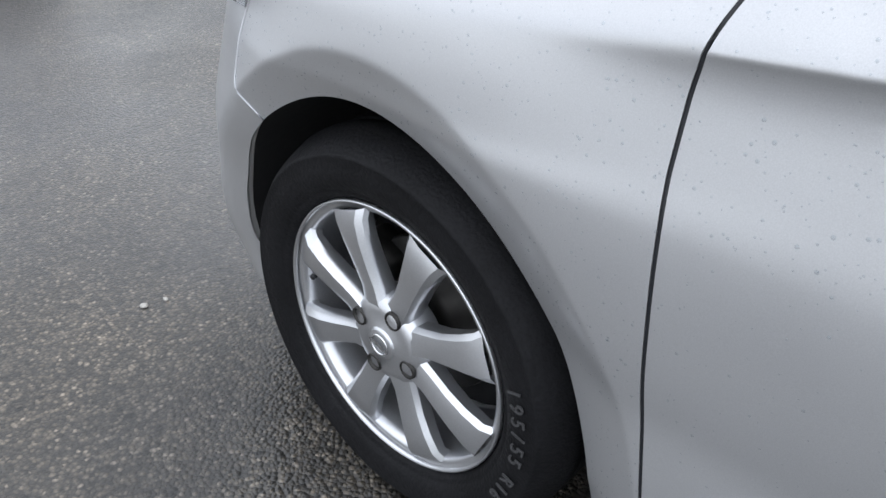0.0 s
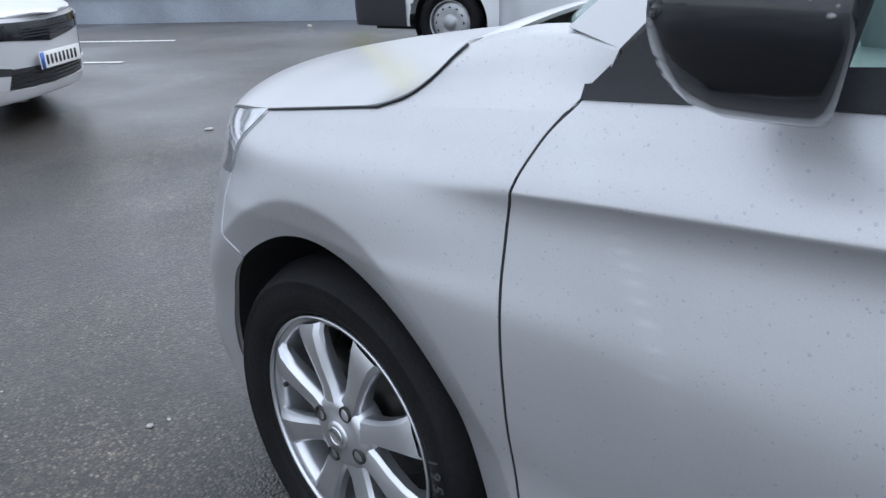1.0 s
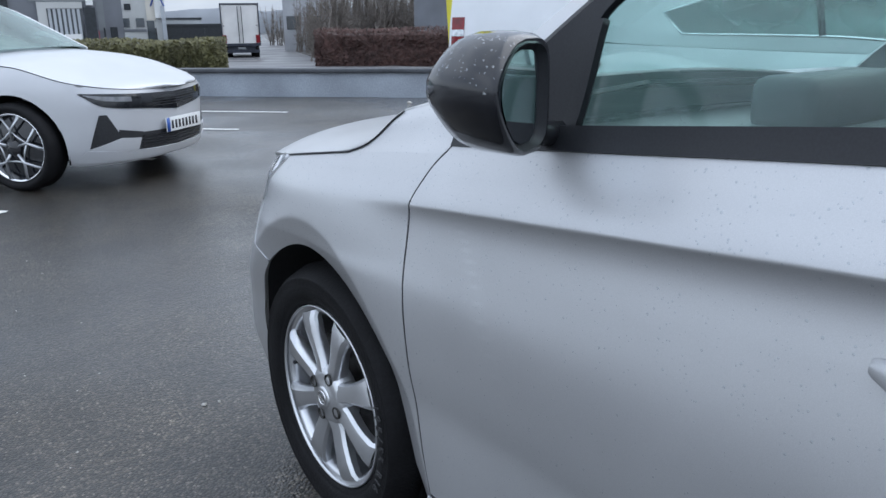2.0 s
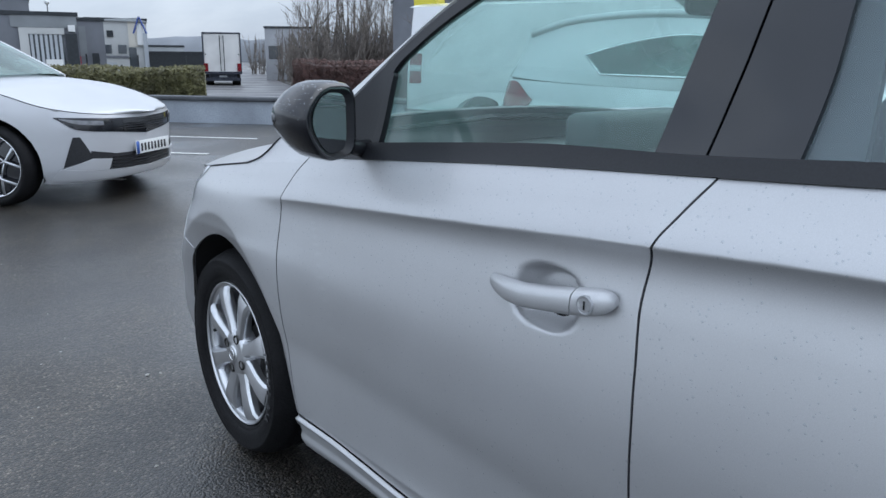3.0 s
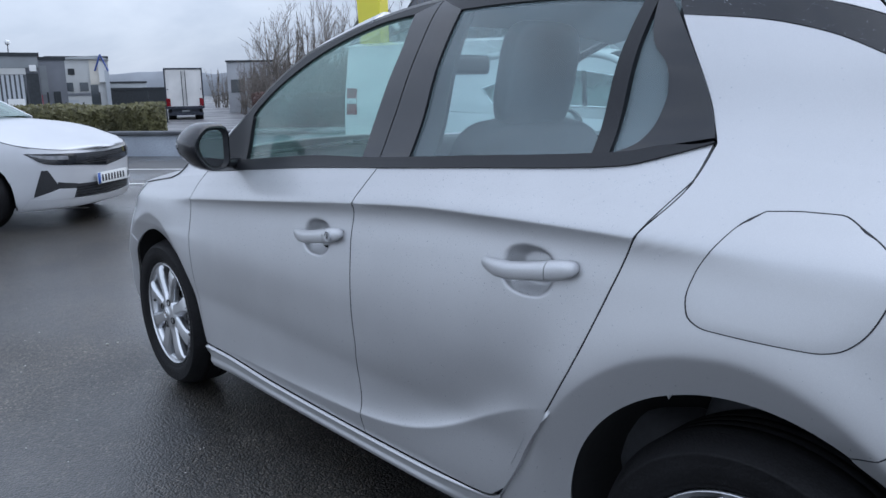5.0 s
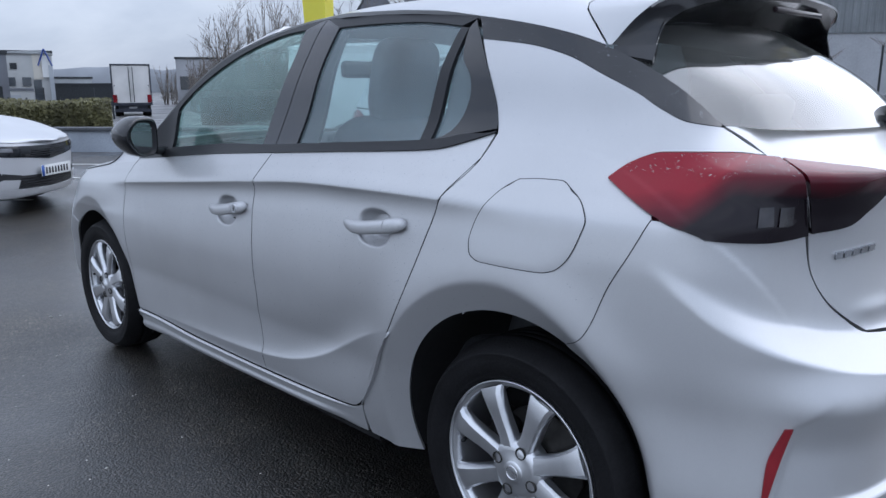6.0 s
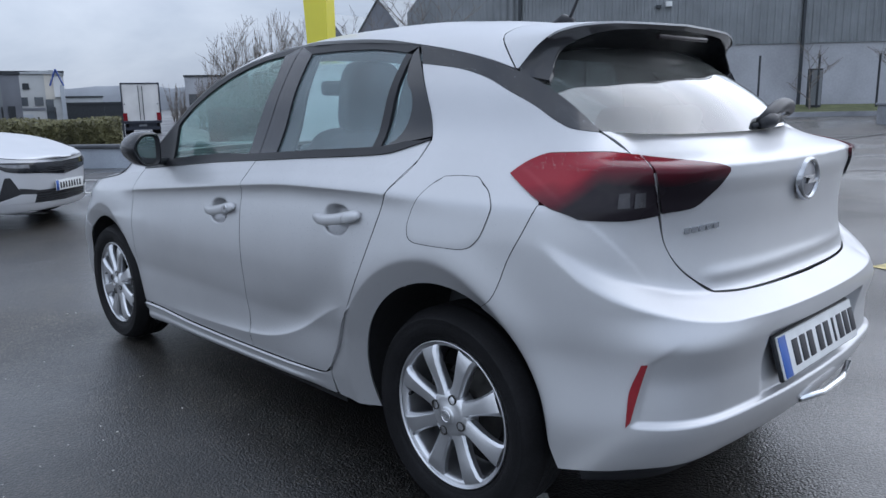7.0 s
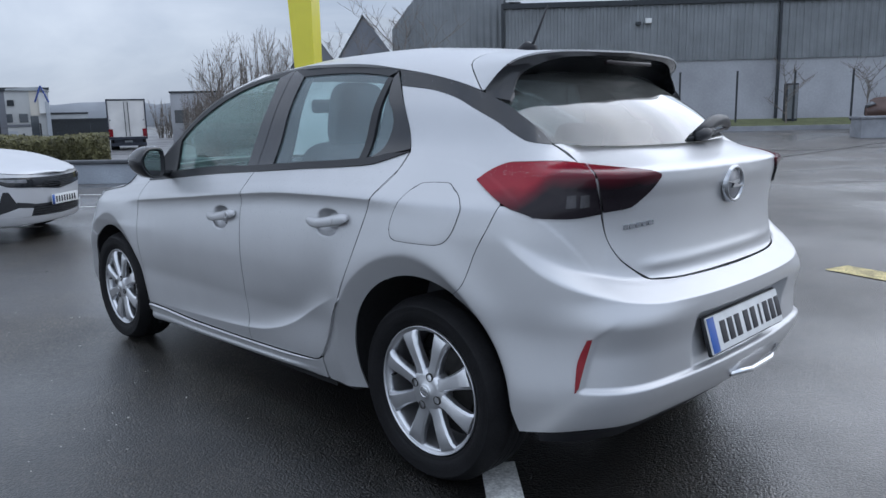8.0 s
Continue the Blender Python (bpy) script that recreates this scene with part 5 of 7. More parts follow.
def asphalt():
    """Worn wet asphalt: stone chips of mixed tone in dark binder, damp patches and fine tyre-polished stains."""
    mat = bpy.data.materials.new("wet_asphalt")
    mat.use_nodes = True
    n, l = mat.node_tree.nodes, mat.node_tree.links
    b = n["Principled BSDF"]
    tc = n.new("ShaderNodeTexCoord")

    def tex(kind, scale, detail=4.0):
        t = n.new(kind)
        t.inputs["Scale"].default_value = scale
        if kind == "ShaderNodeTexNoise":
            t.inputs["Detail"].default_value = detail
        l.new(tc.outputs["Object"], t.inputs["Vector"])
        return t

    def ramp(src, *stops):
        r = n.new("ShaderNodeValToRGB")
        while len(r.color_ramp.elements) < len(stops):
            r.color_ramp.elements.new(.5)
        for e, (p, c) in zip(r.color_ramp.elements, stops):
            e.position, e.color = p, (*c, 1)
        l.new(src, r.inputs["Fac"])
        return r.outputs["Color"]

    def mult(a, c):
        m = n.new("ShaderNodeMixRGB")
        m.blend_type, m.inputs[0].default_value = "MULTIPLY", 1.0
        l.new(a, m.inputs[1])
        l.new(c, m.inputs[2])
        return m.outputs["Color"]

    chips = tex("ShaderNodeTexVoronoi", 130)
    sep = n.new("ShaderNodeSeparateColor")
    l.new(chips.outputs["Color"], sep.inputs[0])
    tone = ramp(sep.outputs[0], (0.0, (.019, .018, .0165)), (.45, (.046, .0425, .038)), (.75, (.086, .077, .066)), (.95, (.15, .135, .115)), (1.0, (.26, .235, .21)))
    gaps = ramp(chips.outputs["Distance"], (.25, (1, 1, 1)), (.75, (.35, .35, .35)))
    stains = ramp(tex("ShaderNodeTexNoise", .8, 6).outputs["Fac"], (.3, (.50, .50, .51)), (.5, (.88, .85, .80)), (.7, (1.30, 1.23, 1.13)))
    patch = ramp(tex("ShaderNodeTexNoise", 9, 5).outputs["Fac"], (.3, (.78, .78, .78)), (.7, (1.2, 1.2, 1.2)))
    damp = ramp(tex("ShaderNodeTexNoise", 2.6, 7).outputs["Fac"], (.36, (.70, .70, .72)), (.52, (1.0, .98, .95)), (.66, (1.22, 1.18, 1.12)))
    pits = tex("ShaderNodeTexVoronoi", 38)
    pick = n.new("ShaderNodeSeparateColor")
    l.new(pits.outputs["Color"], pick.inputs[0])
    near = ramp(pits.outputs["Distance"], (.22, (1, 1, 1)), (.42, (0, 0, 0)))
    few = ramp(pick.outputs[1], (.05, (1, 1, 1)), (.09, (0, 0, 0)))
    hole = n.new("ShaderNodeInvert")
    l.new(mult(near, few), hole.inputs["Color"])
    tone = mult(tone, hole.outputs["Color"])
    # the ground's colour darkens unevenly from before the car to beside and behind it
    place, edge, wob = n.new("ShaderNodeSeparateXYZ"), n.new("ShaderNodeMapRange"), n.new("ShaderNodeMath")
    l.new(tc.outputs["Object"], place.inputs[0])
    wob.operation, wob.inputs[1].default_value = "MULTIPLY_ADD", 2.4
    l.new(tex("ShaderNodeTexNoise", .55, 5).outputs["Fac"], wob.inputs[0])
    l.new(place.outputs["Y"], wob.inputs[2])
    edge.interpolation_type = "SMOOTHSTEP"
    edge.inputs["From Min"].default_value, edge.inputs["From Max"].default_value = -1.0, 1.6
    edge.inputs["To Min"].default_value, edge.inputs["To Max"].default_value = .38, .88
    l.new(wob.outputs[0], edge.inputs["Value"])
    l.new(mult(mult(mult(mult(mult(tone, gaps), stains), patch), damp), edge.outputs[0]), b.inputs["Base Color"])
    rough = n.new("ShaderNodeMapRange")
    rough.inputs["From Min"].default_value, rough.inputs["From Max"].default_value = .35, .65
    rough.inputs["To Min"].default_value, rough.inputs["To Max"].default_value = .36, .60
    l.new(tex("ShaderNodeTexNoise", .45, 5).outputs["Fac"], rough.inputs["Value"])
    l.new(rough.outputs[0], b.inputs["Roughness"])
    film = n.new("ShaderNodeMapRange")
    film.inputs["From Min"].default_value, film.inputs["From Max"].default_value = .36, .6
    film.inputs["To Min"].default_value, film.inputs["To Max"].default_value = 1.0, .4
    l.new(tex("ShaderNodeTexNoise", .45, 5).outputs["Fac"], film.inputs["Value"])
    l.new(film.outputs[0], b.inputs["Coat Weight"])
    b.inputs["Coat Roughness"].default_value = .17
    bump = n.new("ShaderNodeBump")
    bump.inputs["Strength"].default_value, bump.inputs["Distance"].default_value = .7, .006
    add = n.new("ShaderNodeMath")
    add.operation = "SUBTRACT"
    l.new(tex("ShaderNodeTexNoise", 60, 5).outputs["Fac"], add.inputs[0])
    l.new(chips.outputs["Distance"], add.inputs[1])
    l.new(add.outputs[0], bump.inputs["Height"])
    l.new(bump.outputs["Normal"], b.inputs["Normal"])
    # the water film follows the larger stones
    skin_bump = n.new("ShaderNodeBump")
    skin_bump.inputs["Strength"].default_value, skin_bump.inputs["Distance"].default_value = .28, .004
    l.new(add.outputs[0], skin_bump.inputs["Height"])
    l.new(skin_bump.outputs["Normal"], b.inputs["Coat Normal"])
    return mat


ASPHALT = asphalt()
ROAD = material("wet_road", (.10, .10, .105), .5, 0, grain=.3, grain_scale=60, stain=.2, stain_scale=.4, wet=.2, wet_scale=.3)
LINE = material("worn_white_line", (.62, .62, .60), .6, 0, grain=.35, grain_scale=90, stain=.25, stain_scale=14)
YELLOW_LINE = material("worn_yellow_line", (.40, .33, .14), .6, 0, grain=.5, grain_scale=70, stain=.6, stain_scale=7)
xs = [-400, -150, -60, -30, -15] + [-10 + .8 * k for k in range(71)] + [50, 70, 110, 200, 500, 1500]
ys = [-400, -150, -60, -30, -15] + [-10 + .8 * k for k in range(91)] + [70, 100, 150, 300, 600, 1500]
gv = [(x, y, height(x, y)) for x in xs for y in ys]
gf = [(i * len(ys) + j, (i + 1) * len(ys) + j, (i + 1) * len(ys) + j + 1, i * len(ys) + j + 1) for i in range(len(xs) - 1) for j in range(len(ys) - 1)]
tagged(obj("ground", gv, gf, ASPHALT), "wet dark asphalt yard and verges", "ground", kind="structure")


def draped(name, a, b, width, mat, label, category="road marking", lift_z=.006, steps=2, group=""):
    """A flat strip on the ground from a to b."""
    a, b = Vector((*a, 0)), Vector((*b, 0))
    d = (b - a).normalized()
    n = Vector((-d.y, d.x, 0)) * width / 2
    verts, faces = [], []
    for i in range(steps + 1):
        p = a.lerp(b, i / steps)
        for q in (p + n, p - n):
            verts.append((q.x, q.y, height(q.x, q.y) + lift_z))
    # a thin edge down to the ground, as paint has
    faces = [(2 * i, 2 * i + 1, 2 * i + 3, 2 * i + 2) for i in range(steps)]
    return tagged(obj(name, verts, faces, mat, smooth=False), label, category, group, "structure")


for v, u1 in ((7.86, -4.18), (6.05, -4.02), (4.02, -3.85), (2.0, -3.68)):
    draped("parking_line", site(u1 - 4.8, v).xy, site(u1, v).xy, .09, LINE, "thin worn white parking bay line", group="parking bay lines")
draped("parking_line", (-.54, -2.64), (-1.75, -3.92), .125, LINE, "worn white parking line on wet asphalt", group="parking bay lines")
TAR = material("tar_seam", (.016, .016, .017), .4, 0, grain=.3, grain_scale=60)
for a, b, w in (((18.9, 4.1), (24.0, 0.2), .10), ((10.9, .25), (13.2, -2.4), .07), ((12.7, 1.5), (14.9, .6), .05), ((16.0, 3.2), (23.5, 2.6), .12)):
    draped("tar_seam", a, b, w, TAR, "dark sealed crack in the asphalt", "crack", .012, 12, "tar seams")
draped("yellow_marking", (3.79, -2.39), (3.22, -4.3), .28, YELLOW_LINE, "faded yellow marking on wet asphalt")
road_pts = [(9.0, 18.5), (11.5, 26.5), (17.0, 41.5), (26.5, 64.0), (48, 112)]
rv, rf = [], []
for i, (x, y) in enumerate(road_pts):
    d = Vector((road_pts[min(i + 1, 4)][0] - road_pts[max(i - 1, 0)][0], road_pts[min(i + 1, 4)][1] - road_pts[max(i - 1, 0)][1])).normalized()
    for w in (-4.0, 0, 4.2):
        px, py = x + d.y * w, y - d.x * w
        rv.append((px, py, height(px, py) + .015))
rf = [(i * 3 + j, i * 3 + j + 1, i * 3 + j + 4, i * 3 + j + 3) for i in range(4) for j in range(2)]
tagged(obj("road", rv, rf, ROAD, smooth=False), "wet grey public road running away", "road", kind="structure")

# small litter and pebbles on the asphalt
PEBBLE = material("pale_stone", (.45, .43, .40), .7, 0, grain=.3, grain_scale=80)
random.seed(3)


def pebble(x, y, size, label="small pale stone chip on wet asphalt"):
    bm = bmesh.new()
    bmesh.ops.create_icosphere(bm, subdivisions=1, radius=1)
    for v in bm.verts:
        v.co = Vector((v.co.x * size * random.uniform(.7, 1.3), v.co.y * size * random.uniform(.5, .9), v.co.z * size * random.uniform(.25, .45)))
    bmesh.ops.rotate(bm, matrix=Matrix.Rotation(random.uniform(0, 6), 3, "Z"), verts=bm.verts)
    ob = part("stone_chip", bm, PEBBLE)
    ob.location = (x, y, size * .2)
    return tagged(ob, label, "stone", "loose stone chips")


pebble(-.846, .73, .012)
pebble(-.80, .72, .008)
pebble(.913, 3.546, .03, "small pale paper scrap on wet asphalt")
pebble(5.136, 8.214, .06, "crumpled white paper scrap on wet asphalt")
for _ in range(70):
    x, y = random.uniform(-1.9, -.9), random.uniform(-1.8, 3.0)
    pebble(x, y, random.choice((.003, .004, .004, .005, .007)))

# ---- low rendered wall with a dark coping ----
RENDER = material("painted_render", (.30, .33, .37), .8, 0, grain=.12, grain_scale=40, stain=.22, stain_scale=1.1, bump=.3, bump_scale=60)
COPING = material("dark_coping", (.07, .075, .085), .6, 0, grain=.2, grain_scale=30, stain=.3, stain_scale=2)
low_wall = tagged(new("low_wall"), "low grey rendered boundary wall with dark coping", "wall", kind="structure")
low_wall.matrix_world = site_m
bm = bmesh.new()
box(bm, (-22, 10.2, -.3), (6.5, 10.42, .40), .01)
part("wall_body", bm, RENDER, low_wall)
bm = bmesh.new()
box(bm, (-22, 10.14, .40), (6.5, 10.48, .47), .015)
part("coping", bm, COPING, low_wall)

# ---- hedges ----
LEAF = material("hedge_leaf", (.11, .105, .045), .6, 0, grain=.35, grain_scale=6, stain=.35, stain_scale=1.2)
LEAF_BROWN = material("beech_leaf", (.075, .040, .034), .7, 0, grain=.35, grain_scale=6, stain=.35, stain_scale=1.5)


def hedge(name, a, b, depth, tall, mat, label, seed, count, leaf=.05):
    """Clipped hedge: a dark lumpy core under a coat of small leaves."""
    rnd = random.Random(seed)
    a, b = Vector((a[0], a[1], 0)), Vector((b[0], b[1], 0))
    L = (b - a).length
    d = (b - a).normalized()
    n = Vector((-d.y, d.x, 0))
    base = min(height(a.x, a.y), height(b.x, b.y)) - .05
    root = thing(name, label, "hedge")
    nx, nz = max(4, int(L / .3)), 6
    verts, faces = [], []
    ring = [(-.5, 0), (-.52, .5), (-.46, .93), (-.2, 1.0), (.2, 1.0), (.46, .93), (.52, .5), (.5, 0)]
    for i in range(nx + 1):
        p = a.lerp(b, i / nx)
        sc = 1 if 0 < i < nx else .6
        for w, h in ring:
            k = noise.noise(Vector((p.x * .8, p.y * .8, w * 3 + h * 2))) * .10
            q = p + n * (w * depth * sc * (.93 + k))
            verts.append((q.x, q.y, base + h * tall * (.93 + k)))
    m = len(ring)
    faces = [(i * m + j, i * m + j + 1, (i + 1) * m + j + 1, (i + 1) * m + j) for i in range(nx) for j in range(m - 1)]
    faces += [tuple(range(m)), tuple(range(nx * m + m - 1, nx * m - 1, -1))]
    obj("hedge_core", verts, faces, mat, root)
    lv, lf = [], []
    for _ in range(count):
        t = rnd.random()
        p = a.lerp(b, t)
        side = rnd.random()
        if side < .62:
            w, h = -.5 + rnd.uniform(-.03, .03), rnd.random()
        elif side < .92:
            w, h = rnd.uniform(-.5, .5), 1 + rnd.uniform(-.05, .05)
        else:
            w, h = .5, rnd.random()
            if rnd.random() < .5:
                p, w = (a if rnd.random() < .5 else b), rnd.uniform(-.5, .5)
        k = noise.noise(Vector((p.x * .8, p.y * .8, w * 3 + h * 2))) * .12
        c = p + n * (w * depth * (1 + k))
        c.z = base + h * tall * (1 + k)
        s = leaf * rnd.uniform(.6, 1.5)
        u = Vector((rnd.uniform(-1, 1), rnd.uniform(-1, 1), rnd.uniform(-1, 1))).normalized()
        w2 = u.orthogonal().normalized()
        o = len(lv)
        lv += [c - u * s, c + w2 * s * .6, c + u * s, c - w2 * s * .6]
        lf.append((o, o + 1, o + 2, o + 3))
    tagged(obj("leaves", lv, lf, mat, root, smooth=False), kind="stuff")
    return root


hedge("hedge", (1.2, 22.3), (7.15, 20.5), 1.3, .95, LEAF, "clipped green hedge behind the low wall", 5, 9000, .045)
hedge("hedge", (12.6, 25.2), (20.5, 20.5), 1.4, 1.35, LEAF_BROWN, "reddish-brown clipped winter hedge", 6, 9000, .05)

# ---- bare winter trees ----
BARK = material("grey_brown_bark", (.17, .15, .133), .9, 0, grain=.3, grain_scale=15, stain=.3, stain_scale=3)


def bare_tree(at, tall, seed, spread=.35, upright=.55, label="bare winter tree with fine twigs", depth=4):
    rnd = random.Random(seed)
    x, y = at
    root = thing("bare_tree", label, "tree", "bare winter trees", at=(x, y, height(x, y) - .1))
    pieces, twigs = [], []

    def grow(p, d, length, r, level):
        n = 4
        pts, rad = [p.copy()], [r]
        q = p.copy()
        for i in range(n):
            d = (d + Vector((rnd.uniform(-1, 1), rnd.uniform(-1, 1), rnd.uniform(-.3, .8))) * .13).normalized()
            q = q + d * length / n
            pts.append(q.copy())
            rad.append(max(r * (1 - .75 * (i + 1) / n), .008))
        (pieces if level < 2 else twigs).append(tube(pts, rad, 6 if level < 2 else 3, caps=False))
        if level >= depth:
            return
        for _ in range(rnd.randint(4, 6) if level else rnd.randint(7, 10)):
            t = rnd.uniform(.3, 1.0)
            k = min(int(t * n), n - 1)
            b = pts[k].lerp(pts[k + 1], t * n - k)
            side = Vector((rnd.uniform(-1, 1), rnd.uniform(-1, 1), 0)).normalized()
            nd = (d * upright + side * (1 - upright) * (1.2 + spread) + Vector((0, 0, .35))).normalized()
            grow(b, nd, length * rnd.uniform(.42, .62), max(rad[k] * .55, .012), level + 1)

    grow(Vector((0, 0, 0)), Vector((0, 0, 1)), tall * .62, tall * .016, 0)
    obj("trunk", *merge(*pieces), BARK, root)
    tagged(obj("crown", *merge(*twigs), BARK, root), kind="stuff")
    return root


trees = [(20.2, 37.4, 7.6, .62), (21.4, 37.8, 6.8, .62), (22.6, 36.2, 7.8, .66), (24.0, 36.6, 7.2, .66), (25.4, 35.2, 7.6, .6), (27.2, 34.4, 7.2, .6),
         (19.6, 36.0, 3.4, .4), (22.0, 34.6, 3.2, .4), (25.0, 33.0, 3.0, .4), (27.4, 31.5, 3.4, .4)]
for i, (x, y, tall, up) in enumerate(trees):
    bare_tree((x + (1.2 if tall > 4 else 0), y + 3, ), tall, 20 + i, upright=up, depth=3)
bare_tree(site(-2.5, 31.5).xy, 7.5, 61, upright=.5, depth=3)
bare_tree(site(-5.5, 33.0).xy, 6.0, 62, upright=.5, depth=3)
for i, u in enumerate((14.0, 17.4, 20.8)):
    bare_tree(site(u, 28.6).xy, 3.4, 70 + i, upright=.45, depth=2, label="thin bare sapling beside the fence")



def thicket(a, b, tall, seed, count, label):
    """A bank of close bare stems with fine brush between them."""
    rnd = random.Random(seed)
    a, b = Vector((*a, 0)), Vector((*b, 0))
    root = thing("bare_thicket", label, "shrubs", at=(a.x, a.y, height(a.x, a.y)))
    stems, brush = [], []
    L = b - a
    n = Vector((-L.y, L.x, 0)).normalized()
    for k in range(count):
        p = L * rnd.random() + n * rnd.uniform(-1.2, 1.2)
        h = tall * rnd.uniform(.6, 1.1) * (.75 + .35 * noise.noise(Vector((p.x * .5, p.y * .5, seed))))
        d = Vector((rnd.gauss(0, .10), rnd.gauss(0, .10), 1)).normalized()
        pts = [p + d * h * t + Vector((rnd.gauss(0, .05), rnd.gauss(0, .05), 0)) * t for t in (0, .3, .6, 1)]
        stems.append(tube(pts, [.055, .045, .032, .014], 4, caps=False))
        for _ in range(30):
            t = rnd.uniform(.08, .95)
            q = p + d * h * t
            e = Vector((rnd.uniform(-1, 1), rnd.uniform(-1, 1), rnd.uniform(.2, 1.3))).normalized() * rnd.uniform(.3, .8) * (1.25 - t)
            brush.append(tube([q, q + e * .5 + Vector((0, 0, .03)), q + e], [.022, .018, .012], 3, caps=False))
    tagged(obj("thicket_wood", *merge(*stems), BARK, root), kind="stuff")
    tagged(obj("crown", *merge(*brush), BARK, root), kind="stuff")


thicket((25.2, 49.3), (33.0, 43.6), 5.2, 91, 250, "low thicket of bare brown shrubs beside the road")
thicket((26.0, 49.2), (33.0, 43.8), 10.2, 92, 110, "row of tall bare upright saplings in winter")
thicket((39.5, 87.5), (48.0, 83.5), 6.0, 93, 70, "far bare shrubs along the road")

thicket((30.5, 62.5), (42.5, 55.5), 6.8, 94, 170, "dense brown bare trees behind the road")

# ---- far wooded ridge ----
# distance haze is mixed into this pale bluish grey
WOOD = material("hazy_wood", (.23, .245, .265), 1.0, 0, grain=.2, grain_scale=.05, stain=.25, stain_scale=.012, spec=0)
random.seed(8)
wv, wf = [], []
n = 240
for i in range(n + 1):
    a = radians(-40 + 170 * i / n)
    r = 320
    x, y = r * math.sin(a), r * math.cos(a)
    top = 8.5 + 3.0 * noise.noise(Vector((a * 6, 0, 0))) + 1.3 * noise.noise(Vector((a * 60, 3, 0))) + random.uniform(-.4, .4)
    wv += [(x, y, -4), (x, y, top * .6), (x * 1.01, y * 1.01, top)]
wf = [(i * 3 + j, (i + 1) * 3 + j, (i + 1) * 3 + j + 1, i * 3 + j + 1) for i in range(n) for j in range(2)]
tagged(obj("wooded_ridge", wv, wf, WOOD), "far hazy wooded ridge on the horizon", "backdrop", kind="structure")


# ---- buildings ----
CLAD = material("dark_cladding", (.20, .215, .225), .55, .1, stain=.15, stain_scale=.8)
CLAD_LIGHT = material("light_cladding", (.42, .45, .48), .6, 0, stain=.12, stain_scale=.6)
BLOCK = material("painted_block", (.36, .37, .39), .85, 0, grain=.06, grain_scale=10, stain=.16, stain_scale=.5)
ROOF_SHEET = material("roof_sheet", (.38, .40, .41), .6, .2, stain=.2, stain_scale=.6)
STEEL = material("painted_steel", (.035, .04, .045), .5, .3, stain=.2, stain_scale=8)
WINDOW = material("far_window", (.05, .06, .07), .1, 0, coat=1.0, stain=.3, stain_scale=.7)
GREY_WALL = material("grey_render_wall", (.17, .18, .20), .8, 0, stain=.15, stain_scale=.7)
CREAM = material("cream_board", (.60, .57, .50), .6, 0, stain=.08, stain_scale=.6)
PALE_WALL = material("pale_wall", (.50, .51, .50), .8, 0, stain=.12, stain_scale=.5)
BLUE = material("blue_sheet", (.035, .07, .26), .5)
RED_PAINT = material("red_paint", (.35, .03, .05), .5)
GRASS = material("verge_grass", (.075, .085, .035), .9, 0, grain=.4, grain_scale=20, stain=.3, stain_scale=2)
CONCRETE = material("concrete", (.26, .27, .29), .85, 0, grain=.15, grain_scale=30, stain=.2, stain_scale=2)


def slab(name, lo, hi, mat, parent, label="", bevel=.0):
    bm = bmesh.new()
    box(bm, lo, hi, bevel)
    return part(name, bm, mat, parent, label, smooth=False)


# warehouse: block plinth, ribbed sheet above, gutter, gable end
ware = thing("warehouse", "large grey warehouse of ribbed sheet over painted blockwork", "building", turn=SITE)
VW = 33.4
slab("block_wall", (2.3, VW, -.4), (60, VW + .3, 3.62), BLOCK, ware, "pale painted block wall")
verts, faces = [], []
pitch, u0 = .34, 2.3
nr = int((60 - u0) / pitch)
prof = ((0, 0), (.10, 0), (.14, -.05), (.24, -.05), (.28, 0))
for i in range(nr):
    for du, dv in prof:
        verts += [(u0 + i * pitch + du, VW - .06 + dv, 3.55), (u0 + i * pitch + du, VW - .06 + dv, 6.20)]
faces = [(2 * i, 2 * i + 2, 2 * i + 3, 2 * i + 1) for i in range(nr * 5 - 1)]
obj("ribbed_sheet", verts, faces, CLAD, ware, "dark ribbed metal sheet", smooth=False)
slab("gutter", (2.1, VW - .22, 6.18), (60, VW + .05, 6.42), STEEL, ware)
obj("warehouse_roof", [(2.3, VW - .1, 6.5), (60, VW - .1, 6.5), (60, VW + 9, 8.6), (2.3, VW + 9, 8.6)], [(0, 1, 2, 3)], ROOF_SHEET, ware, smooth=False)
for u in (2.08, 15.2, 27.5):
    slab("downpipe", (u, VW - .24, .2), (u + .12, VW - .12, 6.4), STEEL, ware)
slab("wall_light", (8.95, VW - .35, 5.33), (9.22, VW - .1, 5.55), PLATE_WHITE, ware, "small white wall lamp")
slab("lamp_bracket", (8.50, VW - .3, 5.26), (8.74, VW - .1, 5.40), STEEL, ware)
# gable end of the neighbouring bay
gab = thing("gable_shed", "dark ribbed metal gable-ended shed", "building", turn=SITE)
verts, faces = [], []
nr = int((3.1 + 3.4) / .34)
for i in range(nr * 4 + 1):
    u = -3.4 + i * .085
    h = 5.5 + (u + 3.4) * 1.25
    dv = -.05 if i % 4 in (1, 2) else 0
    verts += [(u, VW + 1.0 + dv, -.4), (u, VW + 1.0 + dv, min(h, 9.5))]
faces = [(2 * i, 2 * i + 2, 2 * i + 3, 2 * i + 1) for i in range(nr * 4)]
obj("ribbed_wall", verts, faces, CLAD, gab, smooth=False)
slab("rear_wall", (-3.4, VW + 1.1, -.4), (3.1, VW + 1.3, 5.5), CLAD, gab)
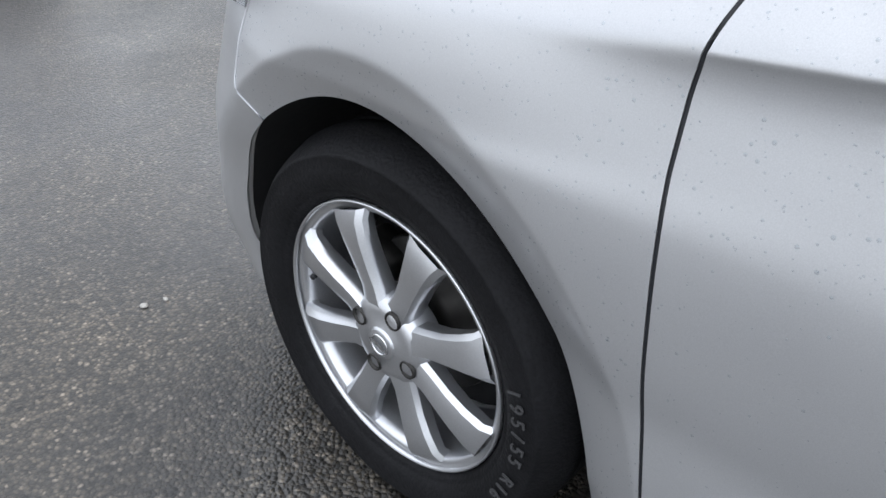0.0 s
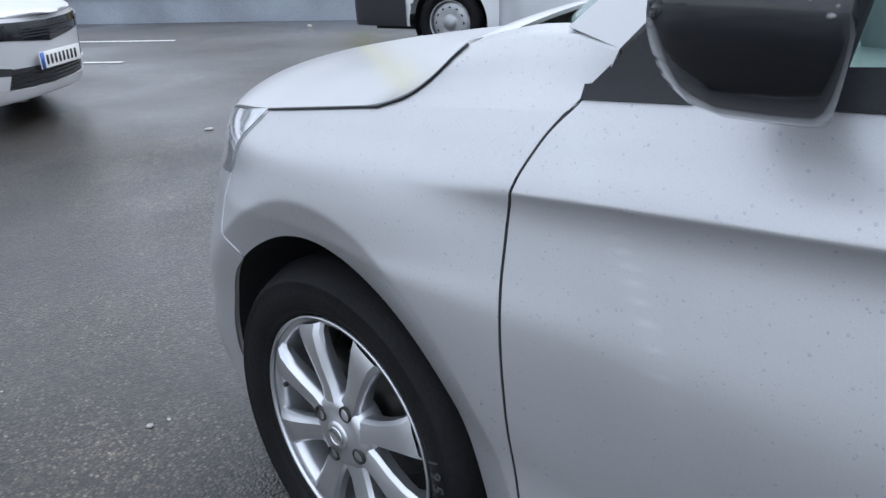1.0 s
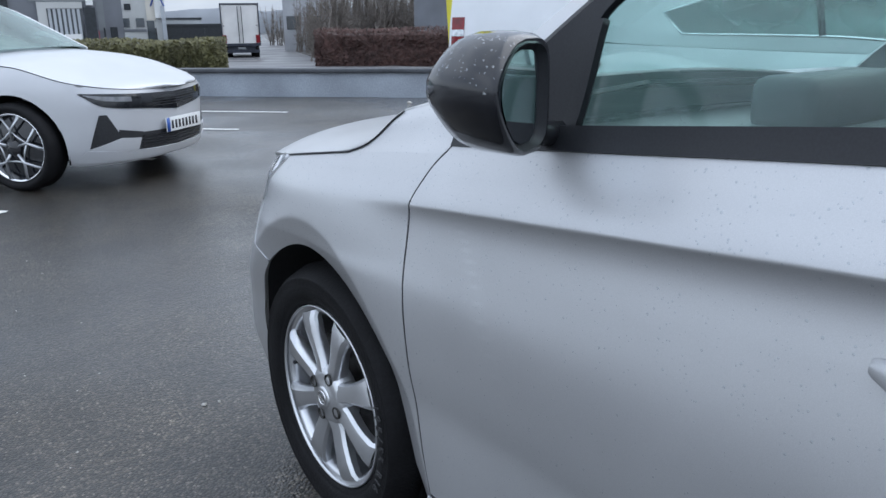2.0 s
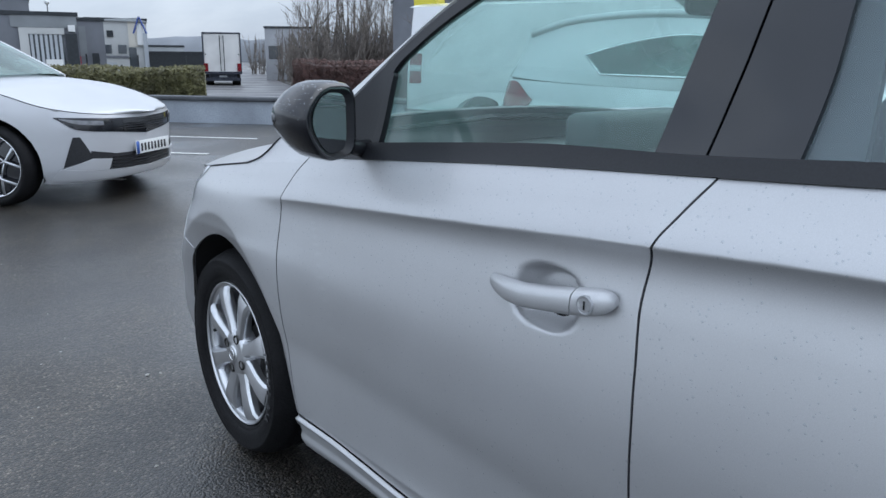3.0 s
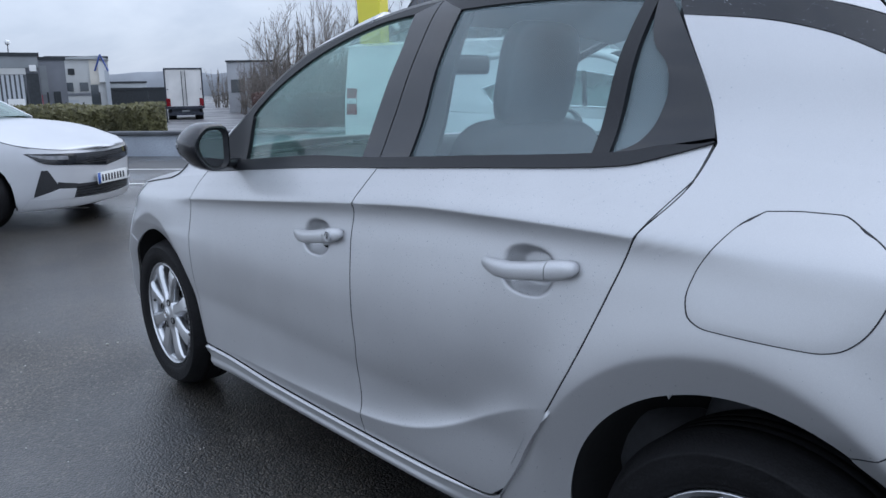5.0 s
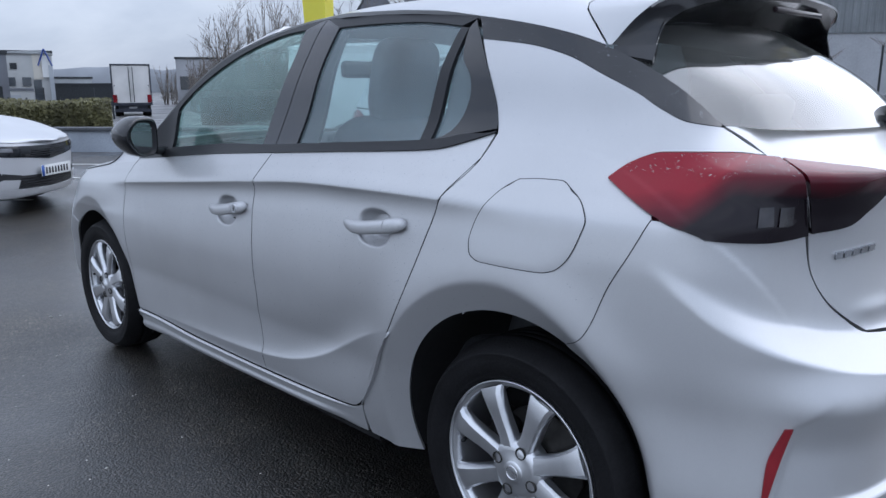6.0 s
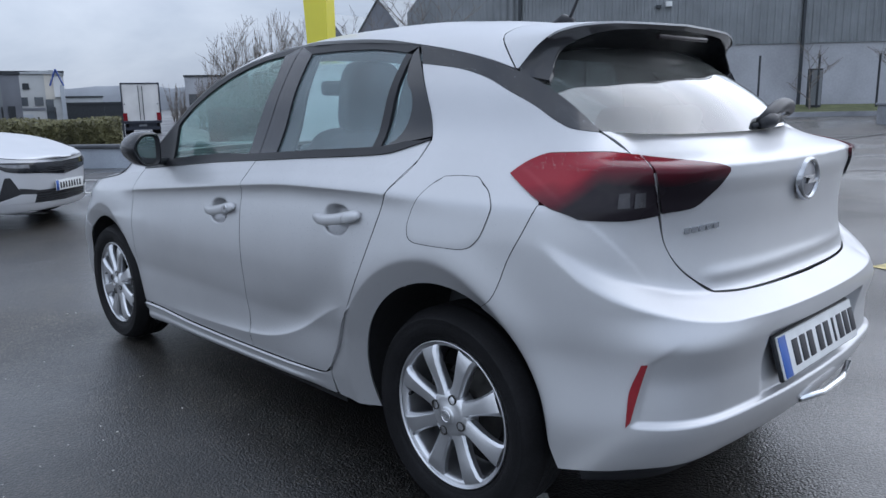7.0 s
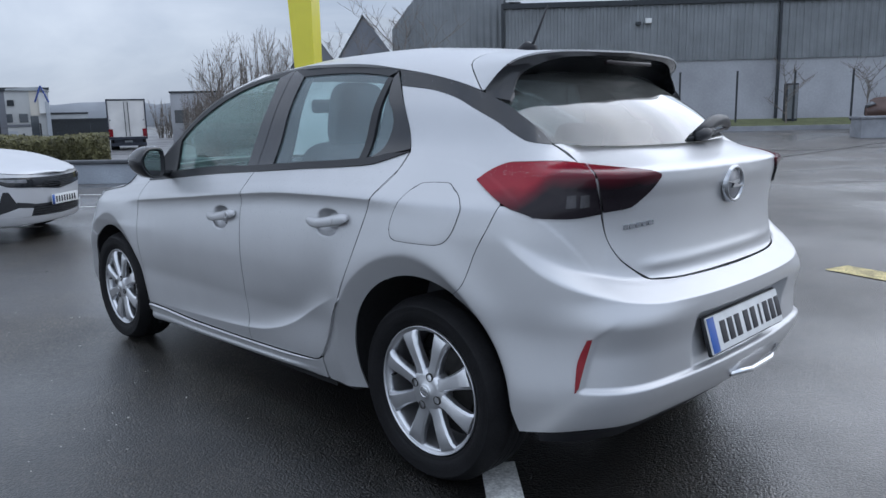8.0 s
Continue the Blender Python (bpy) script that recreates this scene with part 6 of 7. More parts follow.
for uc, vc, hw, eave, ridge in ((-5.3, VW + 4, 1.9, 4.6, 6.6), (-8.6, VW + 6, 1.9, 4.2, 6.1)):
    p = site(uc, vc)
    shed = thing("gable_shed", "grey metal gable-ended shed with a pale sheeted roof", "building", at=(p.x, p.y, 0), turn=SITE - 34)
    obj("gable_wall", [(-hw, 0, -.5), (hw, 0, -.5), (hw, 0, eave), (0, 0, ridge), (-hw, 0, eave), (-hw, .2, -.5), (hw, .2, -.5), (hw, .2, eave), (0, .2, ridge), (-hw, .2, eave)],
        [(0, 1, 2, 3, 4), (9, 8, 7, 6, 5), (0, 5, 6, 1), (1, 6, 7, 2), (4, 9, 5, 0)], GREY_WALL, shed, smooth=False)
    obj("sheeted_roof", [(-hw - .1, -.1, eave - .1), (0, -.1, ridge + .05), (hw + .1, -.1, eave - .1), (-hw - .1, 12, eave - .1), (0, 12, ridge + .05), (hw + .1, 12, eave - .1)],
        [(0, 1, 4, 3), (1, 2, 5, 4)], ROOF_SHEET, shed, smooth=False)
    slab("side_wall", (hw - .2, .2, -.5), (hw, 12, eave), GREY_WALL, shed)

# fence posts, cabinet and verge along the warehouse
for i in range(10):
    u = 4.87 + 2.4 * i
    p = site(u, 29.0)
    post = thing("fence_post", "slim dark steel fence post on a grass verge", "fence post", "warehouse fence posts", at=(p.x, p.y, height(p.x, p.y) + .32), turn=SITE)
    slab("post", (-.035, -.035, -.1), (.035, .035, 2.15), STEEL, post, bevel=.006)
    slab("post_cap", (-.042, -.042, 2.15), (.042, .042, 2.18), STEEL, post)
p = site(14.47, 29.3)
cab = thing("utility_cabinet", "tall dark grey utility cabinet beside the fence", "cabinet", at=(p.x, p.y, height(p.x, p.y) + .40), turn=SITE)
slab("cabinet_body", (-.24, -.15, -.1), (.24, .25, 1.55), STEEL, cab, bevel=.02)
slab("cabinet_door", (-.21, -.17, .05), (.21, -.15, 1.48), CLAD, cab)
verge = tagged(new("grass_verge"), "narrow strip of wet grass before the fence", "verge", kind="structure")
vv, vf = [], []
for i in range(41):
    for v in (27.9, 28.05, 30.2):
        q = site(2.0 + i * 1.2, v)
        vv.append((q.x, q.y, height(q.x, q.y) + (.19 if v < 28 else .24 if v < 29 else .46)))
vf = [(i * 3 + j, (i + 1) * 3 + j, (i + 1) * 3 + j + 1, i * 3 + j + 1) for i in range(40) for j in range(2)]
obj("turf", vv, vf, GRASS, verge)
slab("kerb", (2.0, 27.76, -.2), (50, 27.9, .50), CONCRETE, verge).matrix_world = site_m
p = site(13.95, 21.7)
planter = thing("planter", "grey concrete planter trough with a plain rim", "planter", at=(p.x, p.y, height(p.x, p.y)), turn=SITE)
slab("trough", (-.15, -.3, -.05), (2.7, .5, .62), CONCRETE, planter, bevel=.02)
slab("trough_rim", (-.2, -.35, .62), (2.75, .55, .70), CONCRETE, planter, bevel=.015)
# yellow totem sign before the low wall
SIGN_Y = material("yellow_sign", (.68, .61, .04), .4, 0, coat=.3, stain=.05, stain_scale=1)
totem = thing("totem_sign", "tall narrow bright yellow totem sign behind the low wall", "sign", at=(8.30, 10.95, 0), turn=-57)
bm = bmesh.new()
box(bm, (-.265, -.27, .25), (.265, .27, 6.4), .012)
for v in bm.verts:
    if v.co.x < 0:
        v.co.x -= .055 * (v.co.z - 3.0)
part("sign_panel", bm, SIGN_Y, totem, smooth=False)
slab("sign_edge", (-.48, -.275, 6.4), (.27, .275, 6.46), STEEL, totem)
slab("sign_base", (-.20, -.33, -.06), (.33, .33, .25), STEEL, totem, bevel=.01)


def block(name, label, at, turn, size, mat, h, extras=()):
    b = thing(name, label, "building", at=(at[0], at[1], height(*at) - .3), turn=turn)
    slab("wall", (-size[0] / 2, 0, 0), (size[0] / 2, size[1], h), mat, b)
    slab("parapet", (-size[0] / 2 - .08, -.08, h), (size[0] / 2 + .08, size[1] + .08, h + .18), STEEL, b)
    for (nm, lo, hi, m) in extras:
        slab(nm, lo, hi, m, b)
    return b


# grey showroom with a slatted white-framed front, low link building, pale workshop with a blue gable, dark sheds
ex = [("window", (2.60, -.03, 1.05), (4.08, .02, 2.80), WINDOW)] + [("slat", (2.64 + i * .205, -.09, 1.05), (2.76 + i * .205, -.02, 2.80), CLAD_LIGHT) for i in range(7)]
ex += [("frame_board", (2.20, -.12, .5), (2.58, .03, 3.10), PALE_WALL), ("frame_board", (2.58, -.12, 2.81), (4.12, .03, 3.10), PALE_WALL), ("sign_board", (3.20, -.8, .5), (3.92, -.7, 1.65), PLATE_WHITE),
       ("door_panel", (4.16, -.17, .3), (4.66, .02, 2.85), STEEL), ("upper_band", (1.9, -.05, 3.12), (4.7, .02, 3.66), CLAD), ("small_sign", (4.30, -.2, 2.95), (4.6, -.06, 3.25), PLATE_WHITE),
       ("cream_fascia", (-2.6, -.14, 1.6), (.72, .03, 3.6), CREAM), ("dark_post", (.76, -.16, .4), (1.05, .03, 3.66), STEEL)]
show = block("showroom", "grey flat-roofed showroom with a white-framed slatted front", (3.5, 39.5), -11, (9.4, 8.0), GREY_WALL, 3.66, ex)
obj("emblem_ring", *moved(lathe([(.24, 0), (.24, -.03), (.29, -.03), (.29, 0)], 28, "y"), Matrix.Translation((-.15, -.15, 3.0))), STEEL, show, "plain ring emblem")
show.children[-1].matrix_parent_inverse = Matrix.Identity(4)
block("link_building", "grey rendered link building beside the workshop", (11.0, 50.0), -12, (2.7, 8), GREY_WALL, 4.35,
      [("pale_panel", (-.1, -.04, 2.2), (.3, .02, 4.0), CLAD), ("dark_door", (.55, -.05, .3), (.95, .02, 2.4), STEEL), ("red_panel", (-.9, -.06, .9), (-.1, .02, 2.2), RED_PAINT)])
block("office_block", "dark grey flat-roofed commercial block", (0.6, 47.0), -10, (14, 10), GREY_WALL, 4.9)
rp = thing("advert_panel", "red advertising panel on short posts", "sign", at=(9.05, 44.0, height(9.05, 44.0)), turn=-12)
slab("panel", (-.35, -.04, .3), (.35, .04, 2.0), RED_PAINT, rp)
for x in (-.3, .3):
    slab("post", (x - .03, -.02, -.1), (x + .03, .02, .3), STEEL, rp)
wk = block("workshop", "pale workshop with a flat roof and blue gable frame", (16.1, 60.3), -16, (4.3, 10), PALE_WALL, 5.0,
           [("window", (-1.25, -.06, 2.55), (-.45, .02, 3.2), WINDOW), ("window", (0, -.06, 2.55), (.6, .02, 3.2), WINDOW), ("emblem_panel", (-.72, -.08, 3.8), (-.26, .02, 4.25), STEEL), ("shutter", (-1.9, -.05, .3), (-.2, .02, 1.9), CLAD_LIGHT),
            ("dark_bay", (.75, -.05, .3), (1.3, .02, 3.0), WINDOW), ("cream_bay", (.80, -.07, 3.05), (1.45, .02, 4.95), CREAM), ("string_course", (-2.15, -.04, 2.2), (.7, .02, 2.4), GREY_WALL)])
obj("pitched_roof", [(-2.25, -.2, 5.0), (-2.25, 10, 5.0), (1.45, -.2, 5.22), (1.45, 10, 5.22), (2.25, -.2, 4.9), (2.25, 10, 4.9)], [(0, 2, 3, 1), (2, 4, 5, 3), (0, 4, 2)], ROOF_SHEET, wk, smooth=False)
for x in (1.16, 2.12):
    obj("blue_gable_bar", *tube([(1.64, -.30, 5.30), (x, -.30, 4.05)], .06, 4), BLUE, wk, "blue gable frame", smooth=False)
slab("gable_infill", (1.42, -.2, 3.2), (1.95, .02, 4.8), PLATE_WHITE, wk)
slab("white_pillar", (1.85, -.3, 0), (2.15, 0, 4.1), CLAD_LIGHT, wk)
for i in range(8):
    f = thing("gate_post", "thin dark railing post before the workshop", "post", "railing posts", at=(10.6 + i * .9, 47.5 - i * .3, height(10.6 + i * .9, 47.5 - i * .3)), turn=-16)
    slab("post", (-.05, -.05, -.1), (.05, .05, 2.0 if i % 3 == 0 else 1.4), STEEL, f)
block("dark_shed", "long dark low shed beyond the road", (21.7, 63.9), -18, (4.6, 8), STEEL, 2.6)
block("pale_shed", "long pale-roofed shed in the distance", (22.0, 80.0), -18, (12, 8), ROOF_SHEET, 3.3)
block("concrete_block", "grey concrete commercial building behind trees", (32.75, 64.5), -31, (4.4, 5), BLOCK, 5.0,
      [("window", (-1.9 + i * 2.0, -.06, 2.2), (-.7 + i * 2.0, .02, 3.4), WINDOW) for i in range(2)])
lp = thing("street_lamp", "tall thin street lamp with a round head", "street lamp", at=(9.3, 50, height(9.3, 50)))
obj("pole", *tube([(0, 0, -.2), (0, 0, 4.9)], [.05, .03], 8), STEEL, lp)
obj("lamp_head", *lathe([(0, 5.2), (.12, 5.15), (.16, 5.0), (.1, 4.88), (0, 4.85)], 16, "z"), PLATE_WHITE, lp)


# ---- other vehicles ----
SILVER2 = material("pale_silver_paint", (.56, .58, .60), .38, .55, coat=.6, stain=.03, stain_scale=3)
PALE_PAINT = material("white_silver_paint", (.53, .54, .56), .40, .25, coat=.6, stain=.03, stain_scale=3)
LAMP_GREY = material("grey_lamp_lens", (.16, .165, .175), .15, .3, coat=.6, stain=.35, stain_scale=22)
DARK_GLASS = glass_material("tinted_glass", (.30, .36, .36), .0, .25)
PLASTIC = material("black_bumper_plastic", (.022, .023, .026), .55, 0, grain=.2, grain_scale=80)
STEEL_WHEEL = material("silver_steel_wheel", (.38, .39, .40), .4, .6, stain=.15, stain_scale=10)
LORRY_WHITE = material("lorry_panel", (.66, .65, .63), .5, 0, stain=.12, stain_scale=.8)
LORRY_DARK = material("lorry_chassis", (.03, .035, .05), .6, 0, stain=.3, stain_scale=3)


class Shell:
    """Lower skin of a car: a half plan from nose to tail, with an offset by height; local y points ahead."""

    def __init__(self, plan, off, belt, z0, arches, arch_r, wheel_r):
        self.plan, self.off, self.belt, self.z0, self.arches, self.arch_r, self.wheel_r = plan, off, belt, z0, arches, arch_r, wheel_r
        arc = [0.0]
        for (a, b), (c, d) in zip(plan, plan[1:]):
            arc.append(arc[-1] + math.hypot(c - a, d - b))
        self.length = arc[-1]
        self.px, self.py = pchip(arc, [p[0] for p in plan]), pchip(arc, [p[1] for p in plan])

    def at(self, s, z, out=0.0):
        e = .01
        sg = 1 if s >= 0 else -1
        s = min(abs(s), self.length)
        x, y = self.px(s), self.py(s)
        a, b = max(s - e, 0), min(s + e, self.length)
        tx, ty = self.px(b) - self.px(a), self.py(b) - self.py(a)
        n = math.hypot(tx, ty)
        d = self.off(y, z) + out
        return (sg * (x - ty / n * d), y + tx / n * d, z)

    def patch(self, b, t, l, r, nu, nv, out):
        return sheet([[[self.at(s, z, out) for s, z in row] for row in coons(b, t, l, r, nu, nv)]], .01, (0, -1.4, .6))

    def body(self, ns=150, nz=34):
        verts, faces = [], []
        for i in range(ns + 1):
            s = self.length * i / ns
            zt = self.belt(self.py(s))
            for j in range(nz + 1):
                z = self.z0 + (zt - self.z0) * j / nz
                x, y, z = self.at(s, z)
                for ay in self.arches:
                    r = math.hypot(y - ay, z - self.wheel_r)
                    if abs(r - self.arch_r) < .022 and abs(x) > .4:
                        y, z = ay + (y - ay) * self.arch_r / r, self.wheel_r + (z - self.wheel_r) * self.arch_r / r
                verts.append((x, y, z))
        m = nz + 1
        for i in range(ns):
            for j in range(nz):
                q = (i * m + j, i * m + j + 1, (i + 1) * m + j + 1, (i + 1) * m + j)
                c = [sum(verts[k][a] for k in q) / 4 for a in range(3)]
                if any(math.hypot(c[1] - ay, c[2] - self.wheel_r) < self.arch_r and abs(c[0]) > .4 for ay in self.arches):
                    continue
                faces.append(q[::-1])
        return merge((verts, faces), ([(-x, y, z) for x, y, z in verts], [f[::-1] for f in faces]))

    def liners(self, root):
        for ay in self.arches:
            for sd in (-1, 1):
                v, f, n = [], [], 20
                for i in range(n + 1):
                    a = radians(-20 + 220 * i / n)
                    y, z = ay + (self.arch_r + .01) * math.cos(a), self.wheel_r + (self.arch_r + .01) * math.sin(a)
                    v += [(sd * .80, y, z), (sd * .45, y, z), (sd * .45, ay, self.wheel_r)]
                f = [(i * 3 + j, i * 3 + j + 1, i * 3 + j + 4, i * 3 + j + 3) for i in range(n) for j in range(2)]
                obj("wheel_arch_liner", v, f, LINER, root)


def simple_wheel(root, x, y, r, rim_r, kind, side):
    """Wheel with tyre and rim: kind 'mesh' for dark two-tone alloy, 'steel' for a pressed disc."""
    hub = new("wheel")
    hub.parent = root
    hub.matrix_parent_inverse = Matrix.Identity(4)
    hub.matrix_basis = pose(x, y, r, 0, 0, 0 if side < 0 else 180)
    hub.empty_display_size = .05
    obj("tyre", *lathe([(rim_r, .03), (rim_r + .01, .005), ((r + rim_r) / 2, -.012), (r - .02, -.002), (r, .03), (r, .17), (r - .03, .19), (rim_r, .18)], 56), RUBBER, hub)
    obj("rim", *lathe([(rim_r - .012, .02), (rim_r, .006), (rim_r + .004, .012), (rim_r - .006, .03), (rim_r - .02, .12)], 56), CHROME if kind == "mesh" else STEEL_WHEEL, hub)
    if kind == "mesh":
        obj("dark_disc", *lathe([(0, .02), (.06, .02), (rim_r - .01, .06)], 40), BLACK_GLOSS, hub)
        for k in range(5):
            a = radians(72 * k + 18)
            for d in (-.32, .32):
                p = [(.004, .055 * math.cos(a), .055 * math.sin(a)), (.000, rim_r * .52 * math.cos(a), rim_r * .52 * math.sin(a)), (.008, rim_r * .97 * math.cos(a + d), rim_r * .97 * math.sin(a + d))]
                obj("spoke", *tube(p, [.011, .010, .010], 6), ALLOY, hub)
            b = radians(72 * (k + 1) + 18)
            obj("spoke", *tube([(.002, rim_r * .5 * math.cos(a), rim_r * .5 * math.sin(a)), (.004, rim_r * .38 * math.cos((a + b) / 2), rim_r * .38 * math.sin((a + b) / 2)), (.002, rim_r * .5 * math.cos(b), rim_r * .5 * math.sin(b))], .006, 6), ALLOY, hub)
        obj("hub_cap", *lathe([(0, -.004), (.05, -.002), (.06, .01)], 24), BLACK_GLOSS, hub)
    else:
        obj("wheel_disc", *lathe([(0, .0), (.05, .0), (.06, .02), (.09, .03), (.13, .012), (rim_r - .02, .045)], 48), STEEL_WHEEL, hub, "silver pressed steel wheel")
        for k in range(12):
            a = radians(30 * k)
            obj("vent_hole", *moved(lathe([(0, .0), (.016, .0)], 12), Matrix.Translation((.018, .142 * math.cos(a), .142 * math.sin(a)))), LINER, hub)
    return hub


def bars_plate(root, m, blue=True):
    bm = bmesh.new()
    box(bm, (-.26, -.004, -.055), (.26, .004, .055), .003)
    bmesh.ops.transform(bm, matrix=m, verts=bm.verts)
    pl = part("number_plate", bm, PLATE_WHITE, root, "white number plate")
    bm = bmesh.new()
    box(bm, (.215, .004, -.053), (.258, .007, .053))
    bmesh.ops.transform(bm, matrix=m, verts=bm.verts)
    part("blue_band", bm, PLATE_BLUE, pl)
    for k in range(8):
        bm = bmesh.new()
        box(bm, (.163 - k * .052, .004, -.034), (.189 - k * .052, .0065, .030))
        bmesh.ops.transform(bm, matrix=m, verts=bm.verts)
        part("plate_bar", bm, PLATE_INK, pl)


def top_cover(edge_rows, crown_z, exponent=2.4, n=24):
    """A crowned sheet between left and right edges given as (half width, y, z)."""
    rows = []
    for x, y, z, c, bow in edge_rows:
        rows.append([(x * (-1 + 2 * j / n), y + bow * (1 - (abs(-1 + 2 * j / n)) ** 2), z + c * (1 - abs(-1 + 2 * j / n) ** exponent)) for j in range(n + 1)])
    return rows


# white-silver hatchback nosing out of its bay
pale_car = thing("parked_hatchback", "pale silver hatchback with black grille and dark alloy wheels", "car", at=(-.05, 5.35, 0), turn=-138.7)
a_off = lambda y, z: pchip((.12, .2, .3, .45, .60, .70, .80, .90, 1.0), (-.10, -.05, -.02, -.005, 0, -.004, -.02, -.055, -.11))(z) + (-.02 * soft((z - .60) / .2) if y > .5 else 0)
A = Shell([(0, .79), (.25, .775), (.45, .735), (.62, .66), (.75, .54), (.835, .37), (.88, .12), (.905, -.3), (.915, -1.2), (.915, -2.4), (.88, -3.0), (.78, -3.35), (.5, -3.47), (0, -3.49)],
          a_off, pchip((-3.5, -2.5, -1.2, -.55, 0, .45, .79), (.99, .98, .94, .92, .885, .765, .69)), .17, (0, -2.675), .375, .322)
obj("body_shell", *A.body(), PALE_PAINT, pale_car, "pale silver body")
A.liners(pale_car)
for y in (0, -2.675):
    for sd in (-1, 1):
        simple_wheel(pale_car, sd * .90, y, .322, .245, "mesh", sd)
edge_rows = []
s_end = min((abs(A.py(A.length * i / 600) + .62), A.length * i / 600) for i in range(330))[1]
for k in range(29):
    s = .16 + (s_end - .16) * k / 28
    zt = A.belt(A.py(s))
    p = A.at(s, zt)
    edge_rows.append((p[0], p[1], zt, .020 + .068 * (k / 28) ** .6, .10 * (1 - k / 28) ** 3))
obj("bonnet", *sheet([top_cover(edge_rows, .06)], .01, (0, -.2, .3)), PALE_PAINT, pale_car, "long smooth bonnet with a centre fold")
for sg in (-1, 1):
    obj("shut_line", *tube([(sg * (row[0] - .006), row[1], row[2] + .004) for row in edge_rows[3:]], .0035, 5), BLACK_TRIM, pale_car)
# cabin
c_rail = curve((.76, -.50, .965), (.74, -.85, 1.14), (.68, -1.25, 1.33), (.62, -1.7, 1.42), (.60, -2.2, 1.41), (.60, -2.75, 1.30), (.62, -3.2, 1.10))
c_belt = curve((.83, -.55, .925), (.845, -1.2, .945), (.84, -2.0, .965), (.80, -2.8, .99), (.70, -3.3, 1.02))
neg = lambda f: (lambda u: (-f(u)[0], f(u)[1], f(u)[2]))
for fl in (False, True):
    g = sheet([coons(c_belt, c_rail, line(c_belt(0), c_rail(0)), line(c_belt(1), c_rail(1)), 40, 10)], 0)
    w = obj("side_window", *(flipped(g) if fl else g), DARK_GLASS, pale_car)
    rp = tube([c_rail(u / 24) for u in range(25)], .022, 6)
    obj("window_rail", *(flipped(rp) if fl else rp), PALE_PAINT, pale_car)
    for u0, u1 in ((.36, .40), (.68, .60)):
        pb = tube([c_belt(u0), c_rail(u1)], .035, 6)
        obj("pillar", *(flipped(pb) if fl else pb), BLACK_GLOSS, pale_car)
ws_b = curve((.78, -.50, .955), (.5, -.33, .985), (0, -.26, .995), (-.5, -.33, .985), (-.78, -.50, .955))
ws_t = curve((.66, -1.32, 1.35), (.4, -1.22, 1.40), (0, -1.18, 1.415), (-.4, -1.22, 1.40), (-.66, -1.32, 1.35))
obj("windscreen", *sheet([coons(ws_b, ws_t, lambda u: tuple(c_rail(.42 * u)[k] for k in range(3)), neg(lambda u: c_rail(.42 * u)), 30, 12)], 0), DARK_GLASS, pale_car, "sloping windscreen")
obj("roof", *sheet([top_cover([(c_rail(.42 + .58 * k / 20)[0], c_rail(.42 + .58 * k / 20)[1], c_rail(.42 + .58 * k / 20)[2], .06, .1 * (1 - k / 20)) for k in range(21)], .06)], .01, (0, -2, 1)), PALE_PAINT, pale_car)
# face: black visor with headlamps, intakes, blades, splitter, plate
vis = A.patch(curve((0, .525), (.35, .560), (.70, .595), (.87, .692)), curve((0, .662), (.35, .672), (.70, .690), (.872, .698)), line((0, .525), (0, .662)), line((.87, .692), (.872, .698)), 32, 8, .006)
visor = obj("grille_visor", *merge(vis, flipped(vis)), BLACK_GLOSS, pale_car, "gloss black front visor with ribbed grille")
for k in range(5):
    z = .565 + k * .019
    rb = A.patch(line((0, z), (.30, z + .006)), line((0, z + .006), (.30, z + .012)), line((0, z), (0, z + .006)), line((.30, z + .006), (.30, z + .012)), 10, 1, .012)
    obj("grille_rib", *merge(rb, flipped(rb)), PLASTIC, visor)
for fl in (False, True):
    h = A.patch(curve((.47, .578), (.70, .602), (.858, .688)), curve((.47, .672), (.70, .684), (.862, .695)), line((.47, .578), (.47, .672)), line((.858, .688), (.862, .695)), 20, 6, .009)
    hd = obj("headlamp", *(flipped(h) if fl else h), BLACK_GLOSS, pale_car, "slim dark headlamp")
    h2 = A.patch(curve((.50, .622), (.70, .640), (.835, .682)), curve((.50, .658), (.70, .672), (.838, .690)), line((.50, .622), (.50, .658)), line((.835, .682), (.838, .690)), 16, 4, .014)
    obj("lamp_lens", *(flipped(h2) if fl else h2), LAMP_GREY, hd, "grey lamp strip")
    i1 = A.patch(line((.60, .365), (.84, .300)), line((.700, .540), (.750, .540)), line((.60, .365), (.700, .540)), line((.84, .300), (.750, .540)), 8, 10, .006)
    obj("side_intake", *(flipped(i1) if fl else i1), PLASTIC, pale_car, "black corner intake")
    i2 = A.patch(line((.42, .340), (.62, .350)), line((.42, .392), (.62, .425)), line((.42, .340), (.42, .392)), line((.62, .350), (.62, .425)), 8, 3, .007)
    obj("intake_bridge", *(flipped(i2) if fl else i2), PLASTIC, pale_car)
    b1 = A.patch(line((.475, .258), (.85, .288)), line((.445, .348), (.61, .362)), line((.475, .258), (.445, .348)), line((.85, .288), (.61, .362)), 12, 6, .018)
    obj("bumper_blade", *(flipped(b1) if fl else b1), PALE_PAINT, pale_car)
lo = A.patch(line((0, .245), (.48, .262)), line((0, .375), (.43, .387)), line((0, .245), (0, .375)), line((.48, .262), (.43, .387)), 20, 8, .007)
low_grille = obj("lower_grille", *merge(lo, flipped(lo)), PLASTIC, pale_car, "black ribbed lower grille")
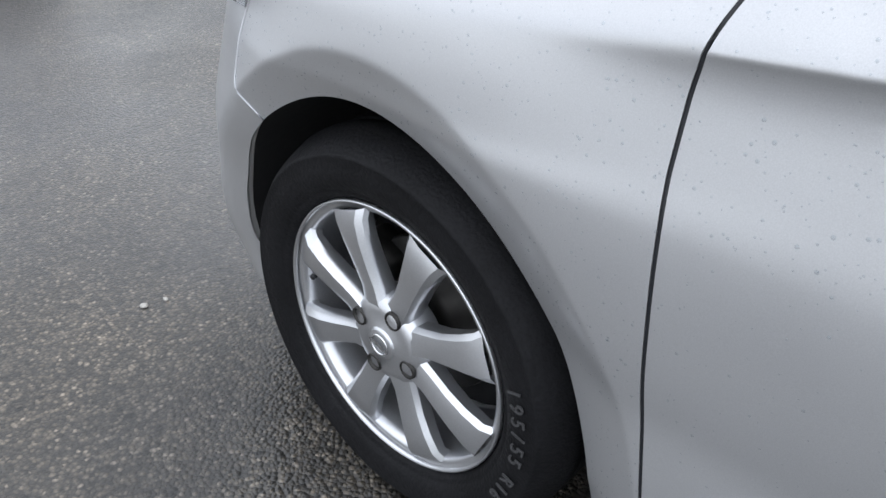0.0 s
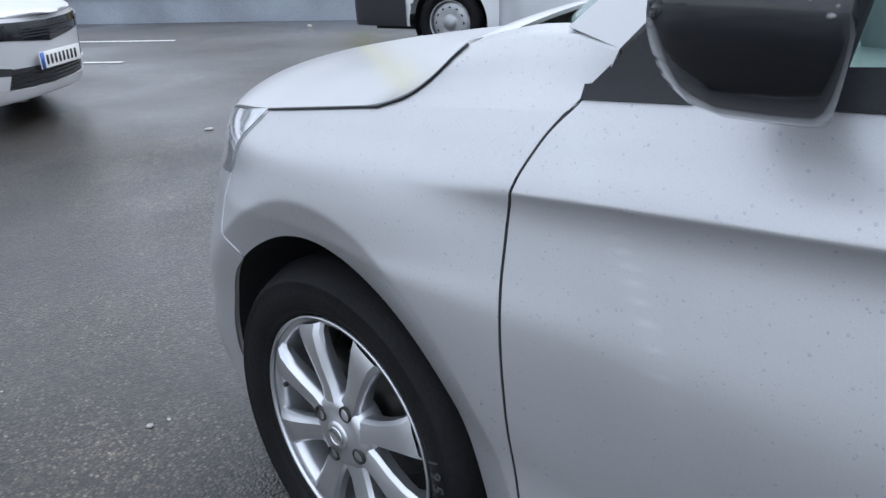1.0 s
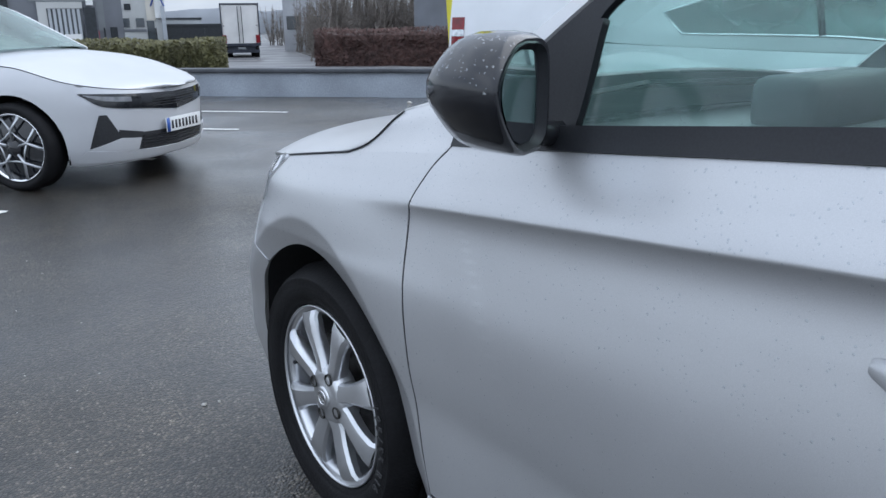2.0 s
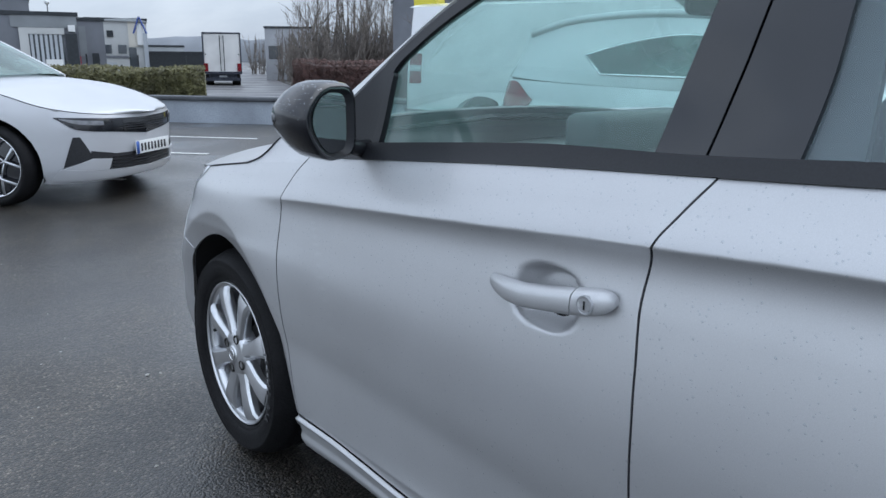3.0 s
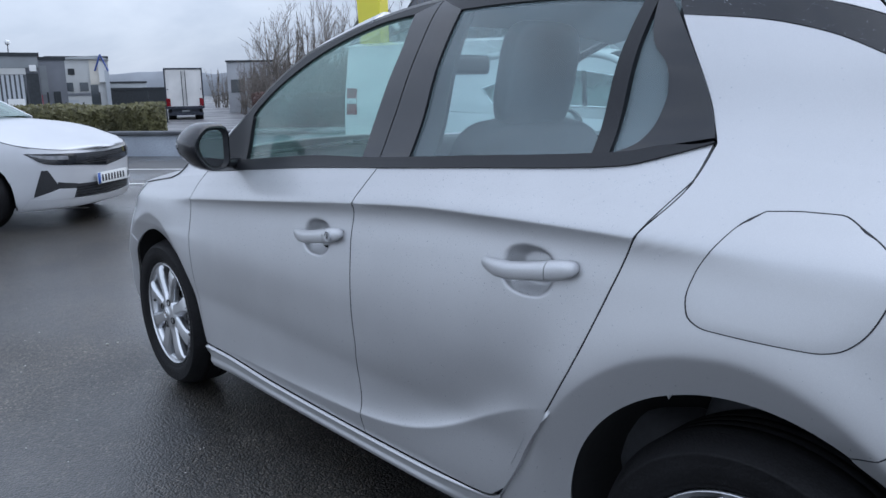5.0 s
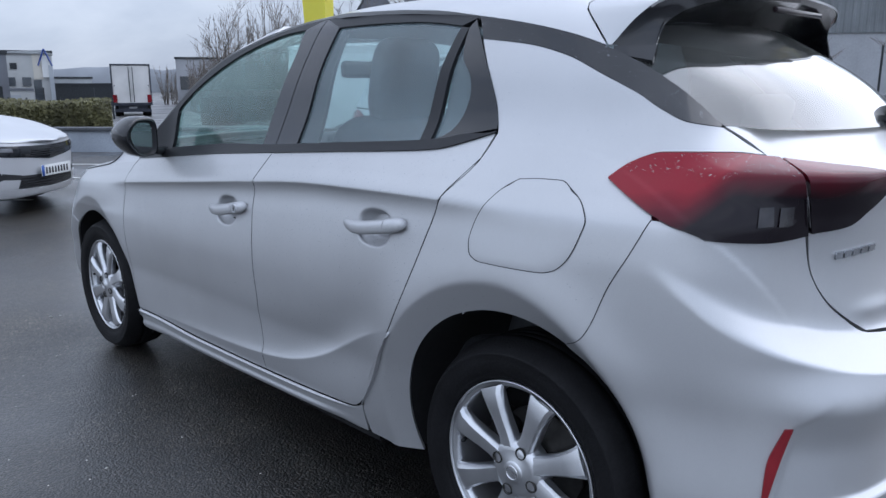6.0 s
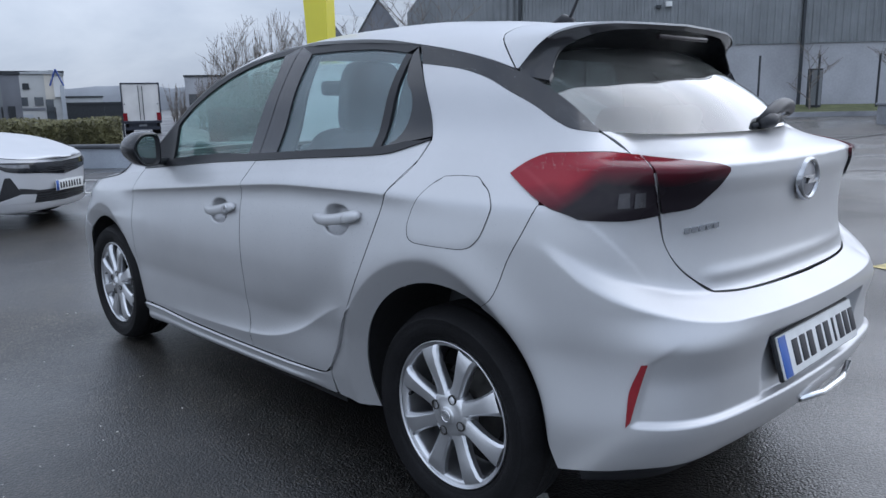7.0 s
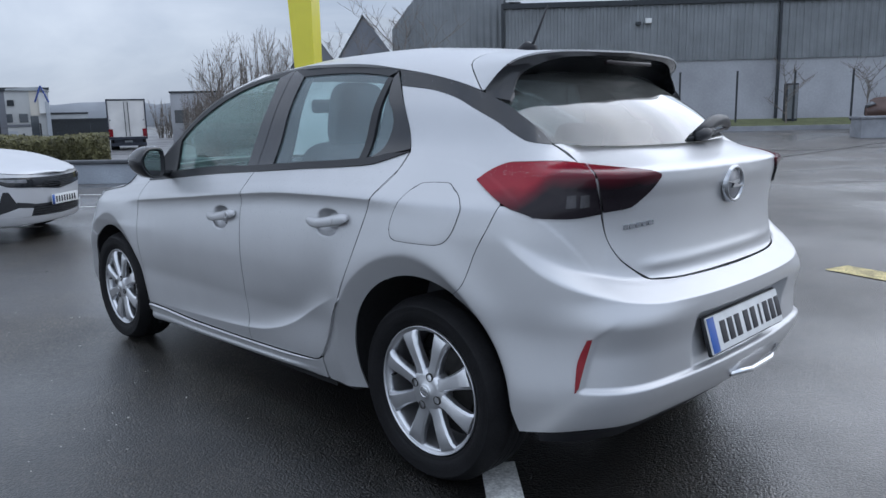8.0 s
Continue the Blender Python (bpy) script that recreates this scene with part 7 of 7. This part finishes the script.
for k in range(4):
    z = .268 + k * .026
    rb = A.patch(line((0, z), (.43, z + .006)), line((0, z + .008), (.43, z + .014)), line((0, z), (0, z + .008)), line((.43, z + .006), (.43, z + .014)), 10, 1, .014)
    obj("grille_rib", *merge(rb, flipped(rb)), BLACK_GLOSS, low_grille)
sp = A.patch(curve((0, .19), (.49, .19), (.95, .195)), curve((0, .243), (.49, .256), (.86, .290)), line((0, .19), (0, .243)), line((.95, .195), (.86, .290)), 28, 4, .022)
obj("splitter", *merge(sp, flipped(sp)), PALE_PAINT, pale_car, "pale lower splitter")
bars_plate(pale_car, pose(-.05, .815, .412, 0, 0, 0))
bm = bmesh.new()
box(bm, (-.7, -3.2, .20), (.7, .33, .26))
part("underbody", bm, LINER, pale_car)
bm = bmesh.new()
box(bm, (-.70, -2.6, .30), (.70, -.7, .85), .05)
part("cabin_mass", bm, SEAT, pale_car)

# small silver hatchback facing the other way beside the first car
comp = thing("compact_car", "small pale silver hatchback parked tail-out", "car", at=(3.35 + .3 * 3.15, 2.92 - .95 * 3.15, 0), turn=math.degrees(math.atan2(-.3, -.954)))
b_off = lambda y, z: pchip((.12, .2, .35, .55, .72, .85, .95, 1.1), (-.10, -.06, -.02, 0, 0, -.015, -.04, -.10))(z)
B = Shell([(0, .80), (.3, .78), (.55, .70), (.74, .52), (.83, .2), (.865, -.3), (.87, -1.5), (.86, -2.4), (.80, -2.85), (.66, -3.07), (.4, -3.14), (0, -3.15)],
          b_off, pchip((-3.2, -2.2, -.9, -.4, .2, .8), (1.02, .98, .94, .93, .88, .72)), .18, (0, -2.5), .365, .31)
obj("body_shell", *B.body(120, 28), SILVER2, comp)
B.liners(comp)
for y in (0, -2.5):
    for sd in (-1, 1):
        simple_wheel(comp, sd * .85, y, .31, .20, "steel", sd)
d_rail = curve((.72, -.35, .96), (.68, -.85, 1.25), (.60, -1.25, 1.46), (.58, -1.9, 1.50), (.58, -2.5, 1.46), (.60, -2.85, 1.36))
d_belt = curve((.79, -.40, .93), (.80, -1.2, .95), (.80, -2.0, .975), (.77, -2.6, 1.0), (.70, -2.98, 1.03))


def at_y(c, y):
    """Where along a curve that runs rearward it reaches y."""
    lo, hi = 0.0, 1.0
    for _ in range(30):
        mid = (lo + hi) / 2
        lo, hi = (mid, hi) if c(mid)[1] > y else (lo, mid)
    return lo


def span(c, u0, u1):
    return lambda u: c(u0 + (u1 - u0) * u)


def bent(*pts):
    """Straight runs through the points, each an equal share of 0..1."""
    return lambda u: line(pts[min(int(u * (len(pts) - 1) + 1e-9), len(pts) - 2)], pts[min(int(u * (len(pts) - 1) + 1e-9), len(pts) - 2) + 1])(u * (len(pts) - 1) - min(int(u * (len(pts) - 1) + 1e-9), len(pts) - 2))


d_sill = curve((.785, -.46, .965), (.80, -1.3, 1.045), (.79, -2.17, 1.062))
d_arch = curve((.75, -.50, 1.01), (.69, -.85, 1.19), (.645, -1.2, 1.305), (.635, -1.6, 1.345), (.655, -2.0, 1.295), (.70, -2.34, 1.20))
u_belt, u_rail = at_y(d_belt, -2.17), at_y(d_rail, -2.45)
tip = bent(d_belt(u_belt), d_sill(1), d_arch(1), d_rail(u_rail))
mid_car = (0, -1.6, .6)
for fl in (False, True):
    def side_part(name, piece, mat, label=""):
        return obj(name, *(flipped(piece) if fl else piece), mat, comp, label)
    side_part("side_window", sheet([coons(d_sill, d_arch, line(d_sill(0), d_arch(0)), line(d_sill(1), d_arch(1)), 30, 8)], 0), DARK_GLASS)
    side_part("window_sill_panel", sheet([coons(span(d_belt, 0, u_belt), d_sill, line(d_belt(0), d_sill(0)), line(d_belt(u_belt), d_sill(1)), 24, 3)], .02, mid_car), SILVER2)
    side_part("roof_side", sheet([coons(d_arch, span(d_rail, .04, u_rail), line(d_arch(0), d_rail(.04)), line(d_arch(1), d_rail(u_rail)), 24, 4)], .02, mid_car), SILVER2)
    side_part("rear_quarter", sheet([coons(span(d_belt, u_belt, 1), span(d_rail, u_rail, 1), tip, line(d_belt(1), d_rail(1)), 12, 9)], .02, mid_car), SILVER2, "broad pale rear pillar")
    side_part("roof_rail", tube([d_rail(u / 20) for u in range(21)], .03, 8), SILVER2)
    side_part("middle_pillar", tube([d_sill(.50), d_arch(.50)], .022, 6), BLACK_TRIM)
    side_part("window_trim", tube([d_sill(u / 16) for u in range(17)] + [d_arch(1 - u / 20) for u in range(21)], .009, 6), CHROME, "chrome window outline")
    tl = B.patch(curve((4.13, .80), (4.36, .72), (4.50, .80)), curve((4.08, .86), (4.33, 1.0), (4.50, .98)), line((4.13, .80), (4.08, .86)), line((4.50, .80), (4.50, .98)), 12, 8, .012)
    obj("tail_lamp", *(flipped(tl) if fl else tl), RED_LENS, comp, "large red tail lamp")
obj("roof", *sheet([top_cover([(d_rail(.38 + .62 * k / 16)[0], d_rail(.38 + .62 * k / 16)[1], d_rail(.38 + .62 * k / 16)[2], .06, 0) for k in range(17)], .06)], .01, (0, -2, 1)), SILVER2, comp)
fl_rows = []
for k in range(17):
    y = .80 - 1.22 * k / 16
    s_lo = min((abs(B.py(B.length * i / 600) - y), B.length * i / 600) for i in range(330))[1]
    fl_rows.append((max(B.at(s_lo, B.belt(y))[0], .02), B.at(s_lo, B.belt(y))[1], B.belt(y), .05 + .03 * k / 16, 0))
obj("bonnet", *sheet([top_cover(fl_rows, .05)], .01, (0, -.2, .3)), SILVER2, comp)
obj("windscreen", *sheet([coons(line((.72, -.35, .96), (-.72, -.35, .96)), line((.60, -1.22, 1.45), (-.60, -1.22, 1.45)), lambda u: d_rail(.38 * u), neg(lambda u: d_rail(.38 * u)), 12, 10)], 0), DARK_GLASS, comp)
obj("tailgate_window", *sheet([coons(line((.68, -3.0, 1.03), (-.68, -3.0, 1.03)), line((.58, -2.82, 1.38), (-.58, -2.82, 1.38)), line((.68, -3.0, 1.03), (.58, -2.82, 1.38)), line((-.68, -3.0, 1.03), (-.58, -2.82, 1.38)), 12, 8)], 0), DARK_GLASS, comp)
bm = bmesh.new()
box(bm, (-.68, -2.9, .22), (.68, .5, .28))
part("underbody", bm, LINER, comp)

# white van with black bumper
van = thing("white_van", "white panel van with black bumper and steel wheels", "van", at=(4.63 + .35 * 3.95, 5.81 - .937 * 3.95, 0), turn=math.degrees(math.atan2(-.35, -.937)))
v_off = lambda y, z: pchip((.2, .35, .7, 1.0, 1.4, 1.9, 2.1), (-.05, -.01, 0, -.01, -.05, -.12, -.2))(z)
V = Shell([(0, .85), (.4, .82), (.7, .70), (.86, .45), (.93, .0), (.95, -1.0), (.95, -3.7), (.93, -3.9), (.86, -3.95), (0, -3.95)], v_off,
          pchip((-4, -.9, -.4, .3, .85), (1.75, 1.75, 1.32, 1.08, .98)), .30, (0, -2.9), .42, .335)
obj("body_shell", *V.body(160, 40), WHITE, van, "white van body")
V.liners(van)
for y in (0, -2.9):
    for sd in (-1, 1):
        simple_wheel(van, sd * .90, y, .335, .215, "steel", sd)
obj("roof", *sheet([top_cover([(.80, -.9 - 3.05 * k / 10, 1.75, .08, 0) for k in range(11)], .08)], .01, (0, -2, 1)), WHITE, van)
obj("windscreen", *sheet([coons(line((.78, .1, 1.12), (-.78, .1, 1.12)), line((.74, -.92, 1.74), (-.74, -.92, 1.74)), line((.78, .1, 1.12), (.74, -.92, 1.74)), line((-.78, .1, 1.12), (-.74, -.92, 1.74)), 8, 8)], .01), DARK_GLASS, van)
obj("bonnet", *sheet([top_cover([(.62, .78, .99, .03, 0), (.80, .4, 1.06, .05, 0), (.84, .1, 1.13, .05, 0)], .05)], .01, (0, 0, .5)), WHITE, van)
for fl in (False, True):
    bp = V.patch(curve((4.82, .30), (5.3, .30), (6.25, .30)), curve((4.82, .56), (5.3, .58), (6.25, .58)), line((4.82, .30), (4.82, .56)), line((6.25, .30), (6.25, .58)), 24, 6, .03)
    obj("rear_bumper", *(flipped(bp) if fl else bp), PLASTIC, van, "black plastic bumper")
    tl = V.patch(line((5.18, .88), (5.34, .88)), line((5.18, 1.22), (5.34, 1.22)), line((5.18, .88), (5.18, 1.22)), line((5.34, .88), (5.34, 1.22)), 4, 8, .01)
    tlo = obj("tail_lamp", *(flipped(tl) if fl else tl), RED_LENS, van, "upright red tail lamp")
    wl = V.patch(line((5.18, 1.02), (5.34, 1.02)), line((5.18, 1.09), (5.34, 1.09)), line((5.18, 1.02), (5.18, 1.09)), line((5.34, 1.02), (5.34, 1.09)), 4, 2, .013)
    obj("clear_lens", *(flipped(wl) if fl else wl), HEAD_LENS, tlo)
    sw = V.patch(line((1.75, 1.15), (2.6, 1.15)), line((2.05, 1.56), (2.6, 1.56)), line((1.75, 1.15), (2.05, 1.56)), line((2.6, 1.15), (2.6, 1.56)), 8, 6, .004)
    obj("cab_window", *(flipped(sw) if fl else sw), BLACK_GLOSS, van)
bm = bmesh.new()
box(bm, (-.75, -3.8, .25), (.75, .6, .32))
part("underbody", bm, LINER, van)

# copper-coloured car behind the planter
COPPER = material("copper_paint", (.085, .046, .036), .32, .5, coat=.8, stain=.06, stain_scale=4)
suv = thing("parked_car", "copper-brown tall hatchback parked behind a planter", "car", at=(29.57, 3.91, height(29.57, 3.91)), turn=14.5)
suv.matrix_world = suv.matrix_world @ Matrix.Scale(1.18, 4)


def prism(outline, x0, x1, soft_edge):
    """Side outline in (y, z) drawn out across the car, with rounded edges."""
    bm = bmesh.new()
    face = bm.faces.new([bm.verts.new((x0, y, z)) for y, z in outline])
    moved_up = bmesh.ops.extrude_face_region(bm, geom=[face])["geom"]
    bmesh.ops.translate(bm, vec=(x1 - x0, 0, 0), verts=[v for v in moved_up if isinstance(v, bmesh.types.BMVert)])
    bmesh.ops.recalc_face_normals(bm, faces=bm.faces)
    bmesh.ops.bevel(bm, geom=bm.edges[:], offset=soft_edge, segments=3, affect="EDGES")
    return bm


part("body_shell", prism([(.80, .30), (.84, .62), (.78, .95), (.60, 1.05), (-.40, 1.14), (-3.1, 1.16), (-3.2, .9), (-3.15, .30)], -.86, .86, .07), COPPER, suv)
part("bonnet", prism([(.70, 1.00), (.60, 1.065), (-.38, 1.155), (-.38, 1.10)], -.70, .70, .012), COPPER, suv)
part("cabin_glass", prism([(-.42, 1.13), (-1.20, 1.60), (-2.65, 1.62), (-3.10, 1.14)], -.72, .72, .08), BLACK_GLOSS, suv)
part("roof", prism([(-1.12, 1.585), (-1.24, 1.645), (-2.66, 1.665), (-2.76, 1.58)], -.70, .70, .025), COPPER, suv)
for x in (-.70, .70):
    obj("windscreen_pillar", *tube([(x, -.36, 1.12), (x, -1.20, 1.61)], .035, 8), COPPER, suv)
    part("headlamp", prism([(.80, .74), (.815, .90), (.62, .97), (.50, .86)], x - .17, x + .17, .02), LAMP_GREY, suv)
part("grille", prism([(.80, .52), (.865, .55), (.845, .84), (.76, .88)], -.48, .48, .015), BLACK_TRIM, suv)
part("bumper", prism([(.78, .26), (.90, .32), (.90, .46), (.80, .50)], -.84, .84, .03), PLASTIC, suv)
for y in (0, -2.45):
    for sd in (-1, 1):
        simple_wheel(suv, sd * .80, y, .33, .21, "steel", sd)

# box lorry seen from behind on the road
lorry = thing("box_lorry", "white box lorry with dark frame, seen from behind", "lorry", at=(20.2, 50.3, height(20.2, 50.3)), turn=-22)
slab("cargo_box", (-1.25, 0, .95), (1.25, 7.0, 3.65), LORRY_WHITE, lorry)
for nm, a, b in (("frame_post", (-1.30, -.06, .95), (-1.22, .02, 3.70)), ("frame_post", (1.22, -.06, .95), (1.30, .02, 3.70)), ("frame_header", (-1.30, -.07, 3.62), (1.30, .02, 3.72)), ("frame_sill", (-1.30, -.08, .88), (1.30, .02, 1.06))):
    slab(nm, a, b, LORRY_DARK, lorry)
for x in (-.6, .6):
    d = slab("rear_door", (x - .57, -.05, 1.06), (x + .57, 0, 3.58), LORRY_WHITE, lorry, "white rear door")
    slab("lock_rod", (x + (.45 if x < 0 else -.50), -.08, 1.1), (x + (.50 if x < 0 else -.45), -.05, 3.5), STEEL, d)
    slab("hinge", (x + (-.55 if x < 0 else .47), -.07, 2.2), (x + (-.47 if x < 0 else .55), -.05, 2.28), STEEL, d)
for x in (-1.12, 1.12):
    slab("tail_lamp", (x - .14, -.12, 1.08), (x + .14, -.06, 1.62), RED_LENS, lorry, "red lamp cluster")
slab("underrun_bar", (-1.2, -.05, .42), (1.2, .08, .62), LORRY_DARK, lorry)
slab("chassis", (-.95, .1, .45), (.95, 9.0, .95), LORRY_DARK, lorry)
slab("plate_board", (-.26, -.09, .66), (.26, -.05, .80), CLAD, lorry)
for y in (1.2, 2.4):
    for sd in (-1, 1):
        obj("wheel", *moved(lathe([(0, -.02), (.28, 0), (.45, .0), (.5, .05), (.5, .5), (.45, .55)], 32), pose(sd * 1.2, y, .5, 0, 0, 0 if sd < 0 else 180)), RUBBER, lorry)
slab("cab", (-1.2, 7.3, .6), (1.2, 9.3, 3.2), LORRY_WHITE, lorry)
fv = thing("far_van", "small white van far along the road", "van", at=(47.0, 111.0, height(47.0, 111.0)), turn=-22)
slab("van_body", (-.9, 0, .5), (.9, 4.2, 2.1), WHITE, fv, bevel=.12)
slab("van_window", (-.75, -.03, 1.3), (.75, .01, 1.85), WINDOW, fv)
slab("van_bumper", (-.9, -.06, .35), (.9, .1, .62), PLASTIC, fv)
for sd in (-1, 1):
    for y in (.8, 3.4):
        obj("wheel", *moved(lathe([(0, 0), (.2, 0), (.33, .02), (.33, .2)], 20), pose(sd * .9, y, .33, 0, 0, 0 if sd < 0 else 180)), RUBBER, fv)


# ---- the far half of the hatchback stands a little further out than a mirror of the near half ----
for ob in car.children_recursive:
    if ob.type == "MESH" and ob.name.split(".")[0] not in RUNNING_GEAR and not (ob.parent and ob.parent.type == "EMPTY" and ob.parent != car):
        for v in ob.data.vertices:
            v.co.x += .05 * soft((v.co.x + .5) / 1.0)

# ---- raindrops ----


def water_material():
    """A thin clear bead: what lies under it shows through, with a bright skin."""
    mat = bpy.data.materials.new("rain_water")
    mat.use_nodes = True
    n, l = mat.node_tree.nodes, mat.node_tree.links
    n.clear()
    out, clear, gloss, mix = n.new("ShaderNodeOutputMaterial"), n.new("ShaderNodeBsdfTransparent"), n.new("ShaderNodeBsdfGlossy"), n.new("ShaderNodeMixShader")
    clear.inputs["Color"].default_value = (.86, .88, .9, 1)
    gloss.inputs["Roughness"].default_value = .05
    mix.inputs[0].default_value = .14
    l.new(clear.outputs[0], mix.inputs[1])
    l.new(gloss.outputs[0], mix.inputs[2])
    l.new(mix.outputs[0], out.inputs["Surface"])
    return mat


WATER = water_material()


def raindrops(ob, count, seed, small=.0007, large=.0019, tall=.4, keep=None, parent=None):
    """Scatters low round drops over the outer faces of a panel."""
    rnd = random.Random(seed)
    me = ob.data
    me.calc_loop_triangles()
    pool, total = [], 0.0
    centre = Vector((0, -1.3, .55))
    for tri in me.loop_triangles:
        a, b, c = (me.vertices[i].co for i in tri.vertices)
        n = (b - a).cross(c - a)
        area = n.length / 2
        if area < 1e-9:
            continue
        n.normalize()
        m = (a + b + c) / 3
        if n.dot(m - centre) < .05 or (keep and not keep(m, n)):
            continue
        total += area
        pool.append((total, a, b, c, n))
    if not pool:
        return
    sums = [p[0] for p in pool]
    verts, faces = [], []
    for _ in range(count):
        k = min(int(np.searchsorted(sums, rnd.random() * total)), len(pool) - 1)
        _, a, b, c, n = pool[k]
        r1, r2 = math.sqrt(rnd.random()), rnd.random()
        p = a * (1 - r1) + b * (r1 * (1 - r2)) + c * (r1 * r2)
        r = small + (large - small) * rnd.random() ** 3
        u = n.orthogonal().normalized()
        v = n.cross(u)
        down = Vector((0, 0, -1)) - n * -n.z
        run = r * rnd.uniform(0, .7) * down.length
        o = len(verts)
        for ring, hh in ((1.0, -.02), (.72, .7)):
            for i in range(7):
                g = 2 * math.pi * i / 7
                verts.append(p + (u * math.cos(g) + v * math.sin(g)) * r * ring + down * run * .5 + n * r * tall * hh)
        verts.append(p + n * r * tall + down * run * .5)
        for i in range(7):
            j = (i + 1) % 7
            faces += [(o + i, o + j, o + 7 + j, o + 7 + i), (o + 7 + i, o + 7 + j, o + 14)]
    d = tagged(obj("rain", verts, faces, WATER, parent or ob), kind="stuff")
    return d


for i, ob in enumerate([o for o in car.children]):
    base = ob.name.split(".")[0]
    near = ob.data is not None and sum((v.co.x for v in ob.data.vertices)) <= .01 * len(ob.data.vertices) if ob.type == "MESH" else False
    if not near:
        continue
    if base in ("front_door", "rear_door"):
        raindrops(ob, 1300, 100 + i)
        raindrops(ob, 700, 130 + i, .0009, .0022, keep=lambda m, n: n.z > .12)
    elif base == "front_wing":
        raindrops(ob, 1300, 200 + i)
    elif base == "rear_quarter_panel":
        raindrops(ob, 420, 300 + i)
    elif base in ("bonnet", "roof"):
        raindrops(ob, 1500, 400 + i, .0015, .004, keep=lambda m, n: n.z > .3)
    elif base == "tailgate":
        raindrops(ob, 500, 500 + i)
    elif base == "rear_bumper":
        raindrops(ob, 400, 600 + i, keep=lambda m, n: m.z > .6)
    elif base == "tail_lamp":
        raindrops(ob, 160, 700 + i, .0014, .0032, keep=lambda m, n: m.z > 1.06)
    elif base == "pillar_strip":
        raindrops(ob, 300, 800 + i, .0008, .0020)
    elif base == "roof_spoiler":
        raindrops(ob, 500, 820 + i, .0012, .003, keep=lambda m, n: n.z > .2)
    elif base == "rear_window":
        raindrops(ob, 1500, 840 + i, .0010, .0026)
    elif base == "mirror_housing":
        raindrops(ob, 220, 860 + i, .0012, .0030, keep=lambda m, n: n.z > .1)
raindrops(MG[0], 130, 880, .0010, .0032, parent=MH[0])
for i, (pane, door) in enumerate(((PF[0], FD[0]), (PR[0], RD[0]))):
    raindrops(pane, 700, 900 + i, .0008, .0022, parent=door)
